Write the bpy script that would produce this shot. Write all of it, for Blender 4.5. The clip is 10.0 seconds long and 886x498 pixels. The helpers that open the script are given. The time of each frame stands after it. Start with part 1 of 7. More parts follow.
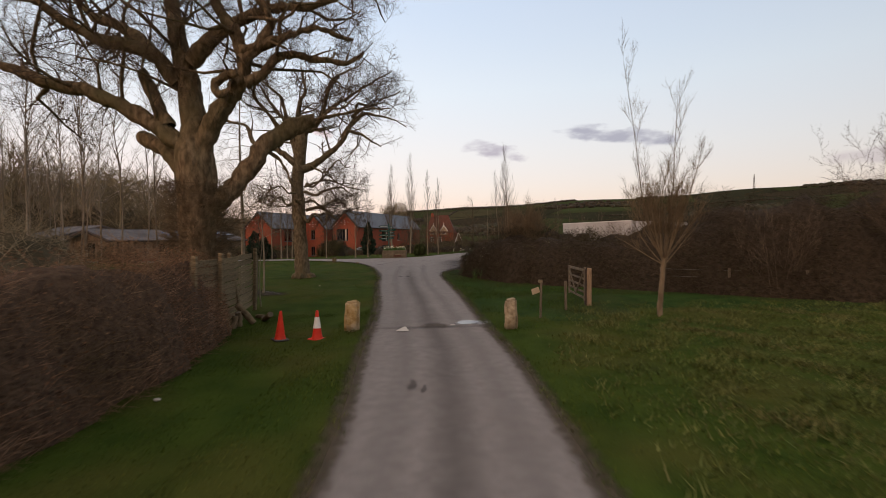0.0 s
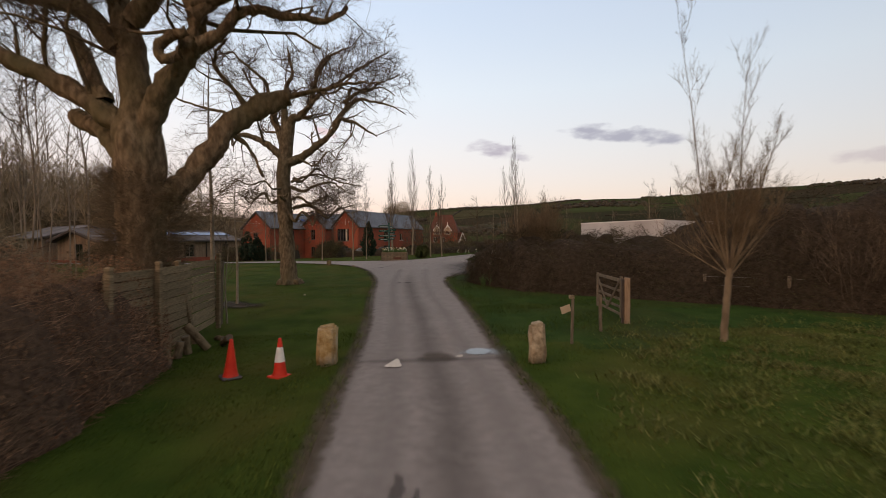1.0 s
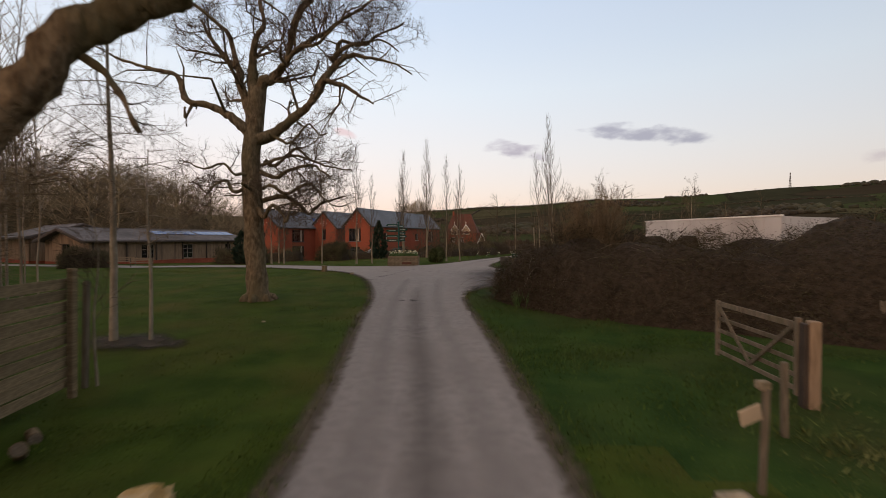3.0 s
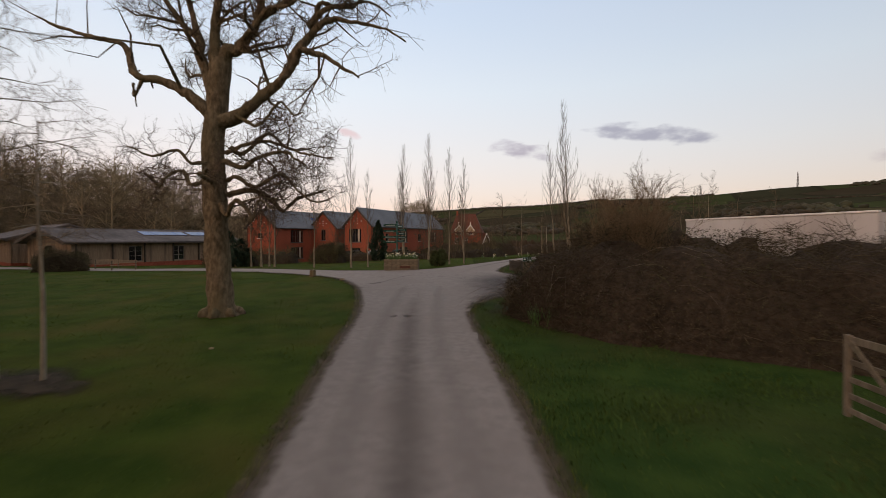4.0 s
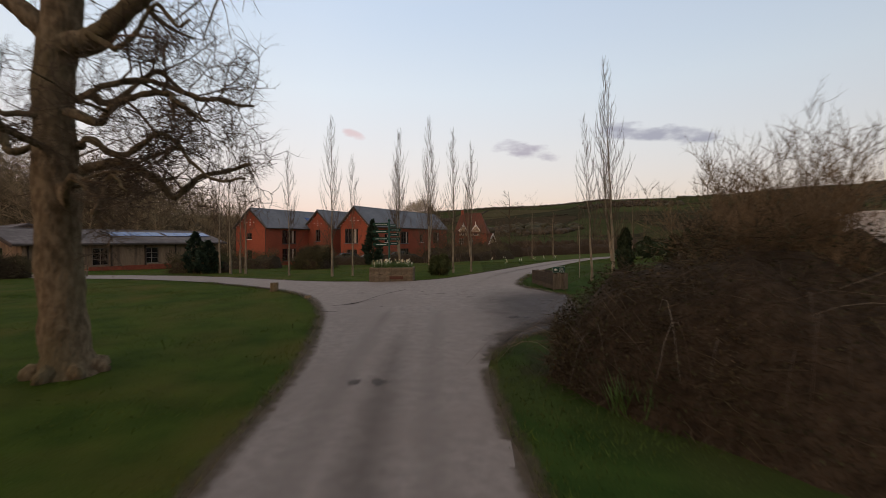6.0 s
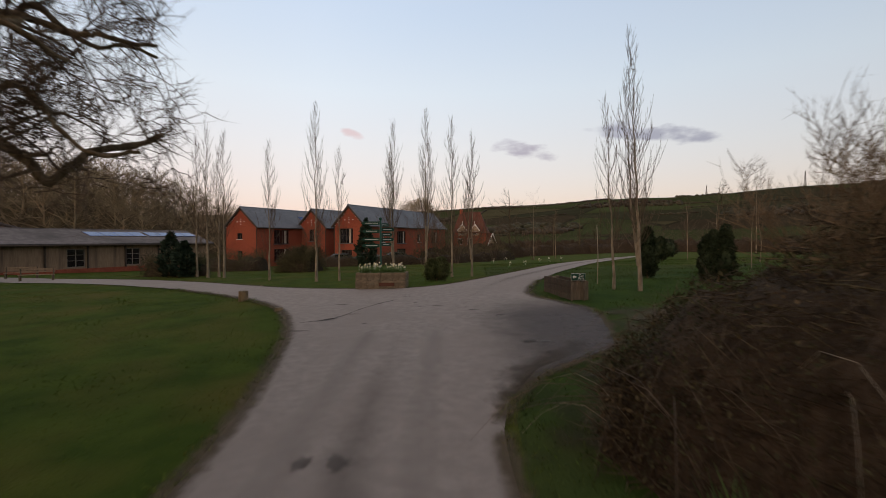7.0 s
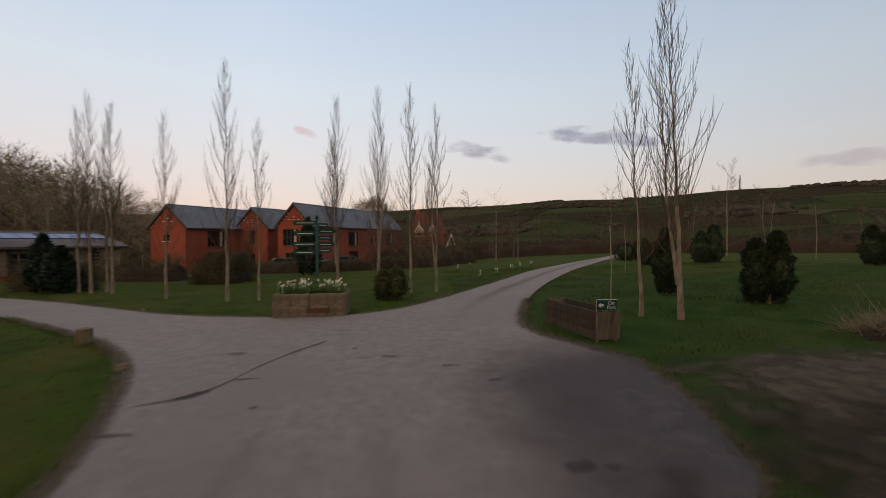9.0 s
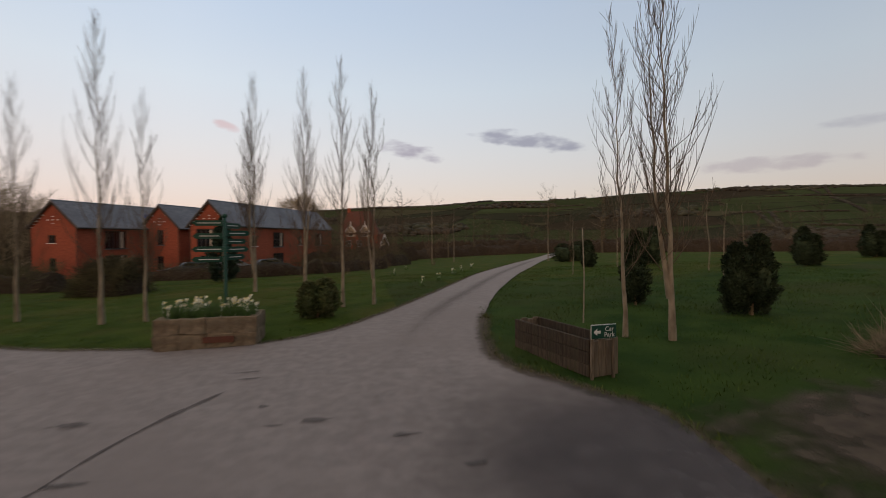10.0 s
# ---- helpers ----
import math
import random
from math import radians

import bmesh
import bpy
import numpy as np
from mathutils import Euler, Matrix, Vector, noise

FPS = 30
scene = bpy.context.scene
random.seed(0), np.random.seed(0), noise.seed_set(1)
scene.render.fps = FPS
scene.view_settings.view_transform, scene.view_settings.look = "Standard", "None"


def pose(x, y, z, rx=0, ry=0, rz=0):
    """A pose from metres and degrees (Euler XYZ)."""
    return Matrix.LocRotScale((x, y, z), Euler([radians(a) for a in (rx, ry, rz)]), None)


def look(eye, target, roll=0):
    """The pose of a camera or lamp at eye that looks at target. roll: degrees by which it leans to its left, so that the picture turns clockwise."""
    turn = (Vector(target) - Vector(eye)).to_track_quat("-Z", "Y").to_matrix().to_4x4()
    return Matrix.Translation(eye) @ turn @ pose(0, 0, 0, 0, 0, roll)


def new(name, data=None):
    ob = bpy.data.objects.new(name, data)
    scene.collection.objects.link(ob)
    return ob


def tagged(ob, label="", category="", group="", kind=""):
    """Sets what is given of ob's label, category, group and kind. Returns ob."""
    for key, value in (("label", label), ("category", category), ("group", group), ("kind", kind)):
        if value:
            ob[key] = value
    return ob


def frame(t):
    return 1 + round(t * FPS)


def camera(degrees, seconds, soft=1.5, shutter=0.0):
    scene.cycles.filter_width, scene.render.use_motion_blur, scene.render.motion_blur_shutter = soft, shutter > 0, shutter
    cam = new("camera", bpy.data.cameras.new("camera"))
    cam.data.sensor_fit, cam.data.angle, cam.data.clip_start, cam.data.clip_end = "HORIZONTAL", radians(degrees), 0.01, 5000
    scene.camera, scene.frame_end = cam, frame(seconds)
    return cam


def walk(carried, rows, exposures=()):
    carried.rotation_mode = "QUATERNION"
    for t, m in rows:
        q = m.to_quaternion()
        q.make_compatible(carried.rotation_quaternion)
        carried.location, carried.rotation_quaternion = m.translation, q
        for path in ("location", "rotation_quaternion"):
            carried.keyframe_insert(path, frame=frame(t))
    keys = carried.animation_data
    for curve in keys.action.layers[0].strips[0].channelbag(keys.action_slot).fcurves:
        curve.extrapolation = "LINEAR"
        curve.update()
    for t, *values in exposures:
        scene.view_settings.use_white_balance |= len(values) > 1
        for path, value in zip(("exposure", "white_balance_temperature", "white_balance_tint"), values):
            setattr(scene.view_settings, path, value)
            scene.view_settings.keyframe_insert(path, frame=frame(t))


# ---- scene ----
cam = camera(88.0, 10.0, soft=0.75, shutter=0.65)
# seconds, eye x, y, z in metres, yaw (left +), pitch, lean in degrees
ROWS = [
    (0.0, 0.000, -3.192, 2.338, 0.28, -1.18, -0.27),
    (0.5, 0.000, -1.736, 2.395, 0.52, -1.20, -0.27),
    (1.0, -0.022, -0.265, 2.432, 0.75, -1.21, -0.25),
    (1.5, -0.052, 1.208, 2.455, 1.19, -1.19, -0.18),
    (2.0, -0.082, 2.688, 2.475, 1.80, -1.18, -0.08),
    (2.5, -0.100, 4.156, 2.505, 2.50, -1.21, -0.04),
    (4.0, -0.160, 8.651, 2.598, 3.51, -1.17, -0.08),
    (4.5, -0.190, 10.154, 2.640, 3.74, -1.15, -0.08),
    (5.0, -0.250, 11.660, 2.675, 3.87, -1.16, -0.06),
    (5.5, -0.350, 13.200, 2.690, 4.02, -1.12, -0.08),
    (7.0, -0.580, 17.398, 2.770, 3.83, -1.19, -0.10),
    (7.5, -0.660, 18.732, 2.795, 3.46, -1.18, -0.14),
    (8.0, -0.760, 20.038, 2.836, 2.42, -1.16, -0.14),
    (8.5, -0.850, 21.342, 2.876, 0.76, -1.12, -0.14),
    (9.0, -0.937, 22.642, 2.933, -1.68, -1.13, -0.18),
    (9.5, -1.013, 23.940, 2.998, -5.23, -1.16, -0.26),
    (10.0, -1.080, 25.207, 3.060, -10.13, -1.20, -0.30),
]


def aim(x, y, z, yaw, pitch, lean):
    a, b = radians(yaw), radians(pitch)
    return look((x, y, z), (x - math.sin(a), y + math.cos(a), z + math.tan(b)), lean)


walk(cam, [(t, aim(*row)) for t, *row in ROWS], [(0.0, 0.20, 6700, 12), (2.5, 0.18, 6690, 12), (4.5, 0.08, 6640, 12), (5.5, 0.02, 6600, 11), (7.0, 0.05, 6580, 11), (8.5, -0.06, 6540, 11), (10.0, -0.10, 6540, 11)])

# ---- world and sun: clear dusk sky, sun just gone ----
world = bpy.data.worlds.new("dusk_sky")
scene.world = world
world.use_nodes = True
wt = world.node_tree
wt.nodes.clear()


def wmath(op, a, b=None, c=None):
    n = wt.nodes.new("ShaderNodeMath")
    n.operation = op
    for i, v in enumerate((a, b, c)):
        if v is None:
            continue
        if isinstance(v, (int, float)):
            n.inputs[i].default_value = v
        else:
            wt.links.new(v, n.inputs[i])
    return n.outputs[0]


def wmix(f, a, b):
    n = wt.nodes.new("ShaderNodeMix")
    n.data_type = "RGBA"
    if isinstance(f, (int, float)):
        n.inputs[0].default_value = f
    else:
        wt.links.new(f, n.inputs[0])
    for i, v in ((6, a), (7, b)):
        if isinstance(v, tuple):
            n.inputs[i].default_value = (*v, 1)
        else:
            wt.links.new(v, n.inputs[i])
    return n.outputs[2]


SUN_ELEV, SUN_ROT = radians(3.0), radians(215.0)
sky = wt.nodes.new("ShaderNodeTexSky")
sky.sky_type = "NISHITA"
sky.sun_disc = False
sky.sun_elevation, sky.sun_rotation = SUN_ELEV, SUN_ROT
sky.air_density, sky.dust_density, sky.ozone_density = 1.0, 1.0, 2.0
coord = wt.nodes.new("ShaderNodeTexCoord")
sep = wt.nodes.new("ShaderNodeSeparateXYZ")
wt.links.new(coord.outputs["Generated"], sep.inputs[0])
ramp = wt.nodes.new("ShaderNodeValToRGB")
wt.links.new(sep.outputs[2], ramp.inputs[0])
cr = ramp.color_ramp
cr.elements[0].position, cr.elements[0].color = 0.0, (0.78, 0.540, 0.520, 1)
cr.elements[1].position, cr.elements[1].color = 1.0, (0.74, 0.70, 0.66, 1)
for pos, col in ((0.05, (0.785, 0.566, 0.542)), (0.10, (0.780, 0.620, 0.600)), (0.18, (0.750, 0.682, 0.676)), (0.30, (0.685, 0.725, 0.77)), (0.45, (0.55, 0.645, 0.78)), (0.60, (0.66, 0.66, 0.68))):
    e = cr.elements.new(pos)
    e.color = (*col, 1)


def cloud(azimuth, elev, half_w, half_h, tilt, seed, density=0.8):
    """A small drifting bank of cloud, given by its direction and angular size in degrees."""
    a, e = radians(azimuth), radians(elev)
    ang = wmath("ARCTAN2", sep.outputs[0], sep.outputs[1])
    u = wmath("DIVIDE", wmath("SUBTRACT", ang, a), radians(half_w))
    el = wmath("ARCSINE", sep.outputs[2])
    v0 = wmath("DIVIDE", wmath("SUBTRACT", el, e), radians(half_h))
    v = wmath("ADD", v0, wmath("MULTIPLY", u, tilt))
    ns = wt.nodes.new("ShaderNodeTexNoise")
    ns.inputs["Scale"].default_value, ns.inputs["Detail"].default_value = 34.0, 5.0
    mp = wt.nodes.new("ShaderNodeMapping")
    mp.inputs["Location"].default_value = (seed, seed * 1.7, 0)
    mp.inputs["Scale"].default_value = (0.55, 0.55, 1.4)
    wt.links.new(coord.outputs["Generated"], mp.inputs[0])
    wt.links.new(mp.outputs[0], ns.inputs[0])
    r = wmath("ADD", wmath("MULTIPLY", u, u), wmath("MULTIPLY", v, v))
    body = wmath("SUBTRACT", wmath("ADD", -0.55, wmath("MULTIPLY", ns.outputs[0], 3.0)), r)
    s = wt.nodes.new("ShaderNodeMapRange")
    s.interpolation_type = "SMOOTHSTEP"
    s.inputs["From Min"].default_value, s.inputs["From Max"].default_value = 0.0, 1.05
    s.inputs["To Max"].default_value = density
    wt.links.new(body, s.inputs[0])
    return s.outputs[0]


base = wmix(0.12, ramp.outputs[0], sky.outputs[0])
# thin high haze, uneven
hz = wt.nodes.new("ShaderNodeTexNoise")
hz.inputs["Scale"].default_value, hz.inputs["Detail"].default_value = 2.2, 4.0
mpz = wt.nodes.new("ShaderNodeMapping")
mpz.inputs["Scale"].default_value = (1, 1, 4)
wt.links.new(coord.outputs["Generated"], mpz.inputs[0])
wt.links.new(mpz.outputs[0], hz.inputs[0])
base = wmix(wmath("MULTIPLY", hz.outputs[0], 0.16), base, (0.84, 0.76, 0.75))
for az, el, hw, hh, tl, sd, dn, col in (
    (5.7, 11.0, 4.3, 1.2, 0.6, 3.1, 0.85, (0.42, 0.39, 0.47)),
    (20.4, 11.9, 7.4, 1.2, 1.1, 7.7, 0.9, (0.40, 0.41, 0.50)),
    (-14.8, 12.6, 1.5, 0.6, 0.4, 1.9, 0.6, (0.66, 0.45, 0.46)),
    (45.0, 7.5, 7.5, 0.9, 0.1, 5.3, 0.5, (0.55, 0.48, 0.53)),
    (52.0, 10.6, 3.5, 0.7, 0.0, 9.3, 0.5, (0.52, 0.52, 0.60)),
):
    base = wmix(cloud(az, el, hw, hh, tl, sd, dn), base, col)
# warm afterglow round the set sun, behind the walk
sx, sy = math.sin(SUN_ROT), math.cos(SUN_ROT)
facing = wmath("ADD", wmath("MULTIPLY", sep.outputs[0], sx), wmath("MULTIPLY", sep.outputs[1], sy))
lowish = wmath("SUBTRACT", 1.0, wmath("MULTIPLY", wmath("ABSOLUTE", sep.outputs[2]), 0.9))
glow = wmath("MULTIPLY", wmath("POWER", wmath("MAXIMUM", facing, 0.0), 1.5), wmath("MAXIMUM", lowish, 0.0))
base = wmix(wmath("MINIMUM", glow, 1.0), base, (1.75, 0.95, 0.50))
# the dusk sky fades from the afterglow's side towards the far side
az_all = wmath("ARCTAN2", sep.outputs[0], sep.outputs[1])
fade = wmath("MINIMUM", wmath("MAXIMUM", wmath("SUBTRACT", 1.06, wmath("MULTIPLY", az_all, 0.30)), 0.80), 1.16)
fade_rgb = wt.nodes.new("ShaderNodeCombineXYZ")
for i in range(3):
    wt.links.new(fade, fade_rgb.inputs[i])
shade_mix = wt.nodes.new("ShaderNodeVectorMath")
shade_mix.operation = "MULTIPLY"
wt.links.new(base, shade_mix.inputs[0])
wt.links.new(fade_rgb.outputs[0], shade_mix.inputs[1])
base = shade_mix.outputs[0]
bg = wt.nodes.new("ShaderNodeBackground")
bg.inputs[1].default_value = 0.92
wt.links.new(base, bg.inputs[0])
wo = wt.nodes.new("ShaderNodeOutputWorld")
wt.links.new(bg.outputs[0], wo.inputs[0])

sun = new("sun", bpy.data.lights.new("sun", "SUN"))
sun.data.energy, sun.data.angle, sun.data.color = 0.32, radians(30), (1.0, 0.80, 0.66)
sun.matrix_world = look((0, 0, 60), (0 - 40 * math.sin(SUN_ROT), 0 - 40 * math.cos(SUN_ROT), 60 - 14))

# ---- helpers of this place ----
R = random.Random(11)


def smooth(e0, e1, x):
    u = min(1.0, max(0.0, (x - e0) / (e1 - e0)))
    return u * u * (3 - 2 * u)


RISE = ((-400, -1.0), (-60, -0.6), (-20, -0.35), (0, -0.12), (8.5, 0.0), (20, 0.15), (26, 0.45), (32, 0.82), (38, 0.95), (50, 0.85), (70, 0.2), (100, -1.0), (160, -2.0), (300, -6.0), (6000, -6.0))


def rise(y):
    for (a, u), (b, v) in zip(RISE, RISE[1:]):
        if y <= b:
            return u + (v - u) * (y - a) / (b - a)
    return RISE[-1][1]


def ground_z(x, y):
    """Height of the land: a gentle rise to the junction, falling away to the houses, hills beyond the valley."""
    z = (rise(y - 2.5) + rise(y) * 2 + rise(y + 2.5)) / 4
    z += min(40, max(-30, x)) * 0.03 * smooth(18, 32, y)
    z -= 0.20 * smooth(-2.35, -3.3, x) * smooth(17, 12, y)
    d = math.hypot(x, y)
    if d > 260:
        a = math.atan2(x, y)
        hill = 84 + 20 * smooth(0.0, 0.35, a) + 10 * smooth(0.35, 0.62, a) - 16 * smooth(0.66, 1.0, a) - 22 * smooth(0.0, -0.4, a)
        hill += 2.0 * math.sin(a * 9 + 0.6) + 1.5 * math.sin(a * 23 + 1.0)
        front = smooth(280, 1050, d)
        z += front * hill * (0.72 + 0.28 * smooth(800, 1250, d)) - hill * 1.1 * smooth(1300, 3000, d)
        z += 3.0 * front * noise.noise((x * 0.006, y * 0.006, 0))
    return z


def mesh_object(name, bm, mat=None, flat=False):
    me = bpy.data.meshes.new(name)
    bm.to_mesh(me)
    bm.free()
    if not flat:
        me.polygons.foreach_set("use_smooth", [True] * len(me.polygons))
    if mat:
        me.materials.append(mat)
    return new(name, me)


def pydata(name, verts, faces, mat, flat=False, parent=None, label=""):
    me = bpy.data.meshes.new(name)
    me.from_pydata(verts, [], faces)
    if not flat:
        me.polygons.foreach_set("use_smooth", [True] * len(me.polygons))
    me.materials.append(mat)
    ob = new(name, me)
    if parent is not None:
        ob.parent = parent
    if label:
        ob["label"] = label
    return ob


def part(name, bm, mat, parent, label="", flat=True):
    ob = mesh_object(name, bm, mat, flat)
    ob.parent = parent
    if label:
        ob["label"] = label
    return ob


def thing(name, x, y, label, category, z=None, rz=0.0, group="", kind=""):
    ob = new(name)
    ob.empty_display_size = 0.3
    ob.matrix_world = pose(x, y, ground_z(x, y) if z is None else z, 0, 0, rz)
    return tagged(ob, label, category, group, kind)


def box(sx, sy, sz, at=(0, 0, 0), rot=(0, 0, 0), bevel=0.0, bm=None):
    """A box whose base centre is at `at`, edges eased by bevel."""
    out = bm or bmesh.new()
    m = pose(*at, *rot) @ Matrix.Translation((0, 0, sz / 2)) @ Matrix.Diagonal((sx, sy, sz, 1))
    geo = bmesh.ops.create_cube(out, size=1.0, matrix=m)
    if bevel:
        edges = list({e for v in geo["verts"] for e in v.link_edges})
        bmesh.ops.bevel(out, geom=edges, offset=bevel, segments=1, affect="EDGES")
    return out


def rough(bm, amount, freq, seed=0.0):
    for v in bm.verts:
        v.co += Vector(noise.noise_vector(v.co * freq + Vector((seed, seed, seed)))) * amount
    return bm


class Tubes:
    """Collects tapered tubes along polylines into one vertex and face list."""

    def __init__(self):
        self.v, self.f = [], []
        self.lines = []

    def add(self, pts, radii, n=4, cap=True):
        v, f = self.v, self.f
        start = len(v)
        if radii[0] < 0.035:
            self.lines.append((pts[len(pts) // 2], pts[-1]))
        up = Vector((0.31, 0.17, 0.93))
        last = None
        k = len(pts)
        for i, p in enumerate(pts):
            d = (pts[min(i + 1, k - 1)] - pts[max(i - 1, 0)])
            if d.length < 1e-6:
                d = Vector((0, 0, 1))
            d.normalize()
            if last is None:
                a = d.cross(up)
                if a.length < 0.05:
                    a = d.cross(Vector((1, 0, 0)))
            else:
                a = last - d * last.dot(d)
                if a.length < 0.05:
                    a = d.cross(up)
            a.normalize()
            last = a
            b = d.cross(a)
            r = radii[i]
            for j in range(n):
                t = 2 * math.pi * j / n
                v.append(p + (a * math.cos(t) + b * math.sin(t)) * r)
        for i in range(k - 1):
            for j in range(n):
                q = start + i * n
                f.append((q + j, q + (j + 1) % n, q + n + (j + 1) % n, q + n + j))
        if cap:
            f.append(tuple(start + (k - 1) * n + j for j in range(n)))

    def make(self, name, mat, parent=None, label="", flat=False):
        return pydata(name, self.v, self.f, mat, flat, parent, label)


# ---- materials ----
def material(name, c1, c2, scale=4.0, rough_=0.85, bump=0.3, bump_scale=30.0, c3=None, big=0.6, metal=0.0, stretch=(1, 1, 1), island=0.0, obj_random=0.0, coords="Object", dist=0.02, spec=0.2):
    """A surface with colour varied at two scales and a fine relief."""
    m = bpy.data.materials.new(name)
    m.use_nodes = True
    nt = m.node_tree
    bs = nt.nodes["Principled BSDF"]
    bs.inputs["Roughness"].default_value = rough_
    bs.inputs["Metallic"].default_value = metal
    bs.inputs["Specular IOR Level"].default_value = spec
    tc = nt.nodes.new("ShaderNodeTexCoord")
    mp = nt.nodes.new("ShaderNodeMapping")
    mp.inputs["Scale"].default_value = stretch
    nt.links.new(tc.outputs[coords], mp.inputs[0])

    def tex(sc, detail):
        n = nt.nodes.new("ShaderNodeTexNoise")
        n.inputs["Scale"].default_value, n.inputs["Detail"].default_value = sc, detail
        nt.links.new(mp.outputs[0], n.inputs[0])
        return n.outputs[0]

    def mix(f, a, b, lo=0.35, hi=0.65):
        r = nt.nodes.new("ShaderNodeMapRange")
        r.inputs[1].default_value, r.inputs[2].default_value = lo, hi
        nt.links.new(f, r.inputs[0])
        n = nt.nodes.new("ShaderNodeMix")
        n.data_type = "RGBA"
        nt.links.new(r.outputs[0], n.inputs[0])
        for i, v in ((6, a), (7, b)):
            if isinstance(v, tuple):
                n.inputs[i].default_value = (*v, 1)
            else:
                nt.links.new(v, n.inputs[i])
        return n.outputs[2]

    col = mix(tex(scale, 6.0), c1, c2)
    if c3:
        col = mix(tex(big, 3.0), col, c3, 0.45, 0.75)
    value = None
    if island:
        g = nt.nodes.new("ShaderNodeNewGeometry")
        value = g.outputs["Random Per Island"]
        amount = island
    if obj_random:
        g = nt.nodes.new("ShaderNodeObjectInfo")
        value = g.outputs["Random"]
        amount = obj_random
    if value is not None:
        r = nt.nodes.new("ShaderNodeMapRange")
        r.inputs[3].default_value, r.inputs[4].default_value = 1 - amount, 1 + amount
        nt.links.new(value, r.inputs[0])
        h = nt.nodes.new("ShaderNodeHueSaturation")
        nt.links.new(r.outputs[0], h.inputs["Value"])
        nt.links.new(col, h.inputs["Color"])
        col = h.outputs[0]
    nt.links.new(col, bs.inputs["Base Color"])
    if bump:
        b = nt.nodes.new("ShaderNodeBump")
        b.inputs["Strength"].default_value, b.inputs["Distance"].default_value = bump, dist
        nt.links.new(tex(bump_scale, 5.0), b.inputs["Height"])
        nt.links.new(b.outputs[0], bs.inputs["Normal"])
    return m


M_GRASS = material("grass_turf", (0.026, 0.046, 0.007), (0.045, 0.067, 0.011), 1.2, 0.95, 0.7, 22.0, (0.068, 0.064, 0.016), 0.40, dist=0.05, spec=0.03)
M_BLADE = material("grass_blades", (0.039, 0.065, 0.010), (0.068, 0.095, 0.018), 0.9, 0.8, 0.0, 20, (0.092, 0.088, 0.024), 0.42, island=0.3, spec=0.05)
# right verge and meadow: grass darkened so its colour holds the verge's shade
M_VERGESHADE = material("shaded_verge_turf", (0.019, 0.041, 0.009), (0.034, 0.060, 0.013), 1.2, 0.95, 0.7, 22.0, (0.042, 0.048, 0.016), 0.28, dist=0.05, spec=0.03)
M_SHADEBLADE = material("shaded_verge_blades", (0.030, 0.058, 0.012), (0.054, 0.086, 0.020), 0.9, 0.8, 0.0, 20, (0.060, 0.066, 0.024), 0.3, island=0.25, spec=0.05)
M_PASTURE = material("rough_pasture_blades", (0.062, 0.084, 0.021), (0.104, 0.116, 0.035), 0.7, 0.8, 0.0, 20, (0.110, 0.102, 0.040), 0.5, island=0.5, spec=0.05)
M_ROAD = material("worn_tarmac", (0.178, 0.157, 0.147), (0.222, 0.198, 0.185), 5.0, 0.88, 0.7, 120.0, (0.186, 0.162, 0.150), 0.45, dist=0.008)
M_TARMAC = material("dark_tarmac", (0.055, 0.049, 0.050), (0.085, 0.076, 0.076), 1.1, 0.85, 0.4, 80.0, (0.110, 0.098, 0.095), 0.5, dist=0.006)
M_BARK = material("oak_bark", (0.085, 0.060, 0.036), (0.230, 0.170, 0.106), 7.0, 0.95, 0.9, 12.0, (0.110, 0.098, 0.050), 0.8, stretch=(1, 1, 0.45), dist=0.08, spec=0.05)
M_TWIG = material("bare_twigs", (0.068, 0.048, 0.032), (0.130, 0.094, 0.063), 2.0, 0.9, 0.0, 10, island=0.25)
M_PALETWIG = material("greyish_twigs", (0.110, 0.084, 0.058), (0.190, 0.148, 0.104), 2.0, 0.9, 0.0, 10, island=0.25)
M_PALE = material("pale_bark", (0.20, 0.165, 0.120), (0.310, 0.265, 0.200), 5.0, 0.85, 0.4, 30.0, (0.150, 0.125, 0.085), 1.2)
M_POPBARK = material("poplar_bark", (0.150, 0.122, 0.084), (0.280, 0.235, 0.168), 7.0, 0.85, 0.5, 30.0, (0.135, 0.115, 0.074), 1.2, stretch=(1, 1, 0.4))
M_PTWIG = material("poplar_twigs", (0.062, 0.046, 0.031), (0.115, 0.088, 0.060), 2.0, 0.9, 0.0, 10, island=0.25)
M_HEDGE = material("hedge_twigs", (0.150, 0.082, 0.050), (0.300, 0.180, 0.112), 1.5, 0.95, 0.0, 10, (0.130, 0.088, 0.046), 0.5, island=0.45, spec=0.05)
# core of brambles and low hedges, inner shade put into a near-black brown
M_HCORE = material("shaded_thicket_core", (0.025, 0.018, 0.011), (0.054, 0.039, 0.025), 6.0, 1.0, 1.0, 14.0, dist=0.15)
# beech hedge core, darker than its twigs to carry the shade inside
M_BEECH = material("shaded_beech_core", (0.060, 0.036, 0.022), (0.115, 0.072, 0.045), 8.0, 1.0, 1.0, 16.0, dist=0.12)
M_BRICK = material("red_brick", (0.205, 0.052, 0.029), (0.305, 0.086, 0.047), 5.0, 0.9, 0.4, 14.0, (0.185, 0.047, 0.027), 0.35)
M_SLATE = material("slate_roof", (0.085, 0.095, 0.115), (0.135, 0.145, 0.165), 2.5, 0.6, 0.3, 8.0, (0.070, 0.078, 0.095), 0.3)
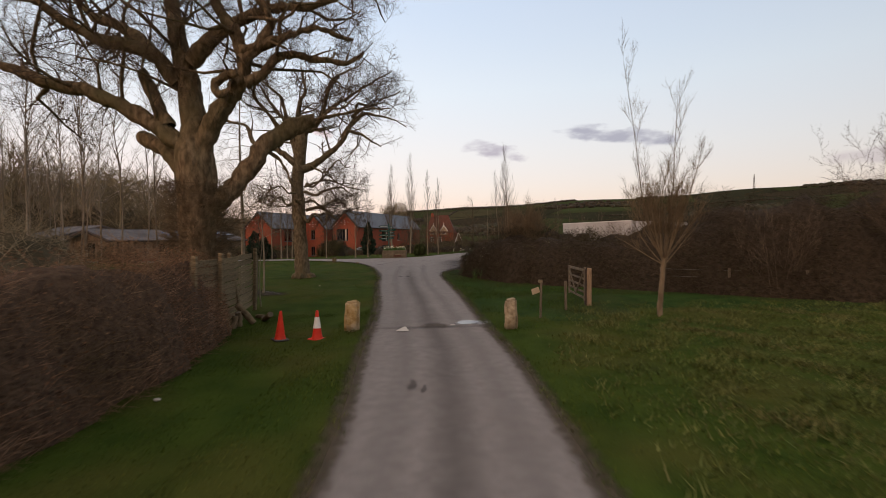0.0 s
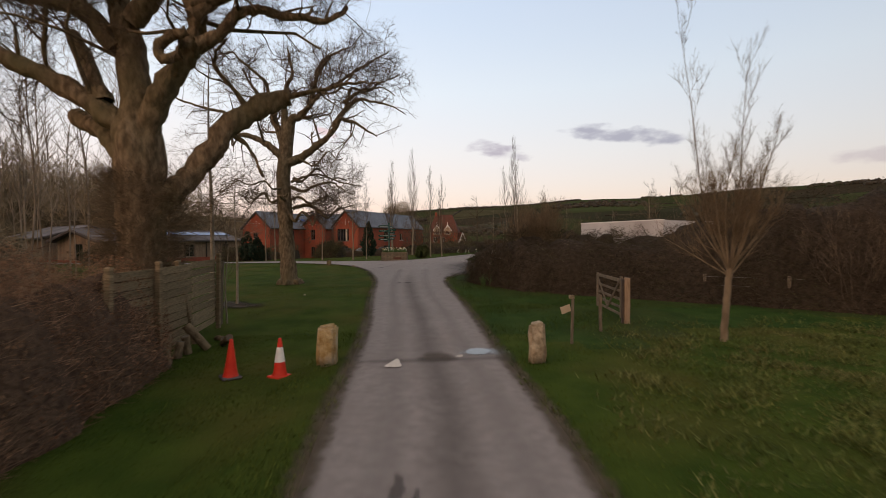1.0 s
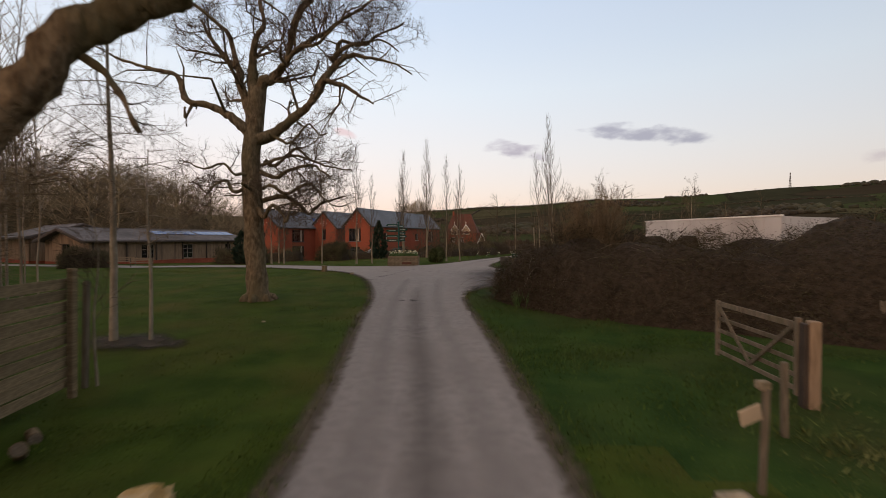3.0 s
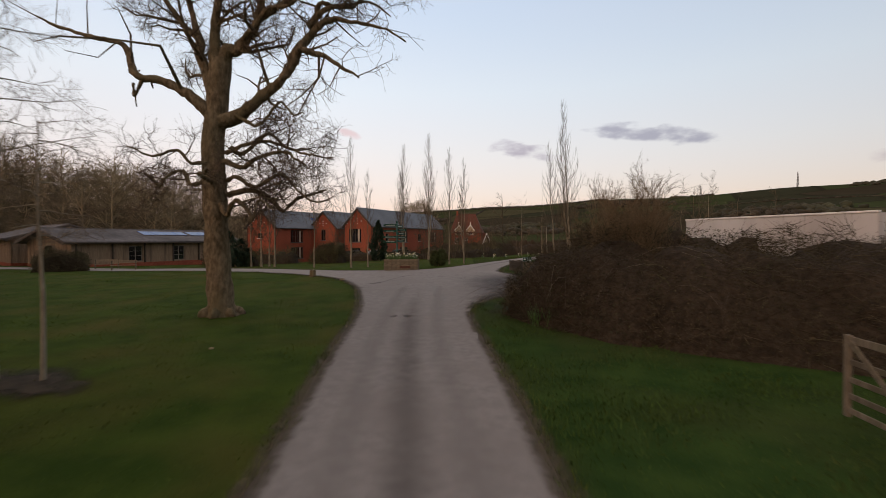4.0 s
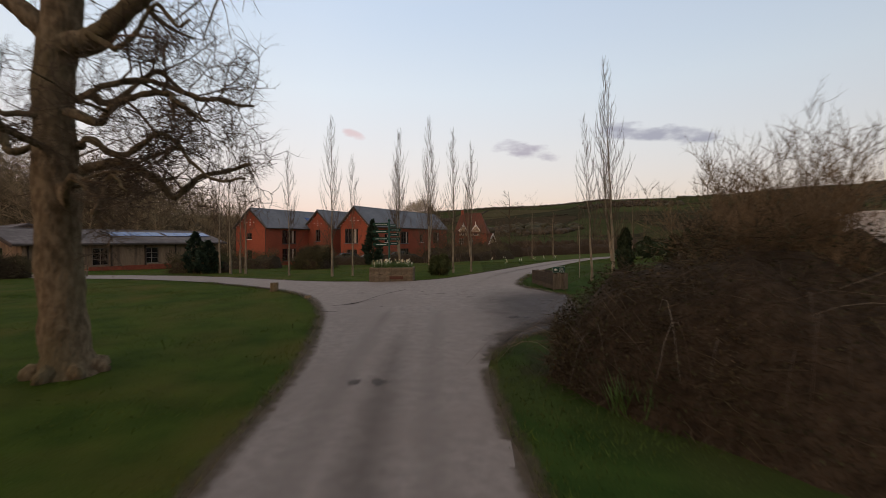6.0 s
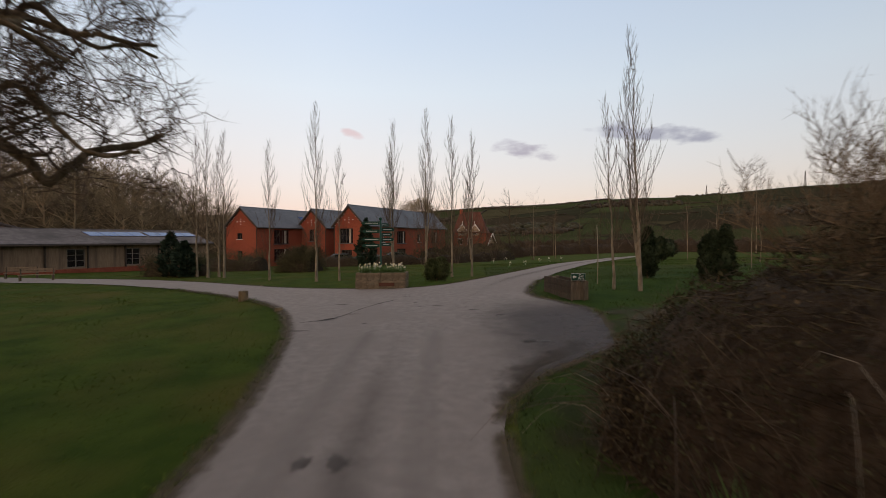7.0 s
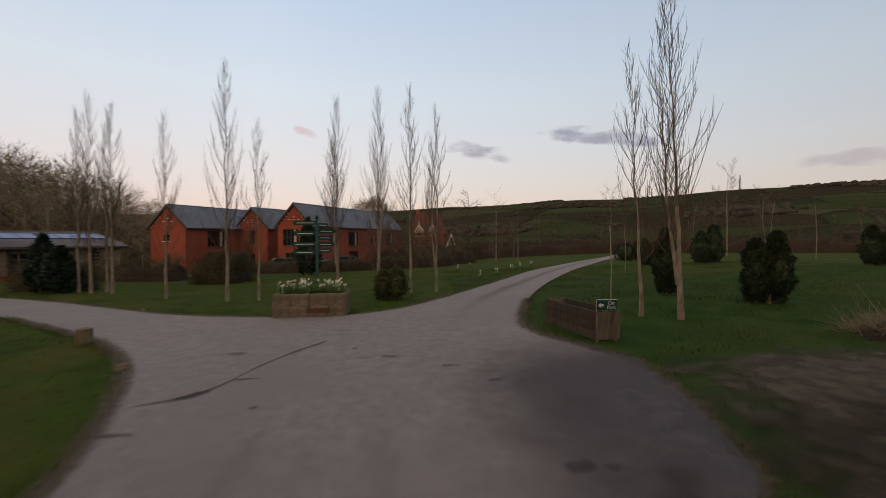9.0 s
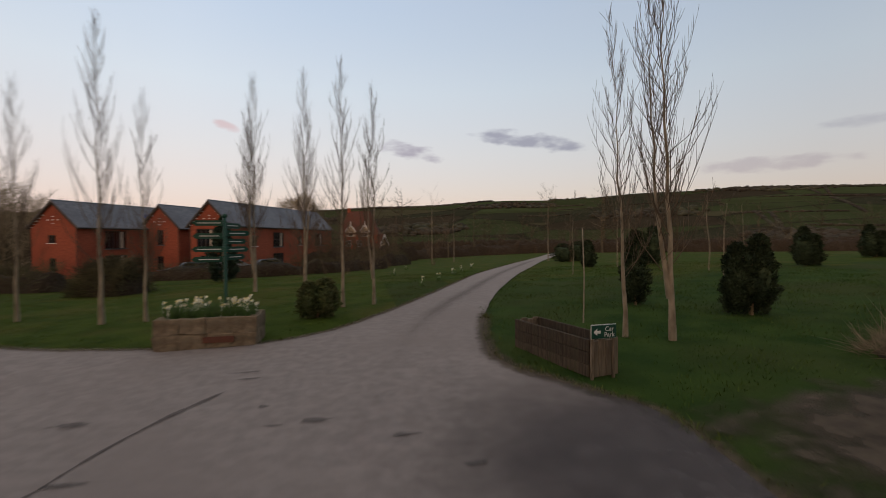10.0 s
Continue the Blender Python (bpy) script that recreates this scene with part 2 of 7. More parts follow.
M_HILL = material("far_fields", (0.88, 0.86, 0.84), (1.12, 1.14, 1.10), 0.02, 1.0, 0.3, 0.4, (0.86, 0.80, 0.76), 0.006, dist=0.6, spec=0.0)


def field_pattern(m):
    """Enclosed fields: one crop or pasture colour a field, dark hedge lines between them."""
    nt = m.node_tree
    bs = nt.nodes["Principled BSDF"]
    mottled = bs.inputs["Base Color"].links[0].from_socket
    tc = nt.nodes.new("ShaderNodeTexCoord")
    mp = nt.nodes.new("ShaderNodeMapping")
    mp.inputs["Scale"].default_value = (1 / 170, 1 / 125, 0)
    mp.inputs["Rotation"].default_value = (0, 0, 0.35)
    nt.links.new(tc.outputs["Object"], mp.inputs[0])
    cell, edge = nt.nodes.new("ShaderNodeTexVoronoi"), nt.nodes.new("ShaderNodeTexVoronoi")
    edge.feature = "DISTANCE_TO_EDGE"
    for n in (cell, edge):
        n.inputs["Scale"].default_value, n.inputs["Randomness"].default_value = 1.0, 0.85
        nt.links.new(mp.outputs[0], n.inputs[0])
    sp = nt.nodes.new("ShaderNodeSeparateColor")
    nt.links.new(cell.outputs["Color"], sp.inputs[0])
    rp = nt.nodes.new("ShaderNodeValToRGB")
    rp.color_ramp.interpolation = "CONSTANT"
    for k, (pos, col) in enumerate(((0.0, (0.038, 0.048, 0.022)), (0.30, (0.038, 0.032, 0.022)), (0.50, (0.043, 0.053, 0.024)), (0.68, (0.032, 0.033, 0.021)), (0.84, (0.060, 0.057, 0.033)))):
        e = rp.color_ramp.elements[k] if k < 2 else rp.color_ramp.elements.new(pos)
        e.position, e.color = pos, (*col, 1)
    nt.links.new(sp.outputs[0], rp.inputs[0])
    line = nt.nodes.new("ShaderNodeMapRange")
    line.inputs[1].default_value, line.inputs[2].default_value = 0.012, 0.022
    nt.links.new(edge.outputs["Distance"], line.inputs[0])
    hedge_mix = nt.nodes.new("ShaderNodeMix")
    hedge_mix.data_type = "RGBA"
    hedge_mix.inputs[6].default_value = (0.026, 0.025, 0.017, 1)
    nt.links.new(line.outputs[0], hedge_mix.inputs[0])
    nt.links.new(rp.outputs[0], hedge_mix.inputs[7])
    mul = nt.nodes.new("ShaderNodeMix")
    mul.data_type, mul.blend_type = "RGBA", "MULTIPLY"
    mul.inputs[0].default_value = 1.0
    nt.links.new(hedge_mix.outputs[2], mul.inputs[6])
    nt.links.new(mottled, mul.inputs[7])
    nt.links.new(mul.outputs[2], bs.inputs["Base Color"])


field_pattern(M_HILL)
M_BARKPALE = material("lichened_bark", (0.085, 0.064, 0.040), (0.205, 0.160, 0.104), 9.0, 0.95, 1.0, 14.0, (0.115, 0.098, 0.054), 0.8, stretch=(1, 1, 0.5), dist=0.08, spec=0.05)
M_BRAM = material("bramble_twigs", (0.034, 0.026, 0.017), (0.080, 0.062, 0.041), 1.5, 0.95, 0.0, 10, (0.060, 0.056, 0.024), 0.5, island=0.55, spec=0.05)
M_YOUNG = material("brown_young_bark", (0.120, 0.090, 0.056), (0.210, 0.160, 0.104), 6.0, 0.9, 0.5, 30.0, stretch=(1, 1, 0.4))
M_YTWIG = material("young_brown_twigs", (0.096, 0.068, 0.039), (0.172, 0.126, 0.076), 2.0, 0.9, 0.0, 10, island=0.25, spec=0.1)

# ---- land and roads ----
def terrain():
    xs = sorted({round(s * v, 3) for s in (-1, 1) for v in [i * 0.75 for i in range(0, 41)] + [30 + i * 3 for i in range(1, 24)] + [110 + i * 20 for i in range(0, 40)] + [950 + i * 150 for i in range(0, 18)]})
    ys = sorted({round(v, 3) for v in [-12 + i * 0.75 for i in range(0, 85)] + [52 + i * 3 for i in range(0, 40)] + [175 + i * 18 for i in range(0, 50)] + [1100 + i * 120 for i in range(0, 18)] + [-14 - i * 4 for i in range(0, 20)] + [-120 - i * 120 for i in range(0, 20)]})
    verts = [(x, y, ground_z(x, y) + 0.02 * noise.noise((x * 0.7, y * 0.7, 1))) for y in ys for x in xs]
    n = len(xs)
    faces = [(j * n + i, j * n + i + 1, (j + 1) * n + i + 1, (j + 1) * n + i) for j in range(len(ys) - 1) for i in range(n - 1)]
    ob = pydata("ground", verts, faces, M_GRASS)
    ob.data.materials.append(M_HILL)
    ob.data.materials.append(M_VERGESHADE)
    for p in ob.data.polygons:
        if math.hypot(p.center.x, p.center.y) > 230:
            p.material_index = 1
        elif 0.0 < p.center.x < 30 and 10.5 + 2.5 * noise.noise((p.center.x * 0.4, p.center.y * 0.4, 5)) + 0.12 * p.center.x < p.center.y < 46 + 5 * noise.noise((p.center.x * 0.2, p.center.y * 0.2, 8)):
            p.material_index = 2
    return tagged(ob, "dull green winter grass over gently rolling land", "ground", kind="structure")


terrain()

# road edges: left side of the lane and round into the left arm; right side; far side of the crossing road
EDGE_L = [(-1.15, -30), (-1.25, -8), (-1.27, 1.1), (-1.45, 3.5), (-1.80, 6.6), (-1.98, 9.0), (-2.2, 11.5), (-2.7, 15), (-3.2, 18.2), (-3.75, 23), (-4.25, 25.2), (-5.0, 28.0), (-5.6, 29.4), (-6.4, 31.0), (-7.5, 32.4), (-9.1, 33.8), (-15.3, 38.2), (-24.2, 43.1), (-34, 46.2), (-60, 50)]
EDGE_R = [(1.5, -30), (1.55, -8), (1.56, 1.0), (1.5, 4), (1.40, 6.2), (1.06, 9.3), (0.92, 11.5), (0.62, 15.2), (0.34, 18.0), (0.08, 20.0), (-0.18, 22.3), (-0.22, 23.3), (-0.02, 24.4), (0.75, 25.6), (2.2, 26.75), (2.45, 27.5), (2.65, 29.2), (2.75, 30.5), (2.1, 31.5), (1.28, 32.9), (1.42, 34.5), (2.4, 38), (5.0, 44.4), (12.5, 60), (22, 80), (36, 109), (75, 170)]
EDGE_F = [(-60, 54), (-36, 49.5), (-30, 48.4), (-21, 44.8), (-14.8, 40.9), (-9.0, 36.8), (-5.4, 35.75), (-3.15, 35.45), (-1.0, 37.2), (3.1, 46), (6.2, 53.2), (10.5, 62), (20, 81.5), (33.5, 110), (72, 171.5)]


def densify(pts, step):
    out = []
    for a, b in zip(pts, pts[1:]):
        k = max(1, int(math.dist(a, b) / step))
        out += [(a[0] + (b[0] - a[0]) * i / k, a[1] + (b[1] - a[1]) * i / k) for i in range(k)]
    return out + [pts[-1]]


def chaikin(pts, times=2):
    for _ in range(times):
        q = [pts[0]]
        for a, b in zip(pts, pts[1:]):
            q += [(a[0] * 0.75 + b[0] * 0.25, a[1] * 0.75 + b[1] * 0.25), (a[0] * 0.25 + b[0] * 0.75, a[1] * 0.25 + b[1] * 0.75)]
        pts = q + [pts[-1]]
    return pts


def sheet(name, outline, mat, lift, step=1.0, wobble=0.05):
    """A flat-lying patch bounded by an outline, cut into a grid that follows the land."""
    ring = densify(chaikin(outline), 0.5)
    ring = [(x + wobble * noise.noise((x * 1.3, y * 1.3, 3.0)), y + wobble * noise.noise((x * 1.3, y * 1.3, 9.0))) for x, y in ring]
    bm = bmesh.new()
    vs = [bm.verts.new((x, y, 0)) for x, y in ring]
    bm.faces.new(vs)
    xs = [p[0] for p in ring]
    ys = [p[1] for p in ring]
    y = min(ys) + step
    while y < max(ys):
        bmesh.ops.bisect_plane(bm, geom=bm.verts[:] + bm.edges[:] + bm.faces[:], plane_co=(0, y, 0), plane_no=(0, 1, 0))
        y += step if y < 60 else step * 4
    x = max(min(xs), -60) + step
    while x < min(max(xs), 60):
        bmesh.ops.bisect_plane(bm, geom=bm.verts[:] + bm.edges[:] + bm.faces[:], plane_co=(x, 0, 0), plane_no=(1, 0, 0))
        x += step
    bmesh.ops.triangulate(bm, faces=bm.faces[:])
    for v in bm.verts:
        v.co.z = ground_z(v.co.x, v.co.y) + lift
    ob = mesh_object(name, bm, mat)
    for p in ob.data.polygons:
        if p.normal.z < 0:
            p.flip()
    return ob


LANE = EDGE_L + EDGE_F + list(reversed(EDGE_R))
road = sheet("road", LANE, M_ROAD, 0.035, 1.5)
tagged(road, "pale worn tarmac lane widening into a forked junction", "road", kind="structure")

# ---- plants: generators ----
def np_mesh(name, V, F, mat, parent=None, label="", flat=True):
    V, F = np.asarray(V, dtype=np.float32), np.asarray(F, dtype=np.int32)
    me = bpy.data.meshes.new(name)
    k = F.shape[1]
    me.vertices.add(len(V))
    me.vertices.foreach_set("co", V.ravel())
    me.loops.add(F.size)
    me.loops.foreach_set("vertex_index", F.ravel())
    me.polygons.add(len(F))
    me.polygons.foreach_set("loop_start", np.arange(len(F), dtype=np.int32) * k)
    me.polygons.foreach_set("loop_total", np.full(len(F), k, dtype=np.int32))
    me.update(calc_edges=True)
    if not flat:
        me.polygons.foreach_set("use_smooth", [True] * len(F))
    me.materials.append(mat)
    ob = new(name, me)
    if parent is not None:
        ob.parent = parent
    if label:
        ob["label"] = label
    return ob


def twig_mesh(P, D, L, r, rs, bend=0.35, segs=2):
    """Many bent three-sided twigs at once: starts P, directions D, lengths L, radius r at the foot."""
    n = len(P)
    D = D / np.linalg.norm(D, axis=1, keepdims=True)
    side = np.cross(D, rs.normal(size=(n, 3)))
    side /= np.linalg.norm(side, axis=1, keepdims=True) + 1e-9
    other = np.cross(D, side)
    bendv = side * (rs.uniform(-bend, bend, (n, 1)) * L[:, None])
    mids = P + D * L[:, None] * 0.5 + bendv * 0.5
    ends = P + D * L[:, None] + bendv * 0.6
    k = 3 * segs + 1
    V = np.zeros((n, k, 3))
    for q, (c, rad) in enumerate(((P, r), (mids, r * 0.75))[:segs]):
        for j in range(3):
            a = 2 * math.pi * j / 3
            V[:, q * 3 + j] = c + (side * math.cos(a) + other * math.sin(a)) * np.reshape(rad, (-1, 1))
    V[:, -1] = ends
    tris = []
    for j in range(3):
        u = (j + 1) % 3
        if segs == 2:
            tris += [(j, u, 3 + u), (j, 3 + u, 3 + j)]
        tris.append((3 * segs - 3 + j, 3 * segs - 3 + u, 3 * segs))
    F = ((np.arange(n) * k)[:, None, None] + np.array(tris)[None]).reshape(-1, 3)
    return V.reshape(-1, 3), F


def wander(start, way, length, r0, r1, rnd, segs=5, wobble=0.25, lift=0.0):
    """A crooked limb: points and radii."""
    pts, radii = [start.copy()], [r0]
    d = way.normalized()
    for i in range(segs):
        d = (d + Vector((rnd.gauss(0, wobble), rnd.gauss(0, wobble), rnd.gauss(0, wobble) + lift))).normalized()
        pts.append(pts[-1] + d * (length / segs))
        radii.append(r0 + (r1 - r0) * (i + 1) / segs)
    return pts, radii


def sprout(wood, twigs, pts, radii, level, rnd, spread=0.9, lift=0.06, density=1.0, shrink=0.58, wobble=0.24, reach=1.0, first=0.25, thin=0.0055):
    """Side branches off a limb, and off those in turn, down to twigs."""
    if level <= 0:
        return
    total = sum((b - a).length for a, b in zip(pts, pts[1:]))
    if total < 0.05:
        return
    count = max(2, int(total * density * (2.1 if level > 2 else 4.8 if level == 2 else 8.0)))
    count = min(count, 12 if level > 1 else 9)
    for i in range(count):
        f = first + (1 - first) * (i + rnd.random()) / count
        k = f * (len(pts) - 1)
        j = min(int(k), len(pts) - 2)
        p = pts[j].lerp(pts[j + 1], k - j)
        along = (pts[j + 1] - pts[j]).normalized()
        side = along.cross(Vector((rnd.gauss(0, 1), rnd.gauss(0, 1), rnd.gauss(0, 1))))
        if side.length < 1e-3:
            continue
        side.normalize()
        way = along * (1 - spread * 0.45) + side * spread + Vector((0, 0, lift * 2))
        r = max(thin, min(0.06, radii[j] * rnd.uniform(0.3, 0.55)))
        length = total * shrink * rnd.uniform(0.55, 1.0) * (1.15 - 0.55 * f) * reach
        length = max(0.30, min(length, 3.6))
        seg = 4 if level > 2 else 3 if level > 1 else 2
        q, rr = wander(p, way, length, r, max(thin * 0.6, r * 0.35), rnd, seg, wobble, lift)
        (wood if r > 0.03 else twigs).add(q, rr, 6 if r > 0.05 else 4 if r > 0.015 else 3, False)
        sprout(wood, twigs, q, rr, level - 1, rnd, spread, lift, density, shrink, wobble, 1.0, 0.15, thin)


def spline(points, per=4):
    """Smooth points through the given ones."""
    P = [Vector(p) for p in points]
    if len(P) < 3:
        return P
    E = [P[0] * 2 - P[1]] + P + [P[-1] * 2 - P[-2]]
    out = []
    for i in range(1, len(E) - 2):
        a, b, c, d = E[i - 1:i + 3]
        for s in range(per):
            t = s / per
            out.append(0.5 * ((2 * b) + (c - a) * t + (2 * a - 5 * b + 4 * c - d) * t * t + (3 * b - a - 3 * c + d) * t ** 3))
    return out + [P[-1]]


def limb(wood, points, r0, r1, rnd, n=9, knots=0.06, kink=0.0):
    """A heavy limb with uneven, knotted girth; kink sends it zigzag."""
    if kink:
        bent = [Vector(points[0])]
        for a, b in zip(points, points[1:]):
            a, b = Vector(a), Vector(b)
            bent.append(a.lerp(b, 0.5) + Vector((rnd.gauss(0, 0.6), rnd.gauss(0, 0.8), rnd.gauss(0, 1))) * kink)
            bent.append(b + Vector((rnd.gauss(0, 0.4), rnd.gauss(0, 0.6), rnd.gauss(0, 0.7))) * kink)
        points = bent
    pts = spline(points, 5)
    k = len(pts) - 1
    radii = [(r0 + (r1 - r0) * (i / k) ** 0.8) * (1 + rnd.uniform(-knots, knots)) for i in range(k + 1)]
    for i in range(1, k):
        pts[i] += Vector((rnd.gauss(0, 1), rnd.gauss(0, 1), rnd.gauss(0, 1))) * radii[i] * 0.06
    wood.add(pts, radii, n)
    return pts, radii


def tree_thing(name, x, y, label, wood, twigs, bark, twig_mat, category="tree", group="", z=None):
    root = thing(name, x, y, label, category, z=z, group=group)
    base = Matrix.Translation(-root.matrix_world.translation)
    for t in (wood, twigs):
        t.v = [base @ v for v in t.v]
    wood.make("trunk", bark, root)
    if twigs.v:
        twigs.make("crown", twig_mat, root, "bare winter twigs", flat=True)
    return root


def fine_twigs(root, tubes, count, length, seed, mat, radius=0.0045, spread=0.8, lift=0.1, base=None):
    """The last fine spray of a bare crown, growing off its thin branches."""
    rs = np.random.RandomState(seed)
    A = np.array([tuple(a) for a, _ in tubes.lines])
    B = np.array([tuple(b) for _, b in tubes.lines])
    k = rs.randint(0, len(A), count)
    f = rs.uniform(0, 1, (count, 1)) ** 0.7
    P = A[k] + (B[k] - A[k]) * f
    D = B[k] - A[k]
    D /= np.linalg.norm(D, axis=1, keepdims=True) + 1e-9
    D = D * 0.7 + rs.normal(size=(count, 3)) * spread * 0.6
    D[:, 2] += lift
    L = rs.uniform(length[0], length[1], count)
    V, F = twig_mesh(P, D, L, rs.uniform(0.7, 1.3, count) * radius, rs, 0.5)
    # a second, shorter fork off each
    P2 = V.reshape(-1, 7, 3)[:, 3:6].mean(axis=1)
    D2 = D / np.linalg.norm(D, axis=1, keepdims=True) * 0.7 + rs.normal(size=(count, 3)) * spread * 0.6
    V2, F2 = twig_mesh(P2, D2, L * 0.6, np.full(count, radius * 0.7), rs, 0.5, 1)
    o = np.array(root.matrix_world.translation) if base is None else np.array(base)
    return np_mesh("spray", np.concatenate([V, V2]) - o, np.concatenate([F, F2 + len(V)]), mat, root, "fine bare twig spray")


def gnarl(tubes, big, small):
    """Burrs and fissures on old wood."""
    for i, v in enumerate(tubes.v):
        w = Vector((v.x * 5.5, v.y * 5.5, v.z * 1.1))
        tubes.v[i] = v + Vector(noise.noise_vector(v * 1.4)) * big + Vector(noise.noise_vector(w)) * small


# ---- the great oak behind the hedge ----
def great_oak():
    rnd = random.Random(5)
    x0, y0 = -7.9, 11.4
    wood, twigs = Tubes(), Tubes()
    g = ground_z(x0, y0)
    trunk = spline([(x0, y0, g - 0.1), (x0 + 0.02, y0, 0.5), (x0, y0, 1.6), (x0 + 0.02, y0, 2.8), (x0, y0, 4.0), (x0 - 0.02, y0, 5.0), (x0 - 0.04, y0, 6.2)], 8)
    k = len(trunk) - 1
    rr = [0.53 + 0.45 * math.exp(-i * 0.26) + 0.06 * smooth(0.5, 0.75, i / k) - 0.25 * smooth(0.80, 1.0, i / k) for i in range(k + 1)]
    wood.add(trunk, rr, 40)

    # heavy limbs: offsets (across, away, height) from the foot of the trunk
    def bough(offs, r0, r1, lev):
        pts, radii = limb(wood, [(x0 + a, y0 + b, c) for a, b, c in offs], r0, r1, rnd, 20)
        if lev:
            sprout(wood, twigs, pts, radii, lev, rnd, 0.95, 0.05, 1.0, 0.50, 0.28, 1.0, 0.25, 0.0065)

    bough([(0.0, 0.0, 4.7), (-0.02, 0.0, 5.68), (-0.14, 0.0, 6.93), (-0.34, 0.0, 7.99), (-0.57, 0.0, 9.06), (-0.7, 0.0, 9.94), (-0.76, 0.0, 11.0), (-0.51, 0.0, 12.75)], 0.46, 0.13, 4)
    bough([(0.1, -0.05, 4.8), (-0.17, -0.1, 5.21), (-0.75, -0.17, 5.65), (-1.32, -0.23, 6.07), (-2.41, -0.3, 6.67), (-3.23, -0.37, 7.01), (-4.22, -0.43, 7.2), (-5.03, -0.5, 7.49), (-5.65, -0.57, 7.73), (-6.78, -0.63, 8.0), (-8.42, -0.7, 8.46)], 0.33, 0.11, 3)
    bough([(-0.1, 0.0, 4.2), (-0.47, 0.1, 4.63), (-1.22, 0.3, 5.35), (-2.04, 0.5, 5.75)], 0.30, 0.22, 0)
    bough([(-0.72, -0.2, 5.9), (-1.14, -0.13, 6.63), (-1.56, -0.07, 7.62)], 0.22, 0.18, 0)
    bough([(-0.44, -0.1, 7.25), (-1.09, -0.26, 8.11), (-1.86, -0.41, 8.36), (-2.69, -0.57, 8.51), (-3.25, -0.73, 8.83), (-3.79, -0.89, 9.14), (-4.31, -1.04, 9.51), (-4.98, -1.2, 10.0)], 0.27, 0.08, 2)
    bough([(-1.13, -0.2, 8.13), (-1.9, 0.04, 8.82), (-2.6, 0.28, 9.29), (-3.5, 0.52, 9.65), (-4.33, 0.76, 10.36), (-5.17, 1.0, 11.43)], 0.22, 0.07, 2)
    bough([(0.02, -0.2, 7.92), (0.72, -0.34, 8.55), (1.4, -0.49, 8.91), (2.16, -0.63, 9.17), (3.06, -0.77, 9.32), (4.12, -0.91, 9.3), (5.48, -1.06, 9.76), (6.33, -1.2, 10.4)], 0.26, 0.06, 4)
    bough([(0.05, 0.0, 4.7), (0.32, -0.1, 5.48), (0.78, -0.19, 6.25), (1.31, -0.28, 6.92), (1.68, -0.37, 7.41), (1.82, -0.46, 7.81), (1.7, -0.54, 8.2), (1.54, -0.63, 8.67), (1.18, -0.72, 9.22), (1.06, -0.81, 9.68), (1.32, -0.9, 10.95)], 0.35, 0.11, 4)
    bough([(1.86, -0.7, 7.71), (2.4, -0.76, 8.27), (2.74, -0.82, 8.74), (2.6, -0.88, 9.22), (2.38, -0.94, 9.76), (2.83, -1.0, 10.87)], 0.20, 0.07, 4)
    bough([(1.9, -0.7, 7.12), (2.45, -0.64, 7.42), (2.78, -0.59, 7.89), (3.31, -0.53, 7.99), (3.98, -0.47, 7.85), (4.66, -0.41, 7.77), (5.13, -0.36, 7.89), (5.42, -0.3, 8.15)], 0.17, 0.05, 4)
    bough([(1.84, -0.8, 7.97), (2.67, -0.75, 8.26), (3.2, -0.7, 8.48), (3.7, -0.65, 8.66), (4.2, -0.6, 8.72), (4.69, -0.55, 8.5), (5.11, -0.5, 8.42)], 0.17, 0.05, 4)
    bough([(1.55, -0.8, 6.84), (1.16, -0.83, 6.73), (1.07, -0.85, 6.99), (1.36, -0.88, 7.21), (1.74, -0.9, 7.34)], 0.13, 0.10, 0)
    bough([(0.05, 0.0, 2.9), (0.36, 0.1, 3.36), (0.77, 0.32, 3.83), (1.33, 0.55, 4.54), (1.87, 0.77, 5.43), (2.36, 0.99, 5.93), (2.91, 1.22, 6.3), (3.37, 1.44, 6.49)], 0.36, 0.25, 0)
    bough([(1.89, 0.8, 5.44), (2.38, 1.0, 4.94), (2.69, 1.2, 4.19)], 0.07, 0.03, 3)
    bough([(2.36, 1.1, 5.95), (2.01, 1.03, 6.57), (1.57, 0.95, 7.02), (1.51, 0.87, 7.38), (1.92, 0.8, 7.91)], 0.09, 0.03, 4)
    bough([(3.28, 1.4, 6.48), (4.02, 1.43, 6.66), (5.0, 1.47, 6.86), (5.98, 1.5, 6.96)], 0.08, 0.02, 4)
    gnarl(wood, 0.06, 0.06)
    root = tree_thing("oak_tree", x0, y0, "huge old bare oak with heavy twisting limbs behind the hedge", wood, twigs, M_BARK, M_TWIG, z=g)
    fine_twigs(root, twigs, 17000, (0.25, 0.75), 501, M_TWIG, 0.0031)
    # shaggy shoots sprouting round the foot of the trunk
    rs = np.random.RandomState(503)
    n = 4200
    a, h = rs.uniform(0, 6.283, n), rs.uniform(0.3, 4.3, n)
    lean = np.where(rs.uniform(0, 1, n) < 0.35, np.clip((h - 2.6) * 0.9, 0, 1.6), 0.0)
    q = np.stack([np.cos(a) * 0.66 + lean, np.sin(a) * 0.66 + lean * 0.4, h], axis=1)
    d = np.stack([np.cos(a), np.sin(a), rs.uniform(-0.2, 0.9, n)], axis=1) + rs.normal(size=(n, 3)) * 0.5
    V, F = twig_mesh(q, d, rs.uniform(0.3, 1.0, n), np.full(n, 0.006), rs, 0.5)
    np_mesh("shoot_growth", V, F, M_YTWIG, root, "shaggy brown shoots round the trunk")
    return root


great_oak()


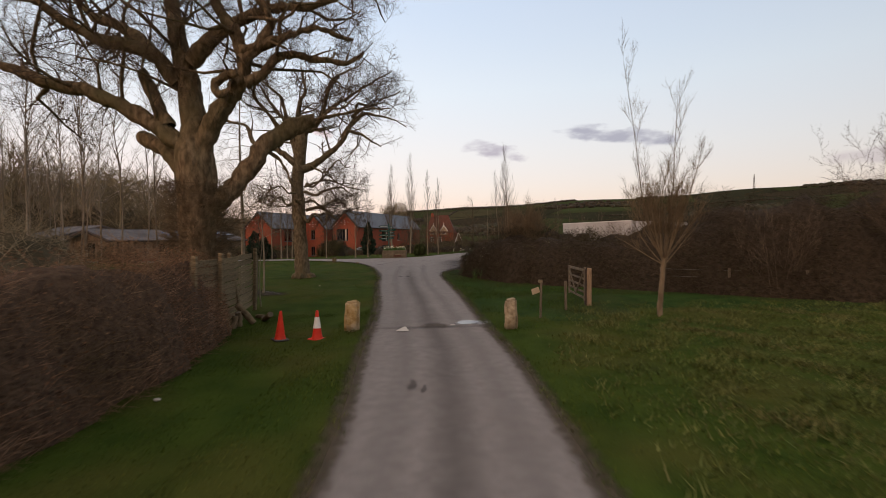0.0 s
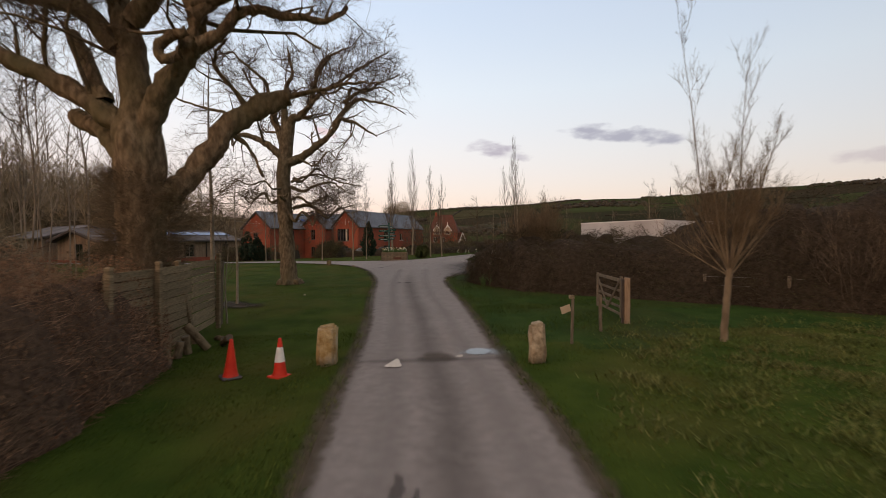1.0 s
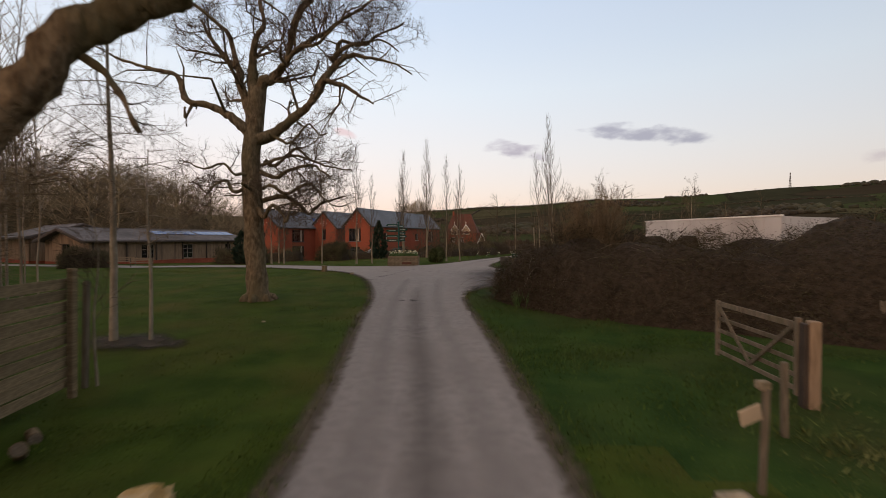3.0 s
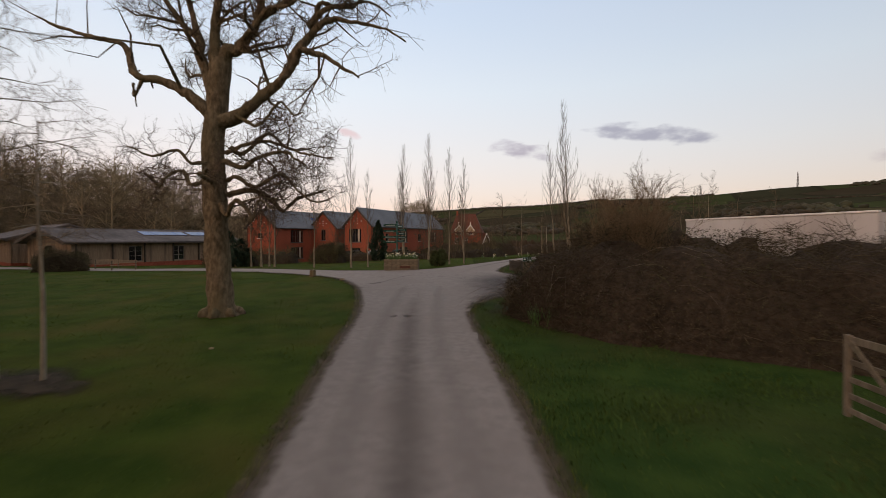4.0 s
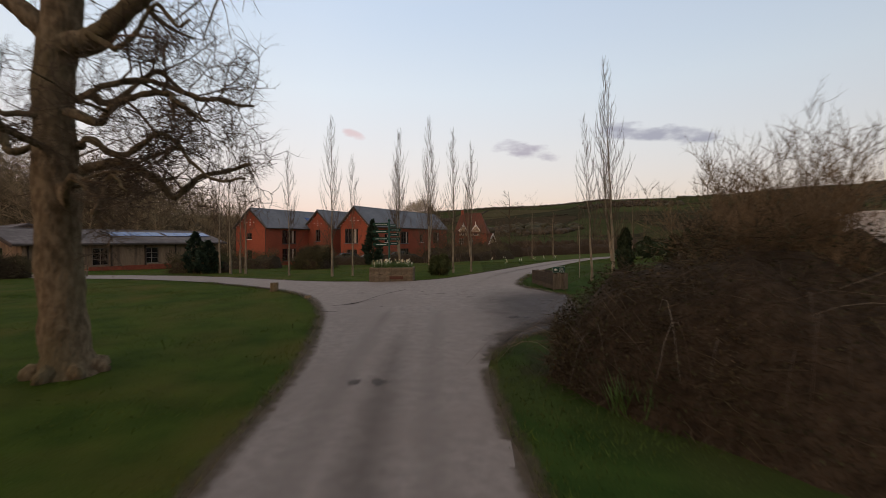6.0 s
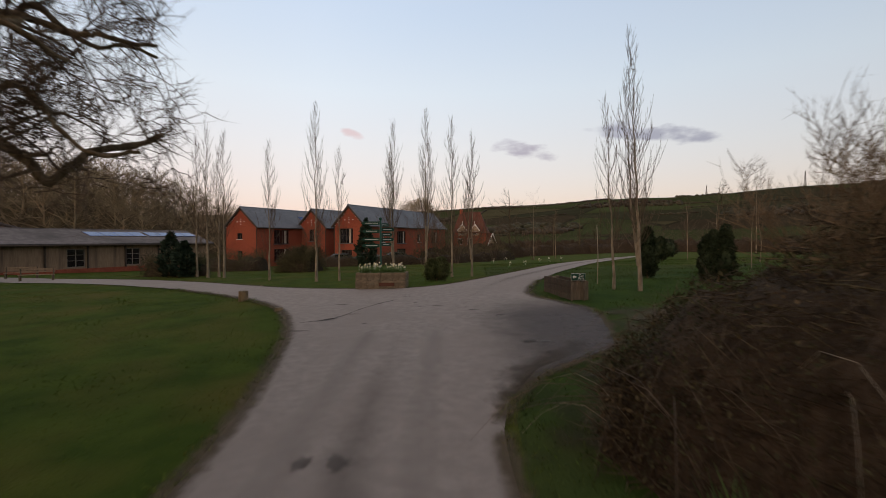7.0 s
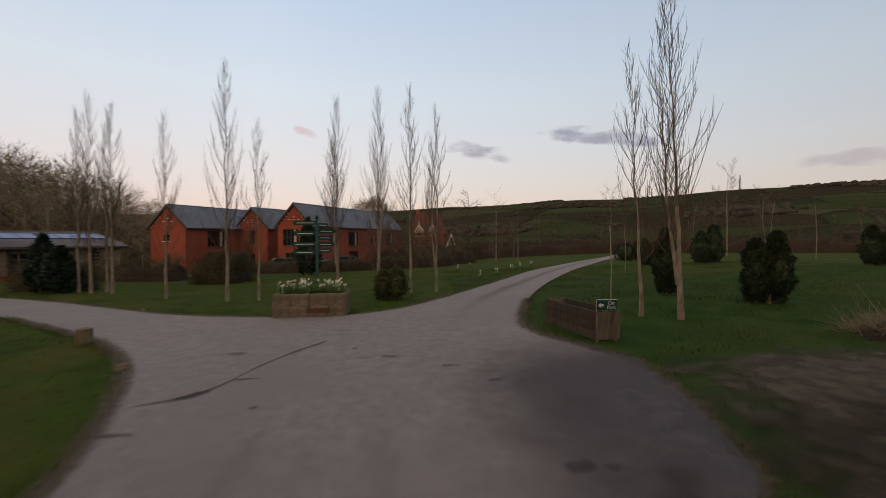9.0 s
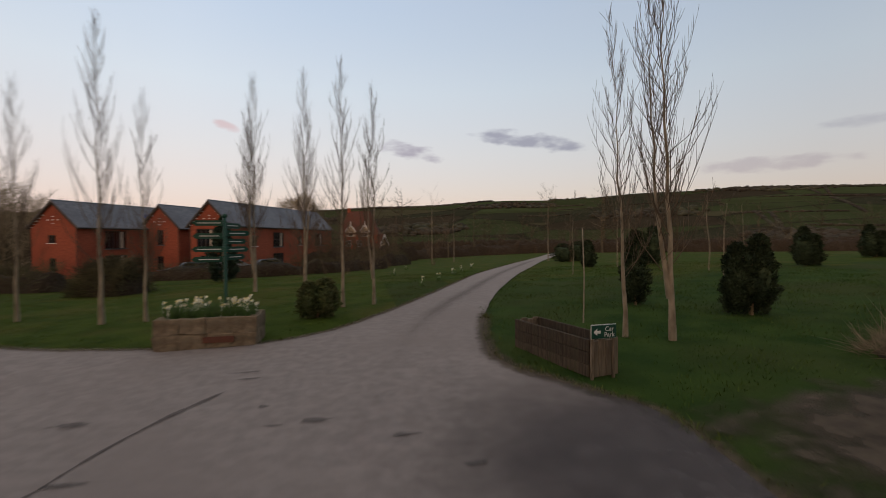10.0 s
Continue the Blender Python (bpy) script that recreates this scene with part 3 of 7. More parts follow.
# ---- the stag-headed oak on the lawn ----
def lawn_oak():
    rnd = random.Random(9)
    x0, y0 = -8.15, 22.7
    wood, twigs = Tubes(), Tubes()
    g = ground_z(x0, y0)
    trunk = spline([(x0 + 0.10, y0, g - 0.1), (x0 + 0.08, y0, 0.6), (x0, y0, 1.8), (x0 - 0.10, y0 + 0.05, 3.6), (x0 - 0.20, y0 + 0.1, 5.2), (x0 - 0.10, y0 + 0.2, 6.8), (x0 + 0.1, y0 + 0.2, 8.3)], 4)
    k = len(trunk) - 1
    rr = [0.40 + 0.30 * math.exp(-i * 0.55) - 0.09 * i / k for i in range(k + 1)]
    wood.add(trunk, [r * (1 + rnd.uniform(-0.05, 0.05)) for r in rr], 16)
    def bough(offs, r0, r1, lev):
        pts, radii = limb(wood, [(x0 + a, y0 + b, c) for a, b, c in offs], r0, r1, rnd, 10, 0.06, 0.17 if r0 < 0.12 else 0.10)
        if lev:
            sprout(wood, twigs, pts, radii, lev, rnd, 0.95, 0.03, 1.25, 0.50, 0.32, 1.0, 0.2, 0.0075)

    bough([(0.0, 0.1, 6.3), (1.0, 0.1, 6.7), (2.0, 0.0, 7.6), (2.75, -0.1, 8.3), (3.7, -0.1, 8.1), (4.6, -0.2, 7.5)], 0.25, 0.03, 2)
    bough([(2.5, 0, 8.1), (2.9, 0.1, 9.0), (3.6, 0.1, 9.6), (4.8, 0.1, 9.3), (6.0, 0.0, 8.7)], 0.16, 0.02, 1)
    bough([(1.2, 0.1, 9.4), (2.6, 0.3, 10.4), (4.0, 0.2, 11.2), (5.2, 0.0, 11.7)], 0.12, 0.03, 3)
    bough([(2.9, 0.1, 9.3), (4.0, 0.6, 10.1), (4.9, 0.8, 10.7), (5.6, 0.6, 11.0)], 0.10, 0.02, 3)
    bough([(0.6, 0.2, 8.8), (1.8, -0.4, 9.7), (3.2, -0.6, 10.4), (4.3, -0.8, 10.8)], 0.11, 0.02, 3)
    bough([(1.5, 0.1, 10.6), (2.6, 0.2, 12.0), (3.8, 0.3, 12.9)], 0.10, 0.02, 3)
    bough([(-0.8, 0.4, 9.2), (-1.2, 0.2, 10.6), (-2.8, 0.0, 11.8), (-3.8, 0.0, 12.4)], 0.10, 0.02, 3)
    bough([(2.8, 0, 8.6), (3.2, 0.5, 9.9), (4.2, 0.6, 10.3), (5.4, 0.8, 9.9)], 0.11, 0.02, 2)
    bough([(-0.3, 0.1, 6.6), (-1.1, 0.0, 7.3), (-2.5, -0.1, 7.75), (-2.9, -0.1, 8.7), (-4.3, -0.2, 9.2), (-5.6, -0.3, 9.7)], 0.20, 0.03, 1)
    bough([(-2.3, -0.1, 7.7), (-2.75, -0.1, 7.6), (-2.8, -0.1, 6.95)], 0.06, 0.02, 0)
    bough([(-0.1, 0.2, 7.0), (-0.5, 0.3, 8.1), (-0.8, 0.4, 9.2), (-1.7, 0.5, 10.1), (-2.4, 0.6, 11.2)], 0.24, 0.04, 3)
    bough([(0.1, 0.2, 8.0), (0.6, 0.2, 8.6), (1.2, 0.1, 9.4), (1.5, 0.1, 10.6), (2.2, 0.2, 11.6)], 0.24, 0.04, 3)
    bough([(-0.1, 0.2, 8.0), (-0.2, 0.3, 9.4), (0.2, 0.4, 10.8), (0.0, 0.4, 12.2)], 0.22, 0.04, 3)
    bough([(0.2, 0, 5.1), (1.4, -0.4, 5.0), (2.4, -0.6, 5.0), (3.3, -0.7, 4.6)], 0.09, 0.02, 3)
    bough([(0.2, 0.2, 4.0), (1.4, 0.5, 3.8), (2.4, 0.7, 3.9), (3.2, 0.9, 4.2)], 0.10, 0.03, 3)
    bough([(0.2, -0.2, 3.7), (1.0, -0.7, 3.5), (1.6, -1.0, 3.1), (2.3, -1.1, 3.5)], 0.09, 0.02, 3)
    bough([(-0.2, 0, 4.7), (-0.9, -0.2, 4.8), (-1.7, -0.4, 4.5), (-2.2, -0.6, 4.7)], 0.07, 0.02, 3)
    bough([(0.2, 0.4, 5.6), (1.2, 0.9, 6.0), (2.0, 1.2, 5.8), (2.8, 1.4, 5.6)], 0.08, 0.02, 3)
    bough([(-0.2, 0.4, 4.2), (-1.0, 1.2, 4.4), (-2.2, 1.8, 4.2)], 0.07, 0.02, 3)
    bough([(0.0, -0.3, 4.4), (0.3, -1.4, 4.6), (0.9, -2.4, 4.3)], 0.07, 0.02, 3)
    bough([(0.2, 0.2, 5.4), (1.5, 0.3, 5.6), (2.6, 0.2, 5.3), (3.7, 0.1, 5.2)], 0.08, 0.02, 3)
    bough([(0.2, 0.2, 4.5), (1.3, 0.0, 4.4), (2.5, -0.2, 4.3), (3.6, 0.0, 3.9)], 0.08, 0.02, 3)
    bough([(-0.2, -0.2, 5.0), (-0.8, -0.8, 5.3), (-1.5, -1.0, 5.1), (-2.1, -1.1, 5.2)], 0.06, 0.02, 3)
    bough([(0.6, 0, 6.5), (1.4, -0.3, 6.2), (2.2, -0.4, 6.6), (3.0, -0.5, 6.5)], 0.07, 0.02, 3)
    gnarl(wood, 0.05, 0.045)
    root = tree_thing("oak_tree", x0, y0, "bare lawn oak with dead stag-headed upper limbs", wood, twigs, M_BARKPALE, M_TWIG, z=g)
    fine_twigs(root, twigs, 13000, (0.16, 0.50), 502, M_TWIG, 0.0034, 0.9, 0.05)
    bm = bmesh.new()
    for i in range(7):
        a = i * 0.9 + 0.3
        bmesh.ops.create_icosphere(bm, subdivisions=2, radius=0.2, matrix=Matrix.Translation((0.1 + 0.42 * math.cos(a), 0.42 * math.sin(a), 0.06)) @ Matrix.Rotation(a, 4, "Z") @ Matrix.Diagonal((1.5, 0.7, 1.1, 1)))
    part("root_flare", rough(bm, 0.08, 5.0), M_BARKPALE, root, flat=False)
    return root


lawn_oak()


# ---- poplars ----
def poplar(height, seed, stems=1, lean=0.0):
    rnd = random.Random(seed)
    wood, twigs = Tubes(), Tubes()
    for s in range(stems):
        ox, oy = (0, 0) if s == 0 else (rnd.uniform(-0.22, 0.22), rnd.uniform(-0.2, 0.2))
        h = height * (1 if s == 0 else rnd.uniform(0.72, 0.92))
        low = 0.0 if s == 0 else 0.9
        lead = [Vector((ox * min(1, 0.15 + i / 4 if s else 1) + 0.05 * rnd.gauss(0, 1) * i / 8, oy * min(1, 0.15 + i / 4 if s else 1) + 0.05 * rnd.gauss(0, 1) * i / 8, low + (h - low) * i / 12 - 0.05)) for i in range(13)]
        r0 = 0.0085 * h
        lr = [r0 * (1.2 if i == 0 else (1 - i / 12.4) ** 1.7) for i in range(13)]
        lead = [v + Vector((lean * (v.z / h) ** 1.2 if v.z > 0 else 0, 0, 0)) for v in lead]
        wood.add(lead, lr, 8)
        n = int(h * 6.6)
        for i in range(n):
            f = 0.17 + 0.81 * (i / n) ** 0.9
            p = Vector((ox + lean * f ** 1.2, oy, h * f))
            a = rnd.uniform(0, 2 * math.pi)
            out = Vector((math.cos(a), math.sin(a), 0))
            w = h * 0.145 * (1.03 - f) * rnd.uniform(0.4, 1.15)
            length = min(h * (0.25 * (1 - f) + 0.05) * rnd.uniform(0.6, 1.2), h * (1.0 - f) * 0.95 + 0.1)
            pts = [p, p + out * w * 0.46 + Vector((0, 0, length * 0.28)), p + out * w * 0.82 + Vector((0, 0, length * 0.62)), p + out * w * rnd.uniform(0.95, 1.15) + Vector((0, 0, length))]
            pts = [q + Vector((rnd.gauss(0, 0.02), rnd.gauss(0, 0.02), 0)) for q in pts]
            r = 0.0009 * h * (1.2 - f) + 0.0026
            radii = [r, r * 0.85, r * 0.6, 0.0025]
            twigs.add(pts, radii, 4, False)
            sprout(twigs, twigs, pts, radii, 1, rnd, 0.42, 0.26, 1.15, 0.36, 0.09, 1.0, 0.15, 0.0044)
    return wood, twigs


def place_poplar(x, y, height, seed, stems=1, label="slender bare poplar with pale trunk standing in grass", lean=0.0):
    wood, twigs = poplar(height, seed, stems, lean)
    root = thing("poplar_tree", x, y, label, "tree", group="poplars by the junction")
    wood.make("trunk", M_POPBARK, root)
    twigs.make("crown", M_PTWIG, root, "upswept bare twigs", flat=True)
    return root


for px, py, ph, ps, st in ((-18.8, 46.5, 9.2, 1, 1), (-17.4, 45.4, 9.6, 2, 1), (-16.9, 45.8, 8.4, 3, 1), (-16.1, 45.0, 9.0, 4, 1), (-11.6, 41.5, 7.4, 5, 1),
                           (-8.43, 39.85, 8.8, 6, 1), (-7.25, 39.8, 6.5, 7, 1), (-5.9, 47.5, 9.8, 8, 3), (-4.2, 52.0, 11.8, 9, 2),
                           (-1.67, 40.4, 7.8, 10, 1), (-0.67, 40.7, 7.1, 11, 2)):
    place_poplar(px, py, ph, ps, st)
place_poplar(5.12, 33.5, 8.8, 21, 2, "tall bare poplar with pale trunk and steep branches", -0.48)
place_poplar(4.38, 34.0, 6.7, 22, 1, lean=-0.38)


# ---- young hornbeam by the gate, pollarded low with two tall shoots ----
def gate_tree():
    rnd = random.Random(31)
    x0, y0 = 6.4, 10.5
    g = ground_z(x0, y0)
    wood, twigs = Tubes(), Tubes()
    tr, rad = limb(wood, [(x0, y0, g - 0.05), (x0 + 0.02, y0, 0.6), (x0 + 0.08, y0, 1.25), (x0 + 0.12, y0, 1.75)], 0.085, 0.07, rnd, 9, 0.03)
    fork = Vector((x0 + 0.12, y0, 1.55))
    fork.z = g + 1.62
    for i in range(24):  # a vase of slim stems opening from the fork
        a = i * 2.399 + rnd.uniform(-0.3, 0.3)
        steep = rnd.uniform(1.5, 4.2)
        way = Vector((math.cos(a), math.sin(a), steep))
        pts, radii = wander(fork + Vector((0, 0, rnd.uniform(-0.12, 0.2))), way, rnd.uniform(1.7, 2.3), rnd.uniform(0.014, 0.030), 0.005, rnd, 6, 0.06, 0.05)
        wood.add(pts, radii, 5, False)
        sprout(wood, twigs, pts, radii, 2, rnd, 0.55, 0.16, 1.0, 0.34, 0.14, 1.0, 0.25, 0.0042)
    for a, up in ((3.05, 0.75), (2.6, 1.0), (0.2, 1.1)):  # low side boughs
        pts, radii = wander(fork - Vector((0, 0, 0.1)), Vector((math.cos(a), math.sin(a) * 0.6, up)), 1.65, 0.024, 0.005, rnd, 6, 0.07, 0.02)
        wood.add(pts, radii, 5, False)
        sprout(wood, twigs, pts, radii, 2, rnd, 0.6, 0.14, 1.1, 0.34, 0.14, 1.0, 0.3, 0.0042)
    for off, hh, lean in ((-0.45, 7.6, -0.62), (0.45, 6.5, 0.10), (0.15, 4.4, 0.10), (0.95, 4.9, 0.35)):
        pts = spline([tuple(fork), (x0 + off * 0.6, y0 + 0.1, 2.6), (x0 + off, y0 + 0.2, 3.6), (x0 + off + lean * 0.45, y0 + 0.15, 3.6 + (hh - 3.6) * 0.5), (x0 + off + lean, y0 + 0.1, hh)], 4)
        radii = [0.026 - 0.022 * i / (len(pts) - 1) for i in range(len(pts))]
        wood.add(pts, radii, 5, False)
        sprout(wood, twigs, pts, radii, 2, rnd, 0.55, 0.26, 1.35, 0.24, 0.12, 1.0, 0.3, 0.0034)
    root = tree_thing("young_tree", x0, y0, "young bare tree, dense low crown with tall thin shoots", wood, twigs, M_YOUNG, M_YTWIG, z=g)
    fine_twigs(root, twigs, 4200, (0.12, 0.36), 503, M_YTWIG, 0.0026, 0.6, 0.35)
    return root


gate_tree()


def sapling(x, y, h, seed, name="young_tree", label="thin bare sapling with pale stem", twig=None, level=2):
    rnd = random.Random(seed)
    g = ground_z(x, y)
    wood, twigs = Tubes(), Tubes()
    pts, radii = limb(wood, [(x, y, g - 0.05), (x + rnd.uniform(-0.05, 0.05), y, g + h * 0.35), (x + rnd.uniform(-0.15, 0.15), y, g + h * 0.7), (x + rnd.uniform(-0.2, 0.2), y, g + h)], 0.0085 * h, 0.005, rnd, 7, 0.04)
    sprout(wood, twigs, pts, radii, level, rnd, 0.75, 0.10, 1.5, 0.34, 0.18, 1.0, 0.32)
    return tree_thing(name, x, y, label, wood, twigs, M_POPBARK, twig or M_PTWIG, z=g)



def tiered_tree(x, y, h, reach, seed, low=2.2):
    """A young tree with many level, drooping side branches."""
    rnd = random.Random(seed)
    g = ground_z(x, y)
    wood, twigs = Tubes(), Tubes()
    stem, radii = limb(wood, [(x, y, g - 0.05), (x + 0.03, y, g + h * 0.35), (x - 0.05, y, g + h * 0.7), (x, y, g + h)], 0.011 * h, 0.012, rnd, 8, 0.04)
    n = int((h - low) * 6)
    for i in range(n):
        f = (low + (h - low) * (i + rnd.random()) / n) / h
        a = i * 2.399 + rnd.uniform(-0.5, 0.5)
        k = f * (len(stem) - 1)
        j = min(int(k), len(stem) - 2)
        p = stem[j].lerp(stem[j + 1], k - j)
        ln = reach * (1.15 - 0.75 * f) * rnd.uniform(0.55, 1.0) + 0.2
        pts, rr = wander(p, Vector((math.cos(a), math.sin(a), rnd.uniform(0.0, 0.45))), ln, 0.012 + 0.006 * (1 - f), 0.004, rnd, 5, 0.09, -0.04)
        wood.add(pts, rr, 4, False)
        sprout(wood, twigs, pts, rr, 2, rnd, 0.7, -0.03, 1.3, 0.34, 0.14, 1.0, 0.2, 0.0040)
    root = tree_thing("young_tree", x, y, "young bare tree with many level drooping side branches", wood, twigs, M_PALE, M_PALETWIG, z=g)
    fine_twigs(root, twigs, 1100, (0.12, 0.36), seed, M_PALETWIG, 0.0022, 0.7, -0.05)


tiered_tree(-8.6, 16.2, 9.0, 1.85, 41, 3.2)
tiered_tree(-7.75, 16.3, 4.6, 1.1, 42, 2.2)
sapling(-6.75, 13.5, 3.4, 43)
sapling(13.4, 41.5, 3.2, 44)
sapling(15.0, 52.0, 4.2, 45)
sapling(10.0, 48.0, 3.0, 46)
sapling(8.3, 86.0, 9.5, 47, level=2)
sapling(12.5, 92.0, 8.0, 48, level=2)
sapling(18.0, 70.0, 7.0, 49, level=3)
sapling(31.0, 71.0, 9.2, 50, label="bare young oak standing in the field", twig=M_TWIG, level=3)
sapling(22.0, 62.0, 5.0, 151)
sapling(27.0, 55.0, 4.2, 152)
sapling(16.5, 46.0, 3.6, 153)


# ---- hedges: bare twigs round a solid core coloured dark for inner shade ----
def thicket(root, spine, width, height, count, seed, core_mat, twig_mat, shoots=0.25, length=(0.35, 0.95), lift=0.4, radius=0.0085, core=0.84, lumpy=0.16, segs=0):
    """Twiggy mass along a line of (x, y, width factor, height) stations, local to root."""
    rs = np.random.RandomState(seed)
    off = root.matrix_world.translation
    S = np.array(spine, dtype=float)
    bm = bmesh.new()
    rings = []
    dens = []
    for a, b in zip(S, S[1:]):
        k = max(2, int(np.hypot(*(b[:2] - a[:2])) / 0.35))
        dens += [a + (b - a) * i / k for i in range(k)]
    dens = np.array(dens + [S[-1]])
    for i, (x, y, wf, h) in enumerate(dens):
        t = dens[min(i + 1, len(dens) - 1)][:2] - dens[max(i - 1, 0)][:2]
        t /= np.hypot(*t) + 1e-9
        nx, ny = t[1], -t[0]
        ring = []
        gz = ground_z(x, y)
        endf = 0.25 if i in (0, len(dens) - 1) else 1.0
        for j in range(11):
            u = -1 + 2 * j / 10
            w = width * wf * 0.5 * endf * (1 + 0.16 * noise.noise((x * 0.8, y * 0.8, 4.0)))
            prof = (1 - abs(u) ** 3.2)
            z = gz - 0.08 + h * core * prof * endf * (1 + lumpy * noise.noise((x * 0.55, y * 0.55, u + 7.0)) + lumpy * 0.8 * noise.noise((x * 1.5, y * 1.5, u * 2)))
            p = Vector((x + nx * u * w, y + ny * u * w, z))
            p += Vector(noise.noise_vector(p * 0.9)) * 0.28 * min(1, wf) + Vector(noise.noise_vector(p * 3.1)) * 0.14
            if j in (0, 10):
                p.z = gz - 0.15
            ring.append(bm.verts.new(p - off))
        rings.append(ring)
    for a, b in zip(rings, rings[1:]):
        for j in range(10):
            bm.faces.new((a[j], a[j + 1], b[j + 1], b[j]))
    for r in (rings[0], rings[-1]):
        bm.faces.new(r)
    # solid core; its dark colour stands in for shade between the twigs
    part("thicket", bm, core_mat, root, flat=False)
    # twigs
    idx = rs.uniform(0, len(dens) - 1.001, count)
    lo = idx.astype(int)
    fr = (idx - lo)[:, None]
    st = dens[lo] * (1 - fr) + dens[lo + 1] * fr
    t = dens[lo + 1][:, :2] - dens[lo][:, :2]
    t /= np.hypot(t[:, 0], t[:, 1])[:, None] + 1e-9
    u = rs.uniform(-1, 1, count)
    prof = 1 - np.abs(u) ** 3.2
    h = st[:, 3] * prof * np.sqrt(rs.uniform(0.02, 1.0, count)) * (0.95 + 0.13 * np.sin(st[:, 0] * 2.3 + st[:, 1] * 1.7) + 0.10 * np.sin(st[:, 0] * 5.1 - st[:, 1] * 4.3))
    w = width * st[:, 2] * 0.5
    gz = np.array([ground_z(a, b) for a, b in st[:, :2]])
    P = np.stack([st[:, 0] + t[:, 1] * u * w, st[:, 1] - t[:, 0] * u * w, gz + h], axis=1)
    D = rs.normal(size=(count, 3)) * 1.1
    D[:, 0] += t[:, 1] * u * 0.7
    D[:, 1] -= t[:, 0] * u * 0.7
    D[:, 2] = D[:, 2] * 0.6 + lift * (0.2 + prof)
    L = rs.uniform(length[0], length[1], count)
    up = rs.uniform(0, 1, count) < shoots * 0.2
    L[up] *= 1.7
    V, F = twig_mesh(P - np.array(off), D, L, rs.uniform(0.5, 1.4, count) * radius, rs, 0.4, segs or (1 if radius > 0.011 else 2))
    np_mesh("tangle", V, F, twig_mat, root, "tangle of bare twigs")


HEDGE_LINE = [(-6.2, -4, 1, 2.35), (-6.15, 0, 1, 2.4), (-6.25, 5, 1, 2.35), (-6.7, 8.0, 1.0, 2.3), (-7.1, 9.6, 0.8, 2.1)]
hedge = thing("hedge", -6.0, 2.0, "clipped bare brown beech hedge beside the lane", "hedge")
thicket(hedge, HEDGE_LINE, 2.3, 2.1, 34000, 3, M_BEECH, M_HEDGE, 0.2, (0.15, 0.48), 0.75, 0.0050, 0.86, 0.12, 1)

BRAMBLE_LINE = [(0.95, 22.95, 0.22, 1.0), (1.9, 22.6, 0.5, 2.0), (3.3, 22.15, 0.80, 2.6), (4.9, 21.5, 1.0, 2.6), (6.7, 20.6, 1.05, 2.45), (8.7, 19.4, 1.0, 2.4), (9.9, 18.7, 1.0, 2.95), (11, 18.1, 1.05, 3.5), (12.8, 17.2, 1.1, 3.9), (14.5, 16.4, 1.15, 4.2), (18, 15.0, 1.2, 4.5), (22, 13.3, 1.2, 4.6)]
bramble = thing("bramble_thicket", 4.0, 22.0, "dark tangled bramble thicket spreading over the verge", "bramble")
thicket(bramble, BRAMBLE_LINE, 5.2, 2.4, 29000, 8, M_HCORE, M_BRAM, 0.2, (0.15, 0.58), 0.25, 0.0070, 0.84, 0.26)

def leafage(root, spine, width, count, size, mat, seed):
    """Small dry and green leaves clinging over a thicket."""
    rs = np.random.RandomState(seed)
    S = np.array(spine, dtype=float)
    k = rs.uniform(0, len(S) - 1.001, count)
    j = k.astype(int)
    st = S[j] + (S[j + 1] - S[j]) * (k - j)[:, None]
    t = S[j + 1][:, :2] - S[j][:, :2]
    t /= np.hypot(t[:, 0], t[:, 1])[:, None]
    u = rs.uniform(-1, 1, count)
    h = st[:, 3] * (1 - np.abs(u) ** 3.2) * rs.uniform(0.35, 1.02, count) + 0.1
    w = width * st[:, 2] * 0.52
    gz = np.array([ground_z(a, b) for a, b in st[:, :2]])
    P = np.stack([st[:, 0] + t[:, 1] * u * w, st[:, 1] - t[:, 0] * u * w, gz + h], axis=1) - np.array(root.matrix_world.translation)
    n = rs.normal(size=(count, 3))
    n /= np.linalg.norm(n, axis=1, keepdims=True)
    a = np.cross(n, rs.normal(size=(count, 3)))
    a /= np.linalg.norm(a, axis=1, keepdims=True)
    b = np.cross(n, a)
    s = size * rs.uniform(0.5, 1.3, (count, 1))
    V = np.stack([P - a * s, P + b * s * 0.55 + n * s * 0.2, P + a * s, P - b * s * 0.55 + n * s * 0.2], axis=1).reshape(-1, 3)
    np_mesh("leafage", V, np.arange(count * 4).reshape(-1, 4), mat, root, "small clinging leaves")


def canes(root, spine, count, seed, mat=None, thick=1.0):
    """Long arching bramble stems over a thicket."""
    rnd = random.Random(seed)
    off = root.matrix_world.translation
    for _ in range(count):
        k = rnd.uniform(0, len(spine) - 1.001)
        j = int(k)
        a, b = spine[j], spine[j + 1]
        f = k - j
        x, y, w, h = (a[i] + (b[i] - a[i]) * f for i in range(4))
        ang = rnd.uniform(0, 6.283)
        ox, oy = rnd.gauss(0, 0.8) * w, rnd.gauss(0, 0.8) * w
        p = Vector((x + ox, y + oy, ground_z(x, y) + h * rnd.uniform(0.35, 0.9)))
        d = Vector((math.cos(ang), math.sin(ang), 0))
        L = rnd.uniform(0.8, 2.2)
        up = rnd.uniform(0.2, 0.7)
        t = Tubes()
        t.add([p + d * L * s + Vector((0, 0, up * L * (1.6 * s - 1.9 * s * s))) - off for s in (0, 0.25, 0.5, 0.75, 1)], [r * thick for r in (0.0042, 0.004, 0.0036, 0.003, 0.0015)], 4, False)
        t.make("cane", mat or M_CANE, root)


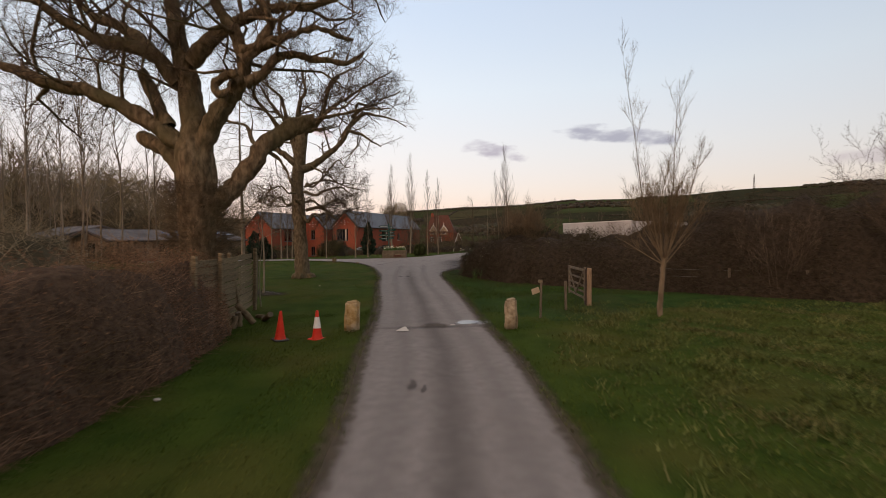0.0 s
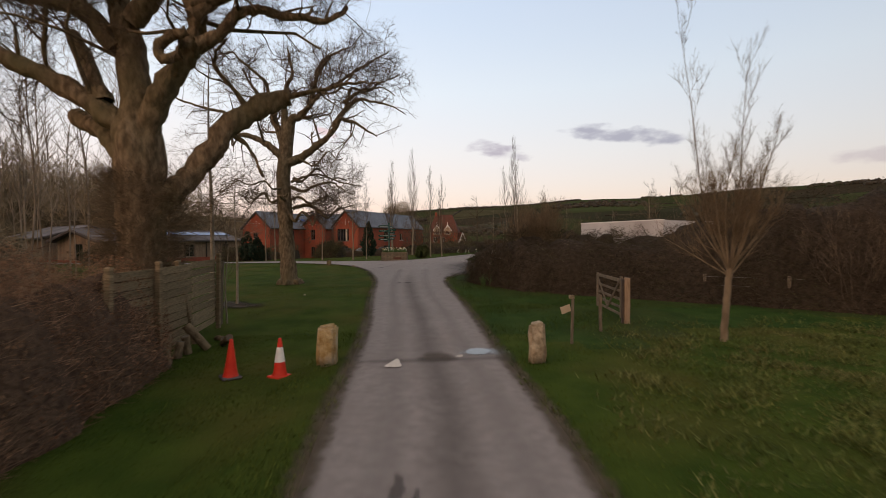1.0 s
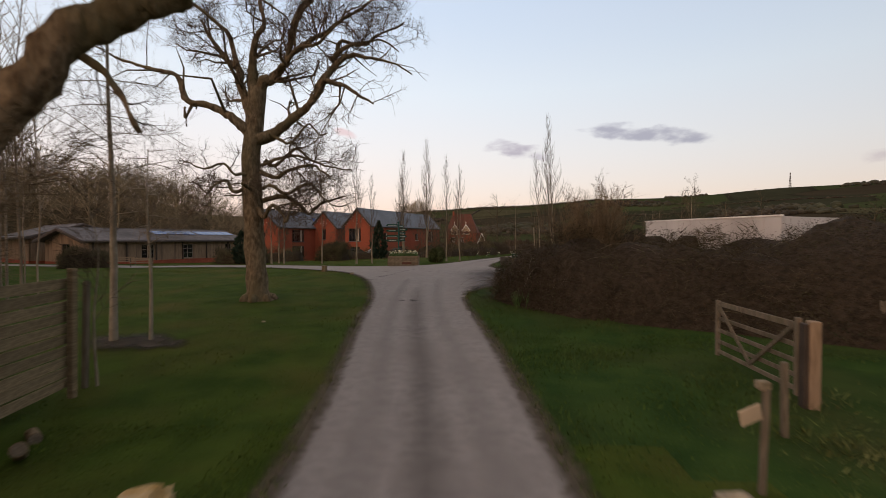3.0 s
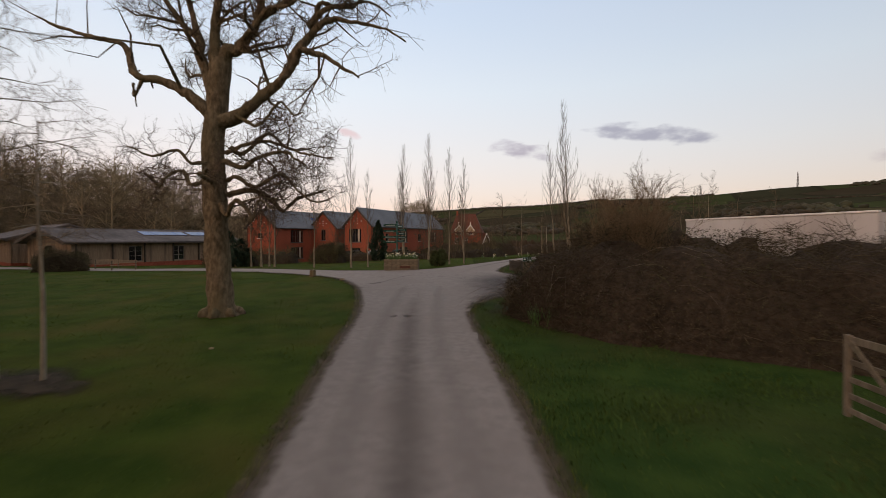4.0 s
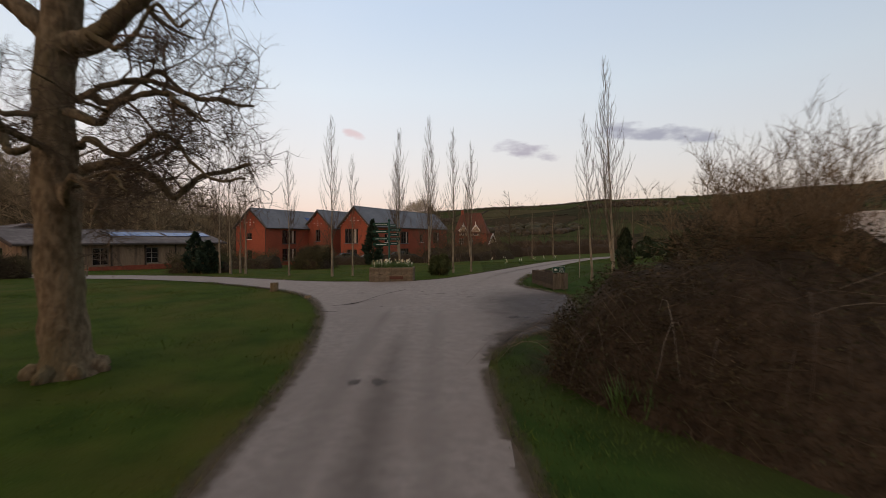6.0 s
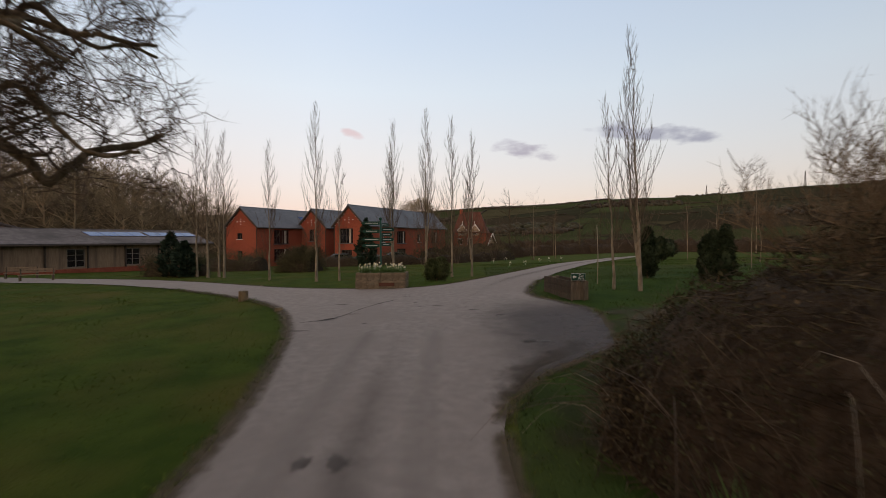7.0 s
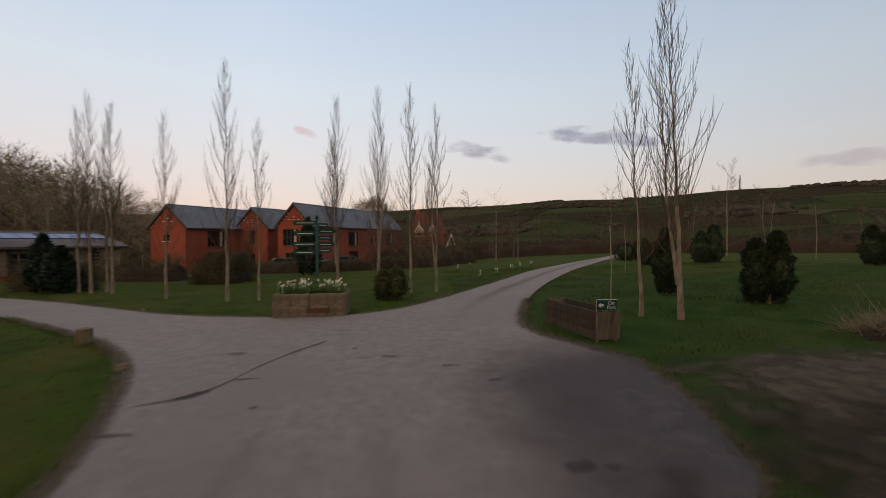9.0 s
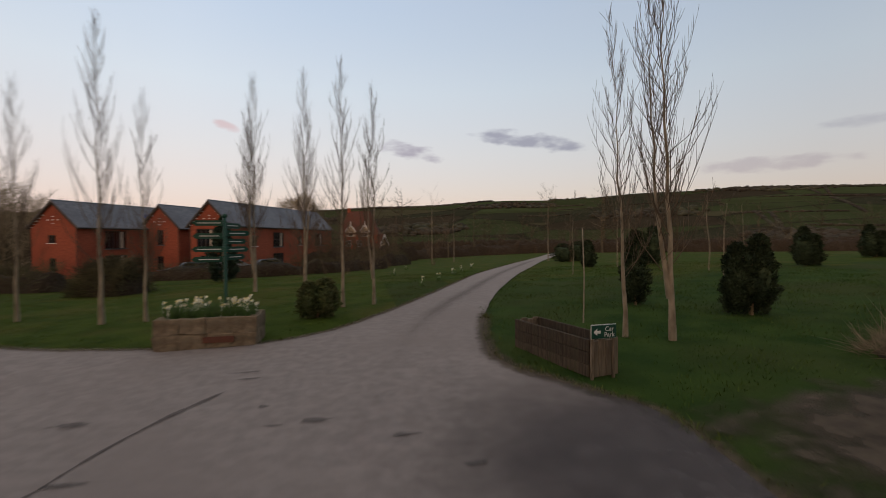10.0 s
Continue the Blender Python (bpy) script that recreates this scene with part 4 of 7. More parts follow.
M_CANE = material("bramble_canes", (0.048, 0.034, 0.022), (0.092, 0.066, 0.044), 2.0, 0.7, 0.0, 10, island=0.35)
canes(bramble, [(1.2, 22.8, 0.3, 0.9), (3.3, 22.15, 0.8, 2.2), (4.9, 21.5, 1.0, 2.4), (8.7, 19.4, 1.0, 2.4), (14, 16.6, 1.0, 3.2)], 290, 5)
canes(bramble, [(1.2, 22.6, 0.4, 1.0), (3.3, 21.6, 0.9, 2.2), (4.9, 21.0, 1.1, 2.3), (8.7, 19.0, 1.1, 2.4)], 26, 15, M_PALE, 0.7)
M_BRLEAF = material("bramble_leaves", (0.022, 0.026, 0.012), (0.062, 0.056, 0.030), 1.2, 0.8, 0.0, 10, (0.070, 0.044, 0.026), 0.6, island=0.5, spec=0.1)
leafage(bramble, BRAMBLE_LINE, 5.3, 34000, 0.028, M_BRLEAF, 62)
BACK_LINE = [(1.95, 23.6, 0.5, 1.3), (2.9, 24.0, 0.85, 1.85), (4.5, 23.9, 1.0, 2.3), (6.6, 23.1, 1.0, 2.5), (8.4, 22.2, 0.9, 2.4)]
back_bramble = thing("bramble_thicket", 4.5, 23.9, "dark bramble mound behind the verge thicket", "bramble")
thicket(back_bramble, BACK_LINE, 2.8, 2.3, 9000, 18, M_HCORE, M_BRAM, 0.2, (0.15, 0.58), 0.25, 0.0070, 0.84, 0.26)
canes(back_bramble, [(2.0, 23.6, 0.4, 1.2), (2.9, 24.0, 0.8, 1.8), (4.5, 23.9, 1.0, 2.2), (8.0, 22.4, 1.0, 2.4)], 90, 25)
leafage(back_bramble, BACK_LINE, 2.9, 9000, 0.028, M_BRLEAF, 72)
M_HLEAF = material("clinging_dry_leaves", (0.150, 0.078, 0.045), (0.270, 0.158, 0.092), 1.4, 0.9, 0.0, 10, (0.120, 0.080, 0.044), 0.6, island=0.45, spec=0.05)
leafage(hedge, HEDGE_LINE, 2.5, 16000, 0.026, M_HLEAF, 63)


def shrub(x, y, h, spread, stems, seed, label, mat=None, tmat=None, level=2, name="shrub", fine=0):
    rnd = random.Random(seed)
    g = ground_z(x, y)
    wood, twigs = Tubes(), Tubes()
    for i in range(stems):
        a = rnd.uniform(0, 2 * math.pi)
        s = rnd.uniform(0, 1) ** 0.6 * spread / h
        way = Vector((math.cos(a) * s, math.sin(a) * s, 1))
        foot = Vector((x + math.cos(a) * 0.3 * rnd.random(), y + math.sin(a) * 0.3 * rnd.random(), g - 0.05))
        pts, radii = wander(foot, way, h * rnd.uniform(0.75, 1.08), rnd.uniform(0.008, 0.017), 0.003, rnd, 6, 0.085, 0.02)
        wood.add(pts, radii, 5, False)
        sprout(wood, twigs, pts, radii, level, rnd, 0.65, 0.12, 1.2, 0.26, 0.16, 1.0, 0.3, 0.0045)
    root = tree_thing(name, x, y, label, wood, twigs, mat or M_TWIG, tmat or M_TWIG, "shrub", z=g)
    if fine:
        fine_twigs(root, twigs, fine, (0.12, 0.38), seed, tmat or M_TWIG, 0.0032, 0.7, 0.2)
    return root


shrub(4.5, 22.5, 3.7, 1.55, 56, 51, "tall bare willow shrub rising out of the brambles", M_YTWIG, M_YTWIG, fine=6500)
shrub(3.9, 22.3, 3.2, 1.2, 14, 52, "bare shoots of sallow among the brambles", M_YTWIG, M_YTWIG)
shrub(12.8, 14.5, 3.3, 1.6, 22, 53, "bare overhanging hawthorn beside the field")
shrub(16.8, 12.3, 6.0, 2.6, 34, 54, "bare overhanging hawthorn beside the field", fine=2500)
shrub(9.5, 19.2, 2.6, 1.2, 12, 55, "bare elder shoots behind the brambles")

# ---- buildings ----
M_TIMBER = material("timber_cladding", (0.205, 0.138, 0.088), (0.290, 0.205, 0.135), 3.0, 0.85, 0.4, 25.0, (0.120, 0.085, 0.060), 0.4, stretch=(6, 6, 0.5), obj_random=0.12)
M_DARKWOOD = material("dark_stained_wood", (0.040, 0.030, 0.024), (0.070, 0.052, 0.040), 5.0, 0.7, 0.3, 30.0, stretch=(4, 4, 0.6))
M_FENCE = material("weathered_fence_boards", (0.140, 0.102, 0.058), (0.255, 0.190, 0.112), 6.0, 0.9, 0.6, 30.0, (0.095, 0.074, 0.040), 0.9, stretch=(1, 1, 6), obj_random=0.2, dist=0.01)
M_OLDWOOD = material("weathered_wood", (0.085, 0.068, 0.048), (0.165, 0.132, 0.096), 6.0, 0.9, 0.6, 30.0, (0.090, 0.080, 0.050), 0.9, stretch=(5, 5, 0.6), obj_random=0.18, dist=0.01)
M_SHINGLE = material("felt_shingles", (0.080, 0.071, 0.072), (0.126, 0.112, 0.112), 2.0, 0.85, 0.4, 12.0, (0.050, 0.045, 0.044), 0.3)
M_WHITE = material("white_paint", (0.66, 0.64, 0.60), (0.76, 0.74, 0.70), 4.0, 0.6, 0.1, 30.0)
M_CREAM = material("cream_render", (0.36, 0.28, 0.19), (0.46, 0.36, 0.25), 2.0, 0.9, 0.2, 30.0)
M_TILE = material("clay_roof_tiles", (0.075, 0.028, 0.018), (0.120, 0.046, 0.030), 4.0, 0.9, 0.4, 15.0, (0.095, 0.044, 0.030), 0.6)
M_CLAD = material("grey_metal_cladding", (0.50, 0.48, 0.46), (0.60, 0.575, 0.555), 1.2, 0.55, 0.15, 6.0, (0.40, 0.37, 0.35), 0.4, stretch=(1, 1, 0.25))
M_FRAME = material("weathered_window_frame", (0.16, 0.135, 0.11), (0.23, 0.20, 0.165), 4.0, 0.7, 0.1, 30.0)
M_CURTAIN = material("pale_curtain", (0.30, 0.25, 0.20), (0.40, 0.34, 0.28), 6.0, 0.95, 0.3, 20.0, stretch=(6, 6, 0.5))


def glass_material(name, tint, rough_, spec=0.8):
    m = bpy.data.materials.new(name)
    m.use_nodes = True
    b = m.node_tree.nodes["Principled BSDF"]
    b.inputs["Base Color"].default_value = (*tint, 1)
    b.inputs["Roughness"].default_value = rough_
    b.inputs["Specular IOR Level"].default_value = spec
    return m


M_GLASS = glass_material("window_glass", (0.012, 0.012, 0.014), 0.05)
M_SOLAR = glass_material("solar_glass", (0.022, 0.060, 0.200), 0.18, 0.25)

AXIS = -22.0  # the buildings' ridges run 22 degrees east of north


def wall_panel(length, height, openings, thick=0.3, gable=0.0):
    """An upright wall in the xz plane, outer face at y = 0, with openings (x, z, width, height) cut through; gable adds a peak."""
    bm = bmesh.new()
    xs = sorted({0.0, length, *[o[0] for o in openings], *[o[0] + o[2] for o in openings]})
    zs = sorted({0.0, height, *[o[1] for o in openings], *[o[1] + o[3] for o in openings]})
    for x0, x1 in zip(xs, xs[1:]):
        for z0, z1 in zip(zs, zs[1:]):
            cx, cz = (x0 + x1) / 2, (z0 + z1) / 2
            if any(o[0] < cx < o[0] + o[2] and o[1] < cz < o[1] + o[3] for o in openings):
                continue
            box(x1 - x0, thick, z1 - z0, (cx, thick / 2, z0), bm=bm)
    if gable:
        f = [bm.verts.new(p) for p in ((0, 0, height), (length, 0, height), (length / 2, 0, height + gable))]
        k = [bm.verts.new(p) for p in ((0, thick, height), (length, thick, height), (length / 2, thick, height + gable))]
        bm.faces.new(f)
        bm.faces.new(k[::-1])
        for i in range(3):
            bm.faces.new((f[i], k[i], k[(i + 1) % 3], f[(i + 1) % 3]))
    bmesh.ops.remove_doubles(bm, verts=bm.verts[:], dist=0.0005)
    return bm


def place(ob, parent, x, y, z, rz=0.0):
    ob.parent = parent
    ob.matrix_basis = pose(x, y, z, 0, 0, rz)
    return ob


def window_unit(parent, x, y, z, w, h, rz, mat, lights=2, curtain=False, bars=1, label=""):
    """Frame, mullions and panes in an opening; outer face towards local -y."""
    bm = bmesh.new()
    t = 0.07
    box(w, 0.08, t, (w / 2, 0.12, 0), bm=bm)
    box(w, 0.08, t, (w / 2, 0.12, h - t), bm=bm)
    for i in range(lights + 1):
        box(t, 0.08, h - 2 * t, (t / 2 + (w - t) * i / lights, 0.12, t), bm=bm)
    win = mesh_object("window", bm, mat, True)
    if label:
        win["label"] = label
    place(win, parent, x, y, z, rz)
    pw = (w - t) / lights
    for i in range(lights):
        pane = mesh_object("pane", box(pw - t, 0.02, h - 2 * t, (0, 0, 0)), M_GLASS, True)
        place(pane, win, t + pw * i + (pw - t) / 2, 0.13, t)
        for b in range(bars):
            bar = mesh_object("glazing_bar", box(pw - t, 0.03, 0.035, (0, 0, 0)), mat, True)
            place(bar, win, t + pw * i + (pw - t) / 2, 0.105, t + (h - 2 * t) * (b + 1) / (bars + 1))
    if curtain:
        cu = mesh_object("curtain", box(w * 0.15, 0.04, h - 2 * t, (0, 0, 0), bevel=0.01), M_CURTAIN, True)
        place(cu, win, w * 0.78, 0.09, t)
    return win


def roof_pair(parent, half, rise_, y0, y1, eave_z, mat, over=0.3, thick=0.14, ridge=None):
    """Two roof slopes over local x in -half..half, running y0..y1."""
    slope = math.atan2(rise_, half)
    run = (half + over) / math.cos(slope)
    for s in (-1, 1):
        bm = bmesh.new()
        m = Matrix.Translation((0, (y0 + y1) / 2, eave_z + rise_ + 0.06)) @ Matrix.Rotation(s * slope, 4, "Y") @ Matrix.Translation((s * run / 2, 0, thick / 2)) @ Matrix.Diagonal((run, y1 - y0, thick, 1))
        bmesh.ops.create_cube(bm, size=1.0, matrix=m)
        part("roof_slope", bm, mat, parent)
    bm = bmesh.new()
    bmesh.ops.create_cone(bm, cap_ends=True, segments=8, radius1=0.13, radius2=0.13, depth=y1 - y0, matrix=Matrix.Translation((0, (y0 + y1) / 2, eave_z + rise_ + 0.16)) @ Matrix.Rotation(math.pi / 2, 4, "X"))
    part("ridge_tiles", bm, ridge or mat, parent)
    for s in (-1, 1):  # dark barge boards on the front gable
        bm = bmesh.new()
        m = Matrix.Translation((0, y0 - 0.03, eave_z + rise_ - 0.02)) @ Matrix.Rotation(s * slope, 4, "Y") @ Matrix.Translation((s * run / 2, 0, 0)) @ Matrix.Diagonal((run, 0.06, 0.2, 1))
        bmesh.ops.create_cube(bm, size=1.0, matrix=m)
        part("barge_board", bm, M_DARKWOOD, parent)
        gut = bmesh.new()
        bmesh.ops.create_cone(gut, cap_ends=True, segments=8, radius1=0.07, radius2=0.07, depth=y1 - y0, matrix=Matrix.Translation((s * (half + over + 0.03), (y0 + y1) / 2, eave_z - over * rise_ / half + 0.06)) @ Matrix.Rotation(math.pi / 2, 4, "X"))
        part("gutter", gut, M_DARKWOOD, parent)


def brick_house(x, y, base, width, eave, rise_, length, front, side, label, dots=((0, 1.15), (-0.75, 0.75), (0.0, 0.75), (0.75, 0.75), (0, 0.35))):
    root = thing("house", x, y, label, "house", z=base, rz=AXIS, group="row of brick houses")
    half = width / 2
    for nm, L, ops, gab, px, py, rz in (("front", width, front, rise_, -half, 0, 0), ("right", length - 0.6, side, 0, half, 0.3, 90), ("left", length - 0.6, [], 0, -half, length - 0.3, -90), ("back", width, [], rise_, half, length, 180)):
        w = mesh_object("wall", wall_panel(L, eave, ops, 0.3, gab), M_BRICK, True)
        place(w, root, px, py, 0, rz)
        for o in ops:
            cur = o[4] if len(o) > 4 else False
            win = window_unit(w, o[0], 0.0, o[1], o[2], o[3], 0, M_DARKWOOD, max(1, round(o[2] / 0.6)), cur)
            sill = mesh_object("sill", box(o[2] + 0.2, 0.16, 0.07, (0, 0, 0)), M_WHITE if o[3] < 1.5 else M_SLATE, True)
            place(sill, win, o[2] / 2, -0.04, -0.07)
    for dx, dz in dots:
        d = mesh_object("vent_brick", box(0.16, 0.08, 0.11, (0, 0, 0)), M_WHITE, True)
        place(d, root, dx, -0.05, eave + dz)
    for i in range(5):
        for s in (-1, 1):
            d = mesh_object("vent_brick", box(0.16, 0.08, 0.11, (0, 0, 0)), M_WHITE, True)
            u = 0.45 + i * 0.85
            place(d, root, s * (half - 0.05 - u * 0.5), -0.05, eave + u * 0.5 * rise_ / half - 0.28)
    floor_b = mesh_object("ceiling_deck", box(width - 0.6, length - 0.6, 0.2, (0, length / 2, eave - 0.2)), M_DARKWOOD, True)
    floor_b.parent = root
    roof_pair(root, half, rise_, -0.25, length + 0.2, eave, M_SLATE)
    for s in (-1, 1):
        dp = mesh_object("downpipe", box(0.09, 0.09, eave, (s * (half - 0.12), -0.05, 0), bevel=0.02), M_DARKWOOD, True)
        dp.parent = root
    return root


h1 = brick_house(-36.2, 85.6, -1.5, 6.9, 6.25, 2.9, 15.0, [(2.6, 4.35, 1.1, 0.95), (2.7, 0.7, 1.0, 1.9)], [(3.0, 3.6, 3.1, 2.2, True), (3.0, 0.8, 3.1, 2.0, True)], "red brick two storey house with grey slate roof")
sky_l = mesh_object("roof_light", box(0.9, 1.2, 0.06, (0, 0, 0), bevel=0.01), M_SOLAR, True)
sky_l.parent = h1
sky_l.matrix_basis = pose(1.75, 11.2, 7.92, 0, 40.0, 0)
brick_house(-27.5, 92.2, -1.6, 6.1, 6.4, 2.9, 14.0, [(2.55, 4.1, 1.0, 2.0), (2.55, 0.7, 1.0, 1.9)], [(2.0, 3.9, 1.2, 1.3)], "red brick gabled house set back between its neighbours")
brick_house(-19.6, 86.5, -1.5, 5.8, 6.5, 2.9, 28.0, [(1.0, 3.7, 2.6, 2.3, True), (1.4, 0.6, 2.0, 2.1)], [(4.0, 3.8, 1.2, 1.4, True), (9.0, 3.6, 2.8, 2.1, True), (9.0, 0.7, 2.8, 2.0), (16.0, 3.8, 1.2, 1.4, True), (21.5, 3.6, 2.8, 2.1, True)], "long red brick house with slate roof and gable end")


def cottage(x, y, base):
    """Far brick house: broad tiled roof facing the drive, white-boarded gablets and a gabled wing."""
    root = thing("house", x, y, "far brick house, dark red tiled roof and white boarded gables", "house", z=base, rz=-6)
    W, D, eave = 7.0, 7.0, 5.9

    front = [(0.9, 3.4, 1.0, 1.3), (3.0, 3.4, 1.0, 1.3), (0.9, 0.7, 1.0, 1.4)]
    for L, ops, px, py, rz, gab in ((W, front, 0, 0, 0, 0), (D - 0.6, [], W, 0.3, 90, 0), (W, [], W, D, 180, 0), (D - 0.6, [], 0, D - 0.3, -90, 0)):
        w = mesh_object("wall", wall_panel(L, eave, ops, 0.3, gab), M_BRICK, True)
        place(w, root, px, py, 0, rz)
        for o in ops:
            window_unit(w, o[0], 0.0, o[1], o[2], o[3], 0, M_WHITE, 2)
    # hipped main roof
    bm = bmesh.new()
    o = 0.35
    lo = [bm.verts.new(p) for p in ((-o, -o, eave - 0.1), (W + o, -o, eave - 0.1), (W + o, D + o, eave - 0.1), (-o, D + o, eave - 0.1))]
    hi = [bm.verts.new(p) for p in ((1.0, D / 2, eave + 4.6), (W - 1.6, D / 2, eave + 4.6))]
    for f in ((lo[0], lo[1], hi[1], hi[0]), (lo[1], lo[2], hi[1]), (lo[2], lo[3], hi[0], hi[1]), (lo[3], lo[0], hi[0]), (lo[3], lo[2], lo[1], lo[0])):
        bm.faces.new(f)
    part("roof", bm, M_TILE, root)
    for px in (1.9, 4.6):  # gablets breaking the eaves
        g = mesh_object("gablet", wall_panel(1.9, 1.0, [(0.5, 0.1, 0.9, 0.8)], 2.2, 1.3), M_CREAM, True)
        place(g, root, px - 0.95, -0.12, eave - 0.6)
        window_unit(g, 0.5, -0.02, 0.1, 0.9, 0.8, 0, M_WHITE, 2)
        holder = mesh_object("fascia", box(0.12, 0.1, 1.1, (0.95, -0.12, 2.0)), M_WHITE, True)
        holder.parent = g
        for sd in (-1, 1):
            bb = mesh_object("barge_board", box(1.75, 0.10, 0.2, (0, 0, -0.1)), M_WHITE, True)
            bb.parent = g
            bb.matrix_basis = pose(0.95 + sd * 0.5, -0.10, 1.72, 0, sd * 54, 0)
    wing = mesh_object("wing", wall_panel(3.4, 2.9, [(0.9, 0.4, 1.5, 1.7)], 2.6, 2.3), M_CREAM, True)
    place(wing, root, W + 0.1, -0.4, 0.4, 62)
    window_unit(wing, 0.9, -0.02, 0.4, 1.5, 1.7, 0, M_WHITE, 3)
    for sd in (-1, 1):
        sl = mesh_object("wing_roof", box(3.3, 3.2, 0.14, (0, 0, 0)), M_TILE, True)
        sl.parent = wing
        sl.matrix_basis = pose(1.7 + sd * 0.98, 1.2, 4.04, 0, sd * 53, 0)
        bb = mesh_object("barge_board", box(3.2, 0.10, 0.24, (0, 0, -0.1)), M_WHITE, True)
        bb.parent = wing
        bb.matrix_basis = pose(1.7 + sd * 0.95, -0.48, 4.06, 0, sd * 53, 0)
    for px in (0.9,):
        ch = mesh_object("chimney", box(0.6, 0.6, 1.2, (px + 0.3, D / 2, eave + 4.0), bevel=0.04), M_BRICK, True)
        ch.parent = root
    return root


cottage(-4.9, 116.0, -1.7)


# ---- low timber lodge with solar panels ----
def lodge():
    L, half, eave, rise_ = 19.9, 4.3, 2.35, 1.25
    bx, by = -40.2, 52.3  # the near corner of the long front
    a = radians(22)
    ux, uy = math.sin(a), math.cos(a)
    cx, cy = bx - uy * half, by + ux * half
    root = thing("lodge", cx, cy, "low timber clad lodge with shingle roof and solar panels", "lodge", z=0.05, rz=AXIS)
    wins = [(5.5, 0.15, 1.5, 1.75), (10.6, 0.15, 1.5, 1.75), (17.0, 0.9, 1.0, 1.0)]
    w = mesh_object("wall", wall_panel(L - 0.4, eave, [(o[0] - 0.2, *o[1:]) for o in wins], 0.2, 0), M_TIMBER, True)
    place(w, root, half, 0.2, 0, 90)
    for o in wins:
        window_unit(w, o[0] - 0.2, 0.0, o[1], o[2], o[3], 0, M_FRAME, 2, False, 2)
    front = mesh_object("wall", wall_panel(2 * half, eave, [(3.4, 0.0, 1.6, 2.0)], 0.2, rise_), M_TIMBER, True)
    place(front, root, -half, 0, 0, 0)
    window_unit(front, 3.4, 0.0, 0.0, 1.6, 2.0, 0, M_DARKWOOD, 2, False, 1)
    bk = mesh_object("wall", wall_panel(2 * half, eave, [], 0.2, rise_), M_TIMBER, True)
    place(bk, root, half, L, 0, 180)
    lf = mesh_object("wall", wall_panel(L - 0.4, eave, [], 0.2, 0), M_TIMBER, True)
    place(lf, root, -half, L - 0.2, 0, -90)
    roof_pair(root, half, rise_, -0.9, L + 0.5, eave, M_SHINGLE, over=0.6, thick=0.16)
    for i in range(6):  # posts along the front
        p = mesh_object("post", box(0.16, 0.12, eave, (half + 0.07, 0.4 + i * 3.4, 0), bevel=0.01), M_DARKWOOD, True)
        p.parent = root
    plinth = mesh_object("plinth", box(2 * half + 0.06, L + 0.06, 0.62, (0, L / 2, -0.60), bevel=0.01), M_BRICK, True)
    plinth.parent = root
    deck = mesh_object("ceiling_deck", box(2 * half - 0.5, L - 0.5, 0.15, (0, L / 2, eave - 0.15)), M_DARKWOOD, True)
    deck.parent = root
    slope = math.degrees(math.atan2(rise_, half))
    for i in range(8):
        y = 9.0 + i * 1.42 + (0.3 if i > 3 else 0)
        r = mesh_object("solar_panel", box(1.5, 1.32, 0.06, (0, 0, 0), bevel=0.008), M_SOLAR, True)
        r.parent = root
        r.matrix_basis = pose(1.75, y, eave + rise_ - 1.75 * rise_ / half + 0.235, 0, slope, 0)
        fr = mesh_object("panel_frame", box(1.58, 1.40, 0.045, (0, 0, -0.01)), M_DARKWOOD, True)
        fr.parent = r
    # wing behind, standing higher
    wing = thing("lodge_wing", cx - 3.6, cy + 6.2, "timber wing of the lodge with wide low roof", "lodge", z=0.05, rz=AXIS + 78)
    for nm, px, py, rz in (("a", 5, 0, 90), ("b", -5, 16, -90)):
        w2 = mesh_object("wall", wall_panel(16, 2.75, [], 0.2, 0), M_TIMBER, True)
        place(w2, wing, px, py, 0, rz)
    for px, py, rz in ((-5, -0.0, 0), (5, 16, 180)):
        w2 = mesh_object("wall", wall_panel(10, 2.75, [], 0.2, 1.5), M_TIMBER, True)
        place(w2, wing, px, py, 0, rz)
    footing = mesh_object("plinth", box(10.06, 16.06, 0.62, (0, 8, -0.60), bevel=0.01), M_BRICK, True)
    footing.parent = wing
    roof_pair(wing, 5, 1.5, -0.8, 16.6, 2.75, M_SHINGLE, over=0.6)


lodge()


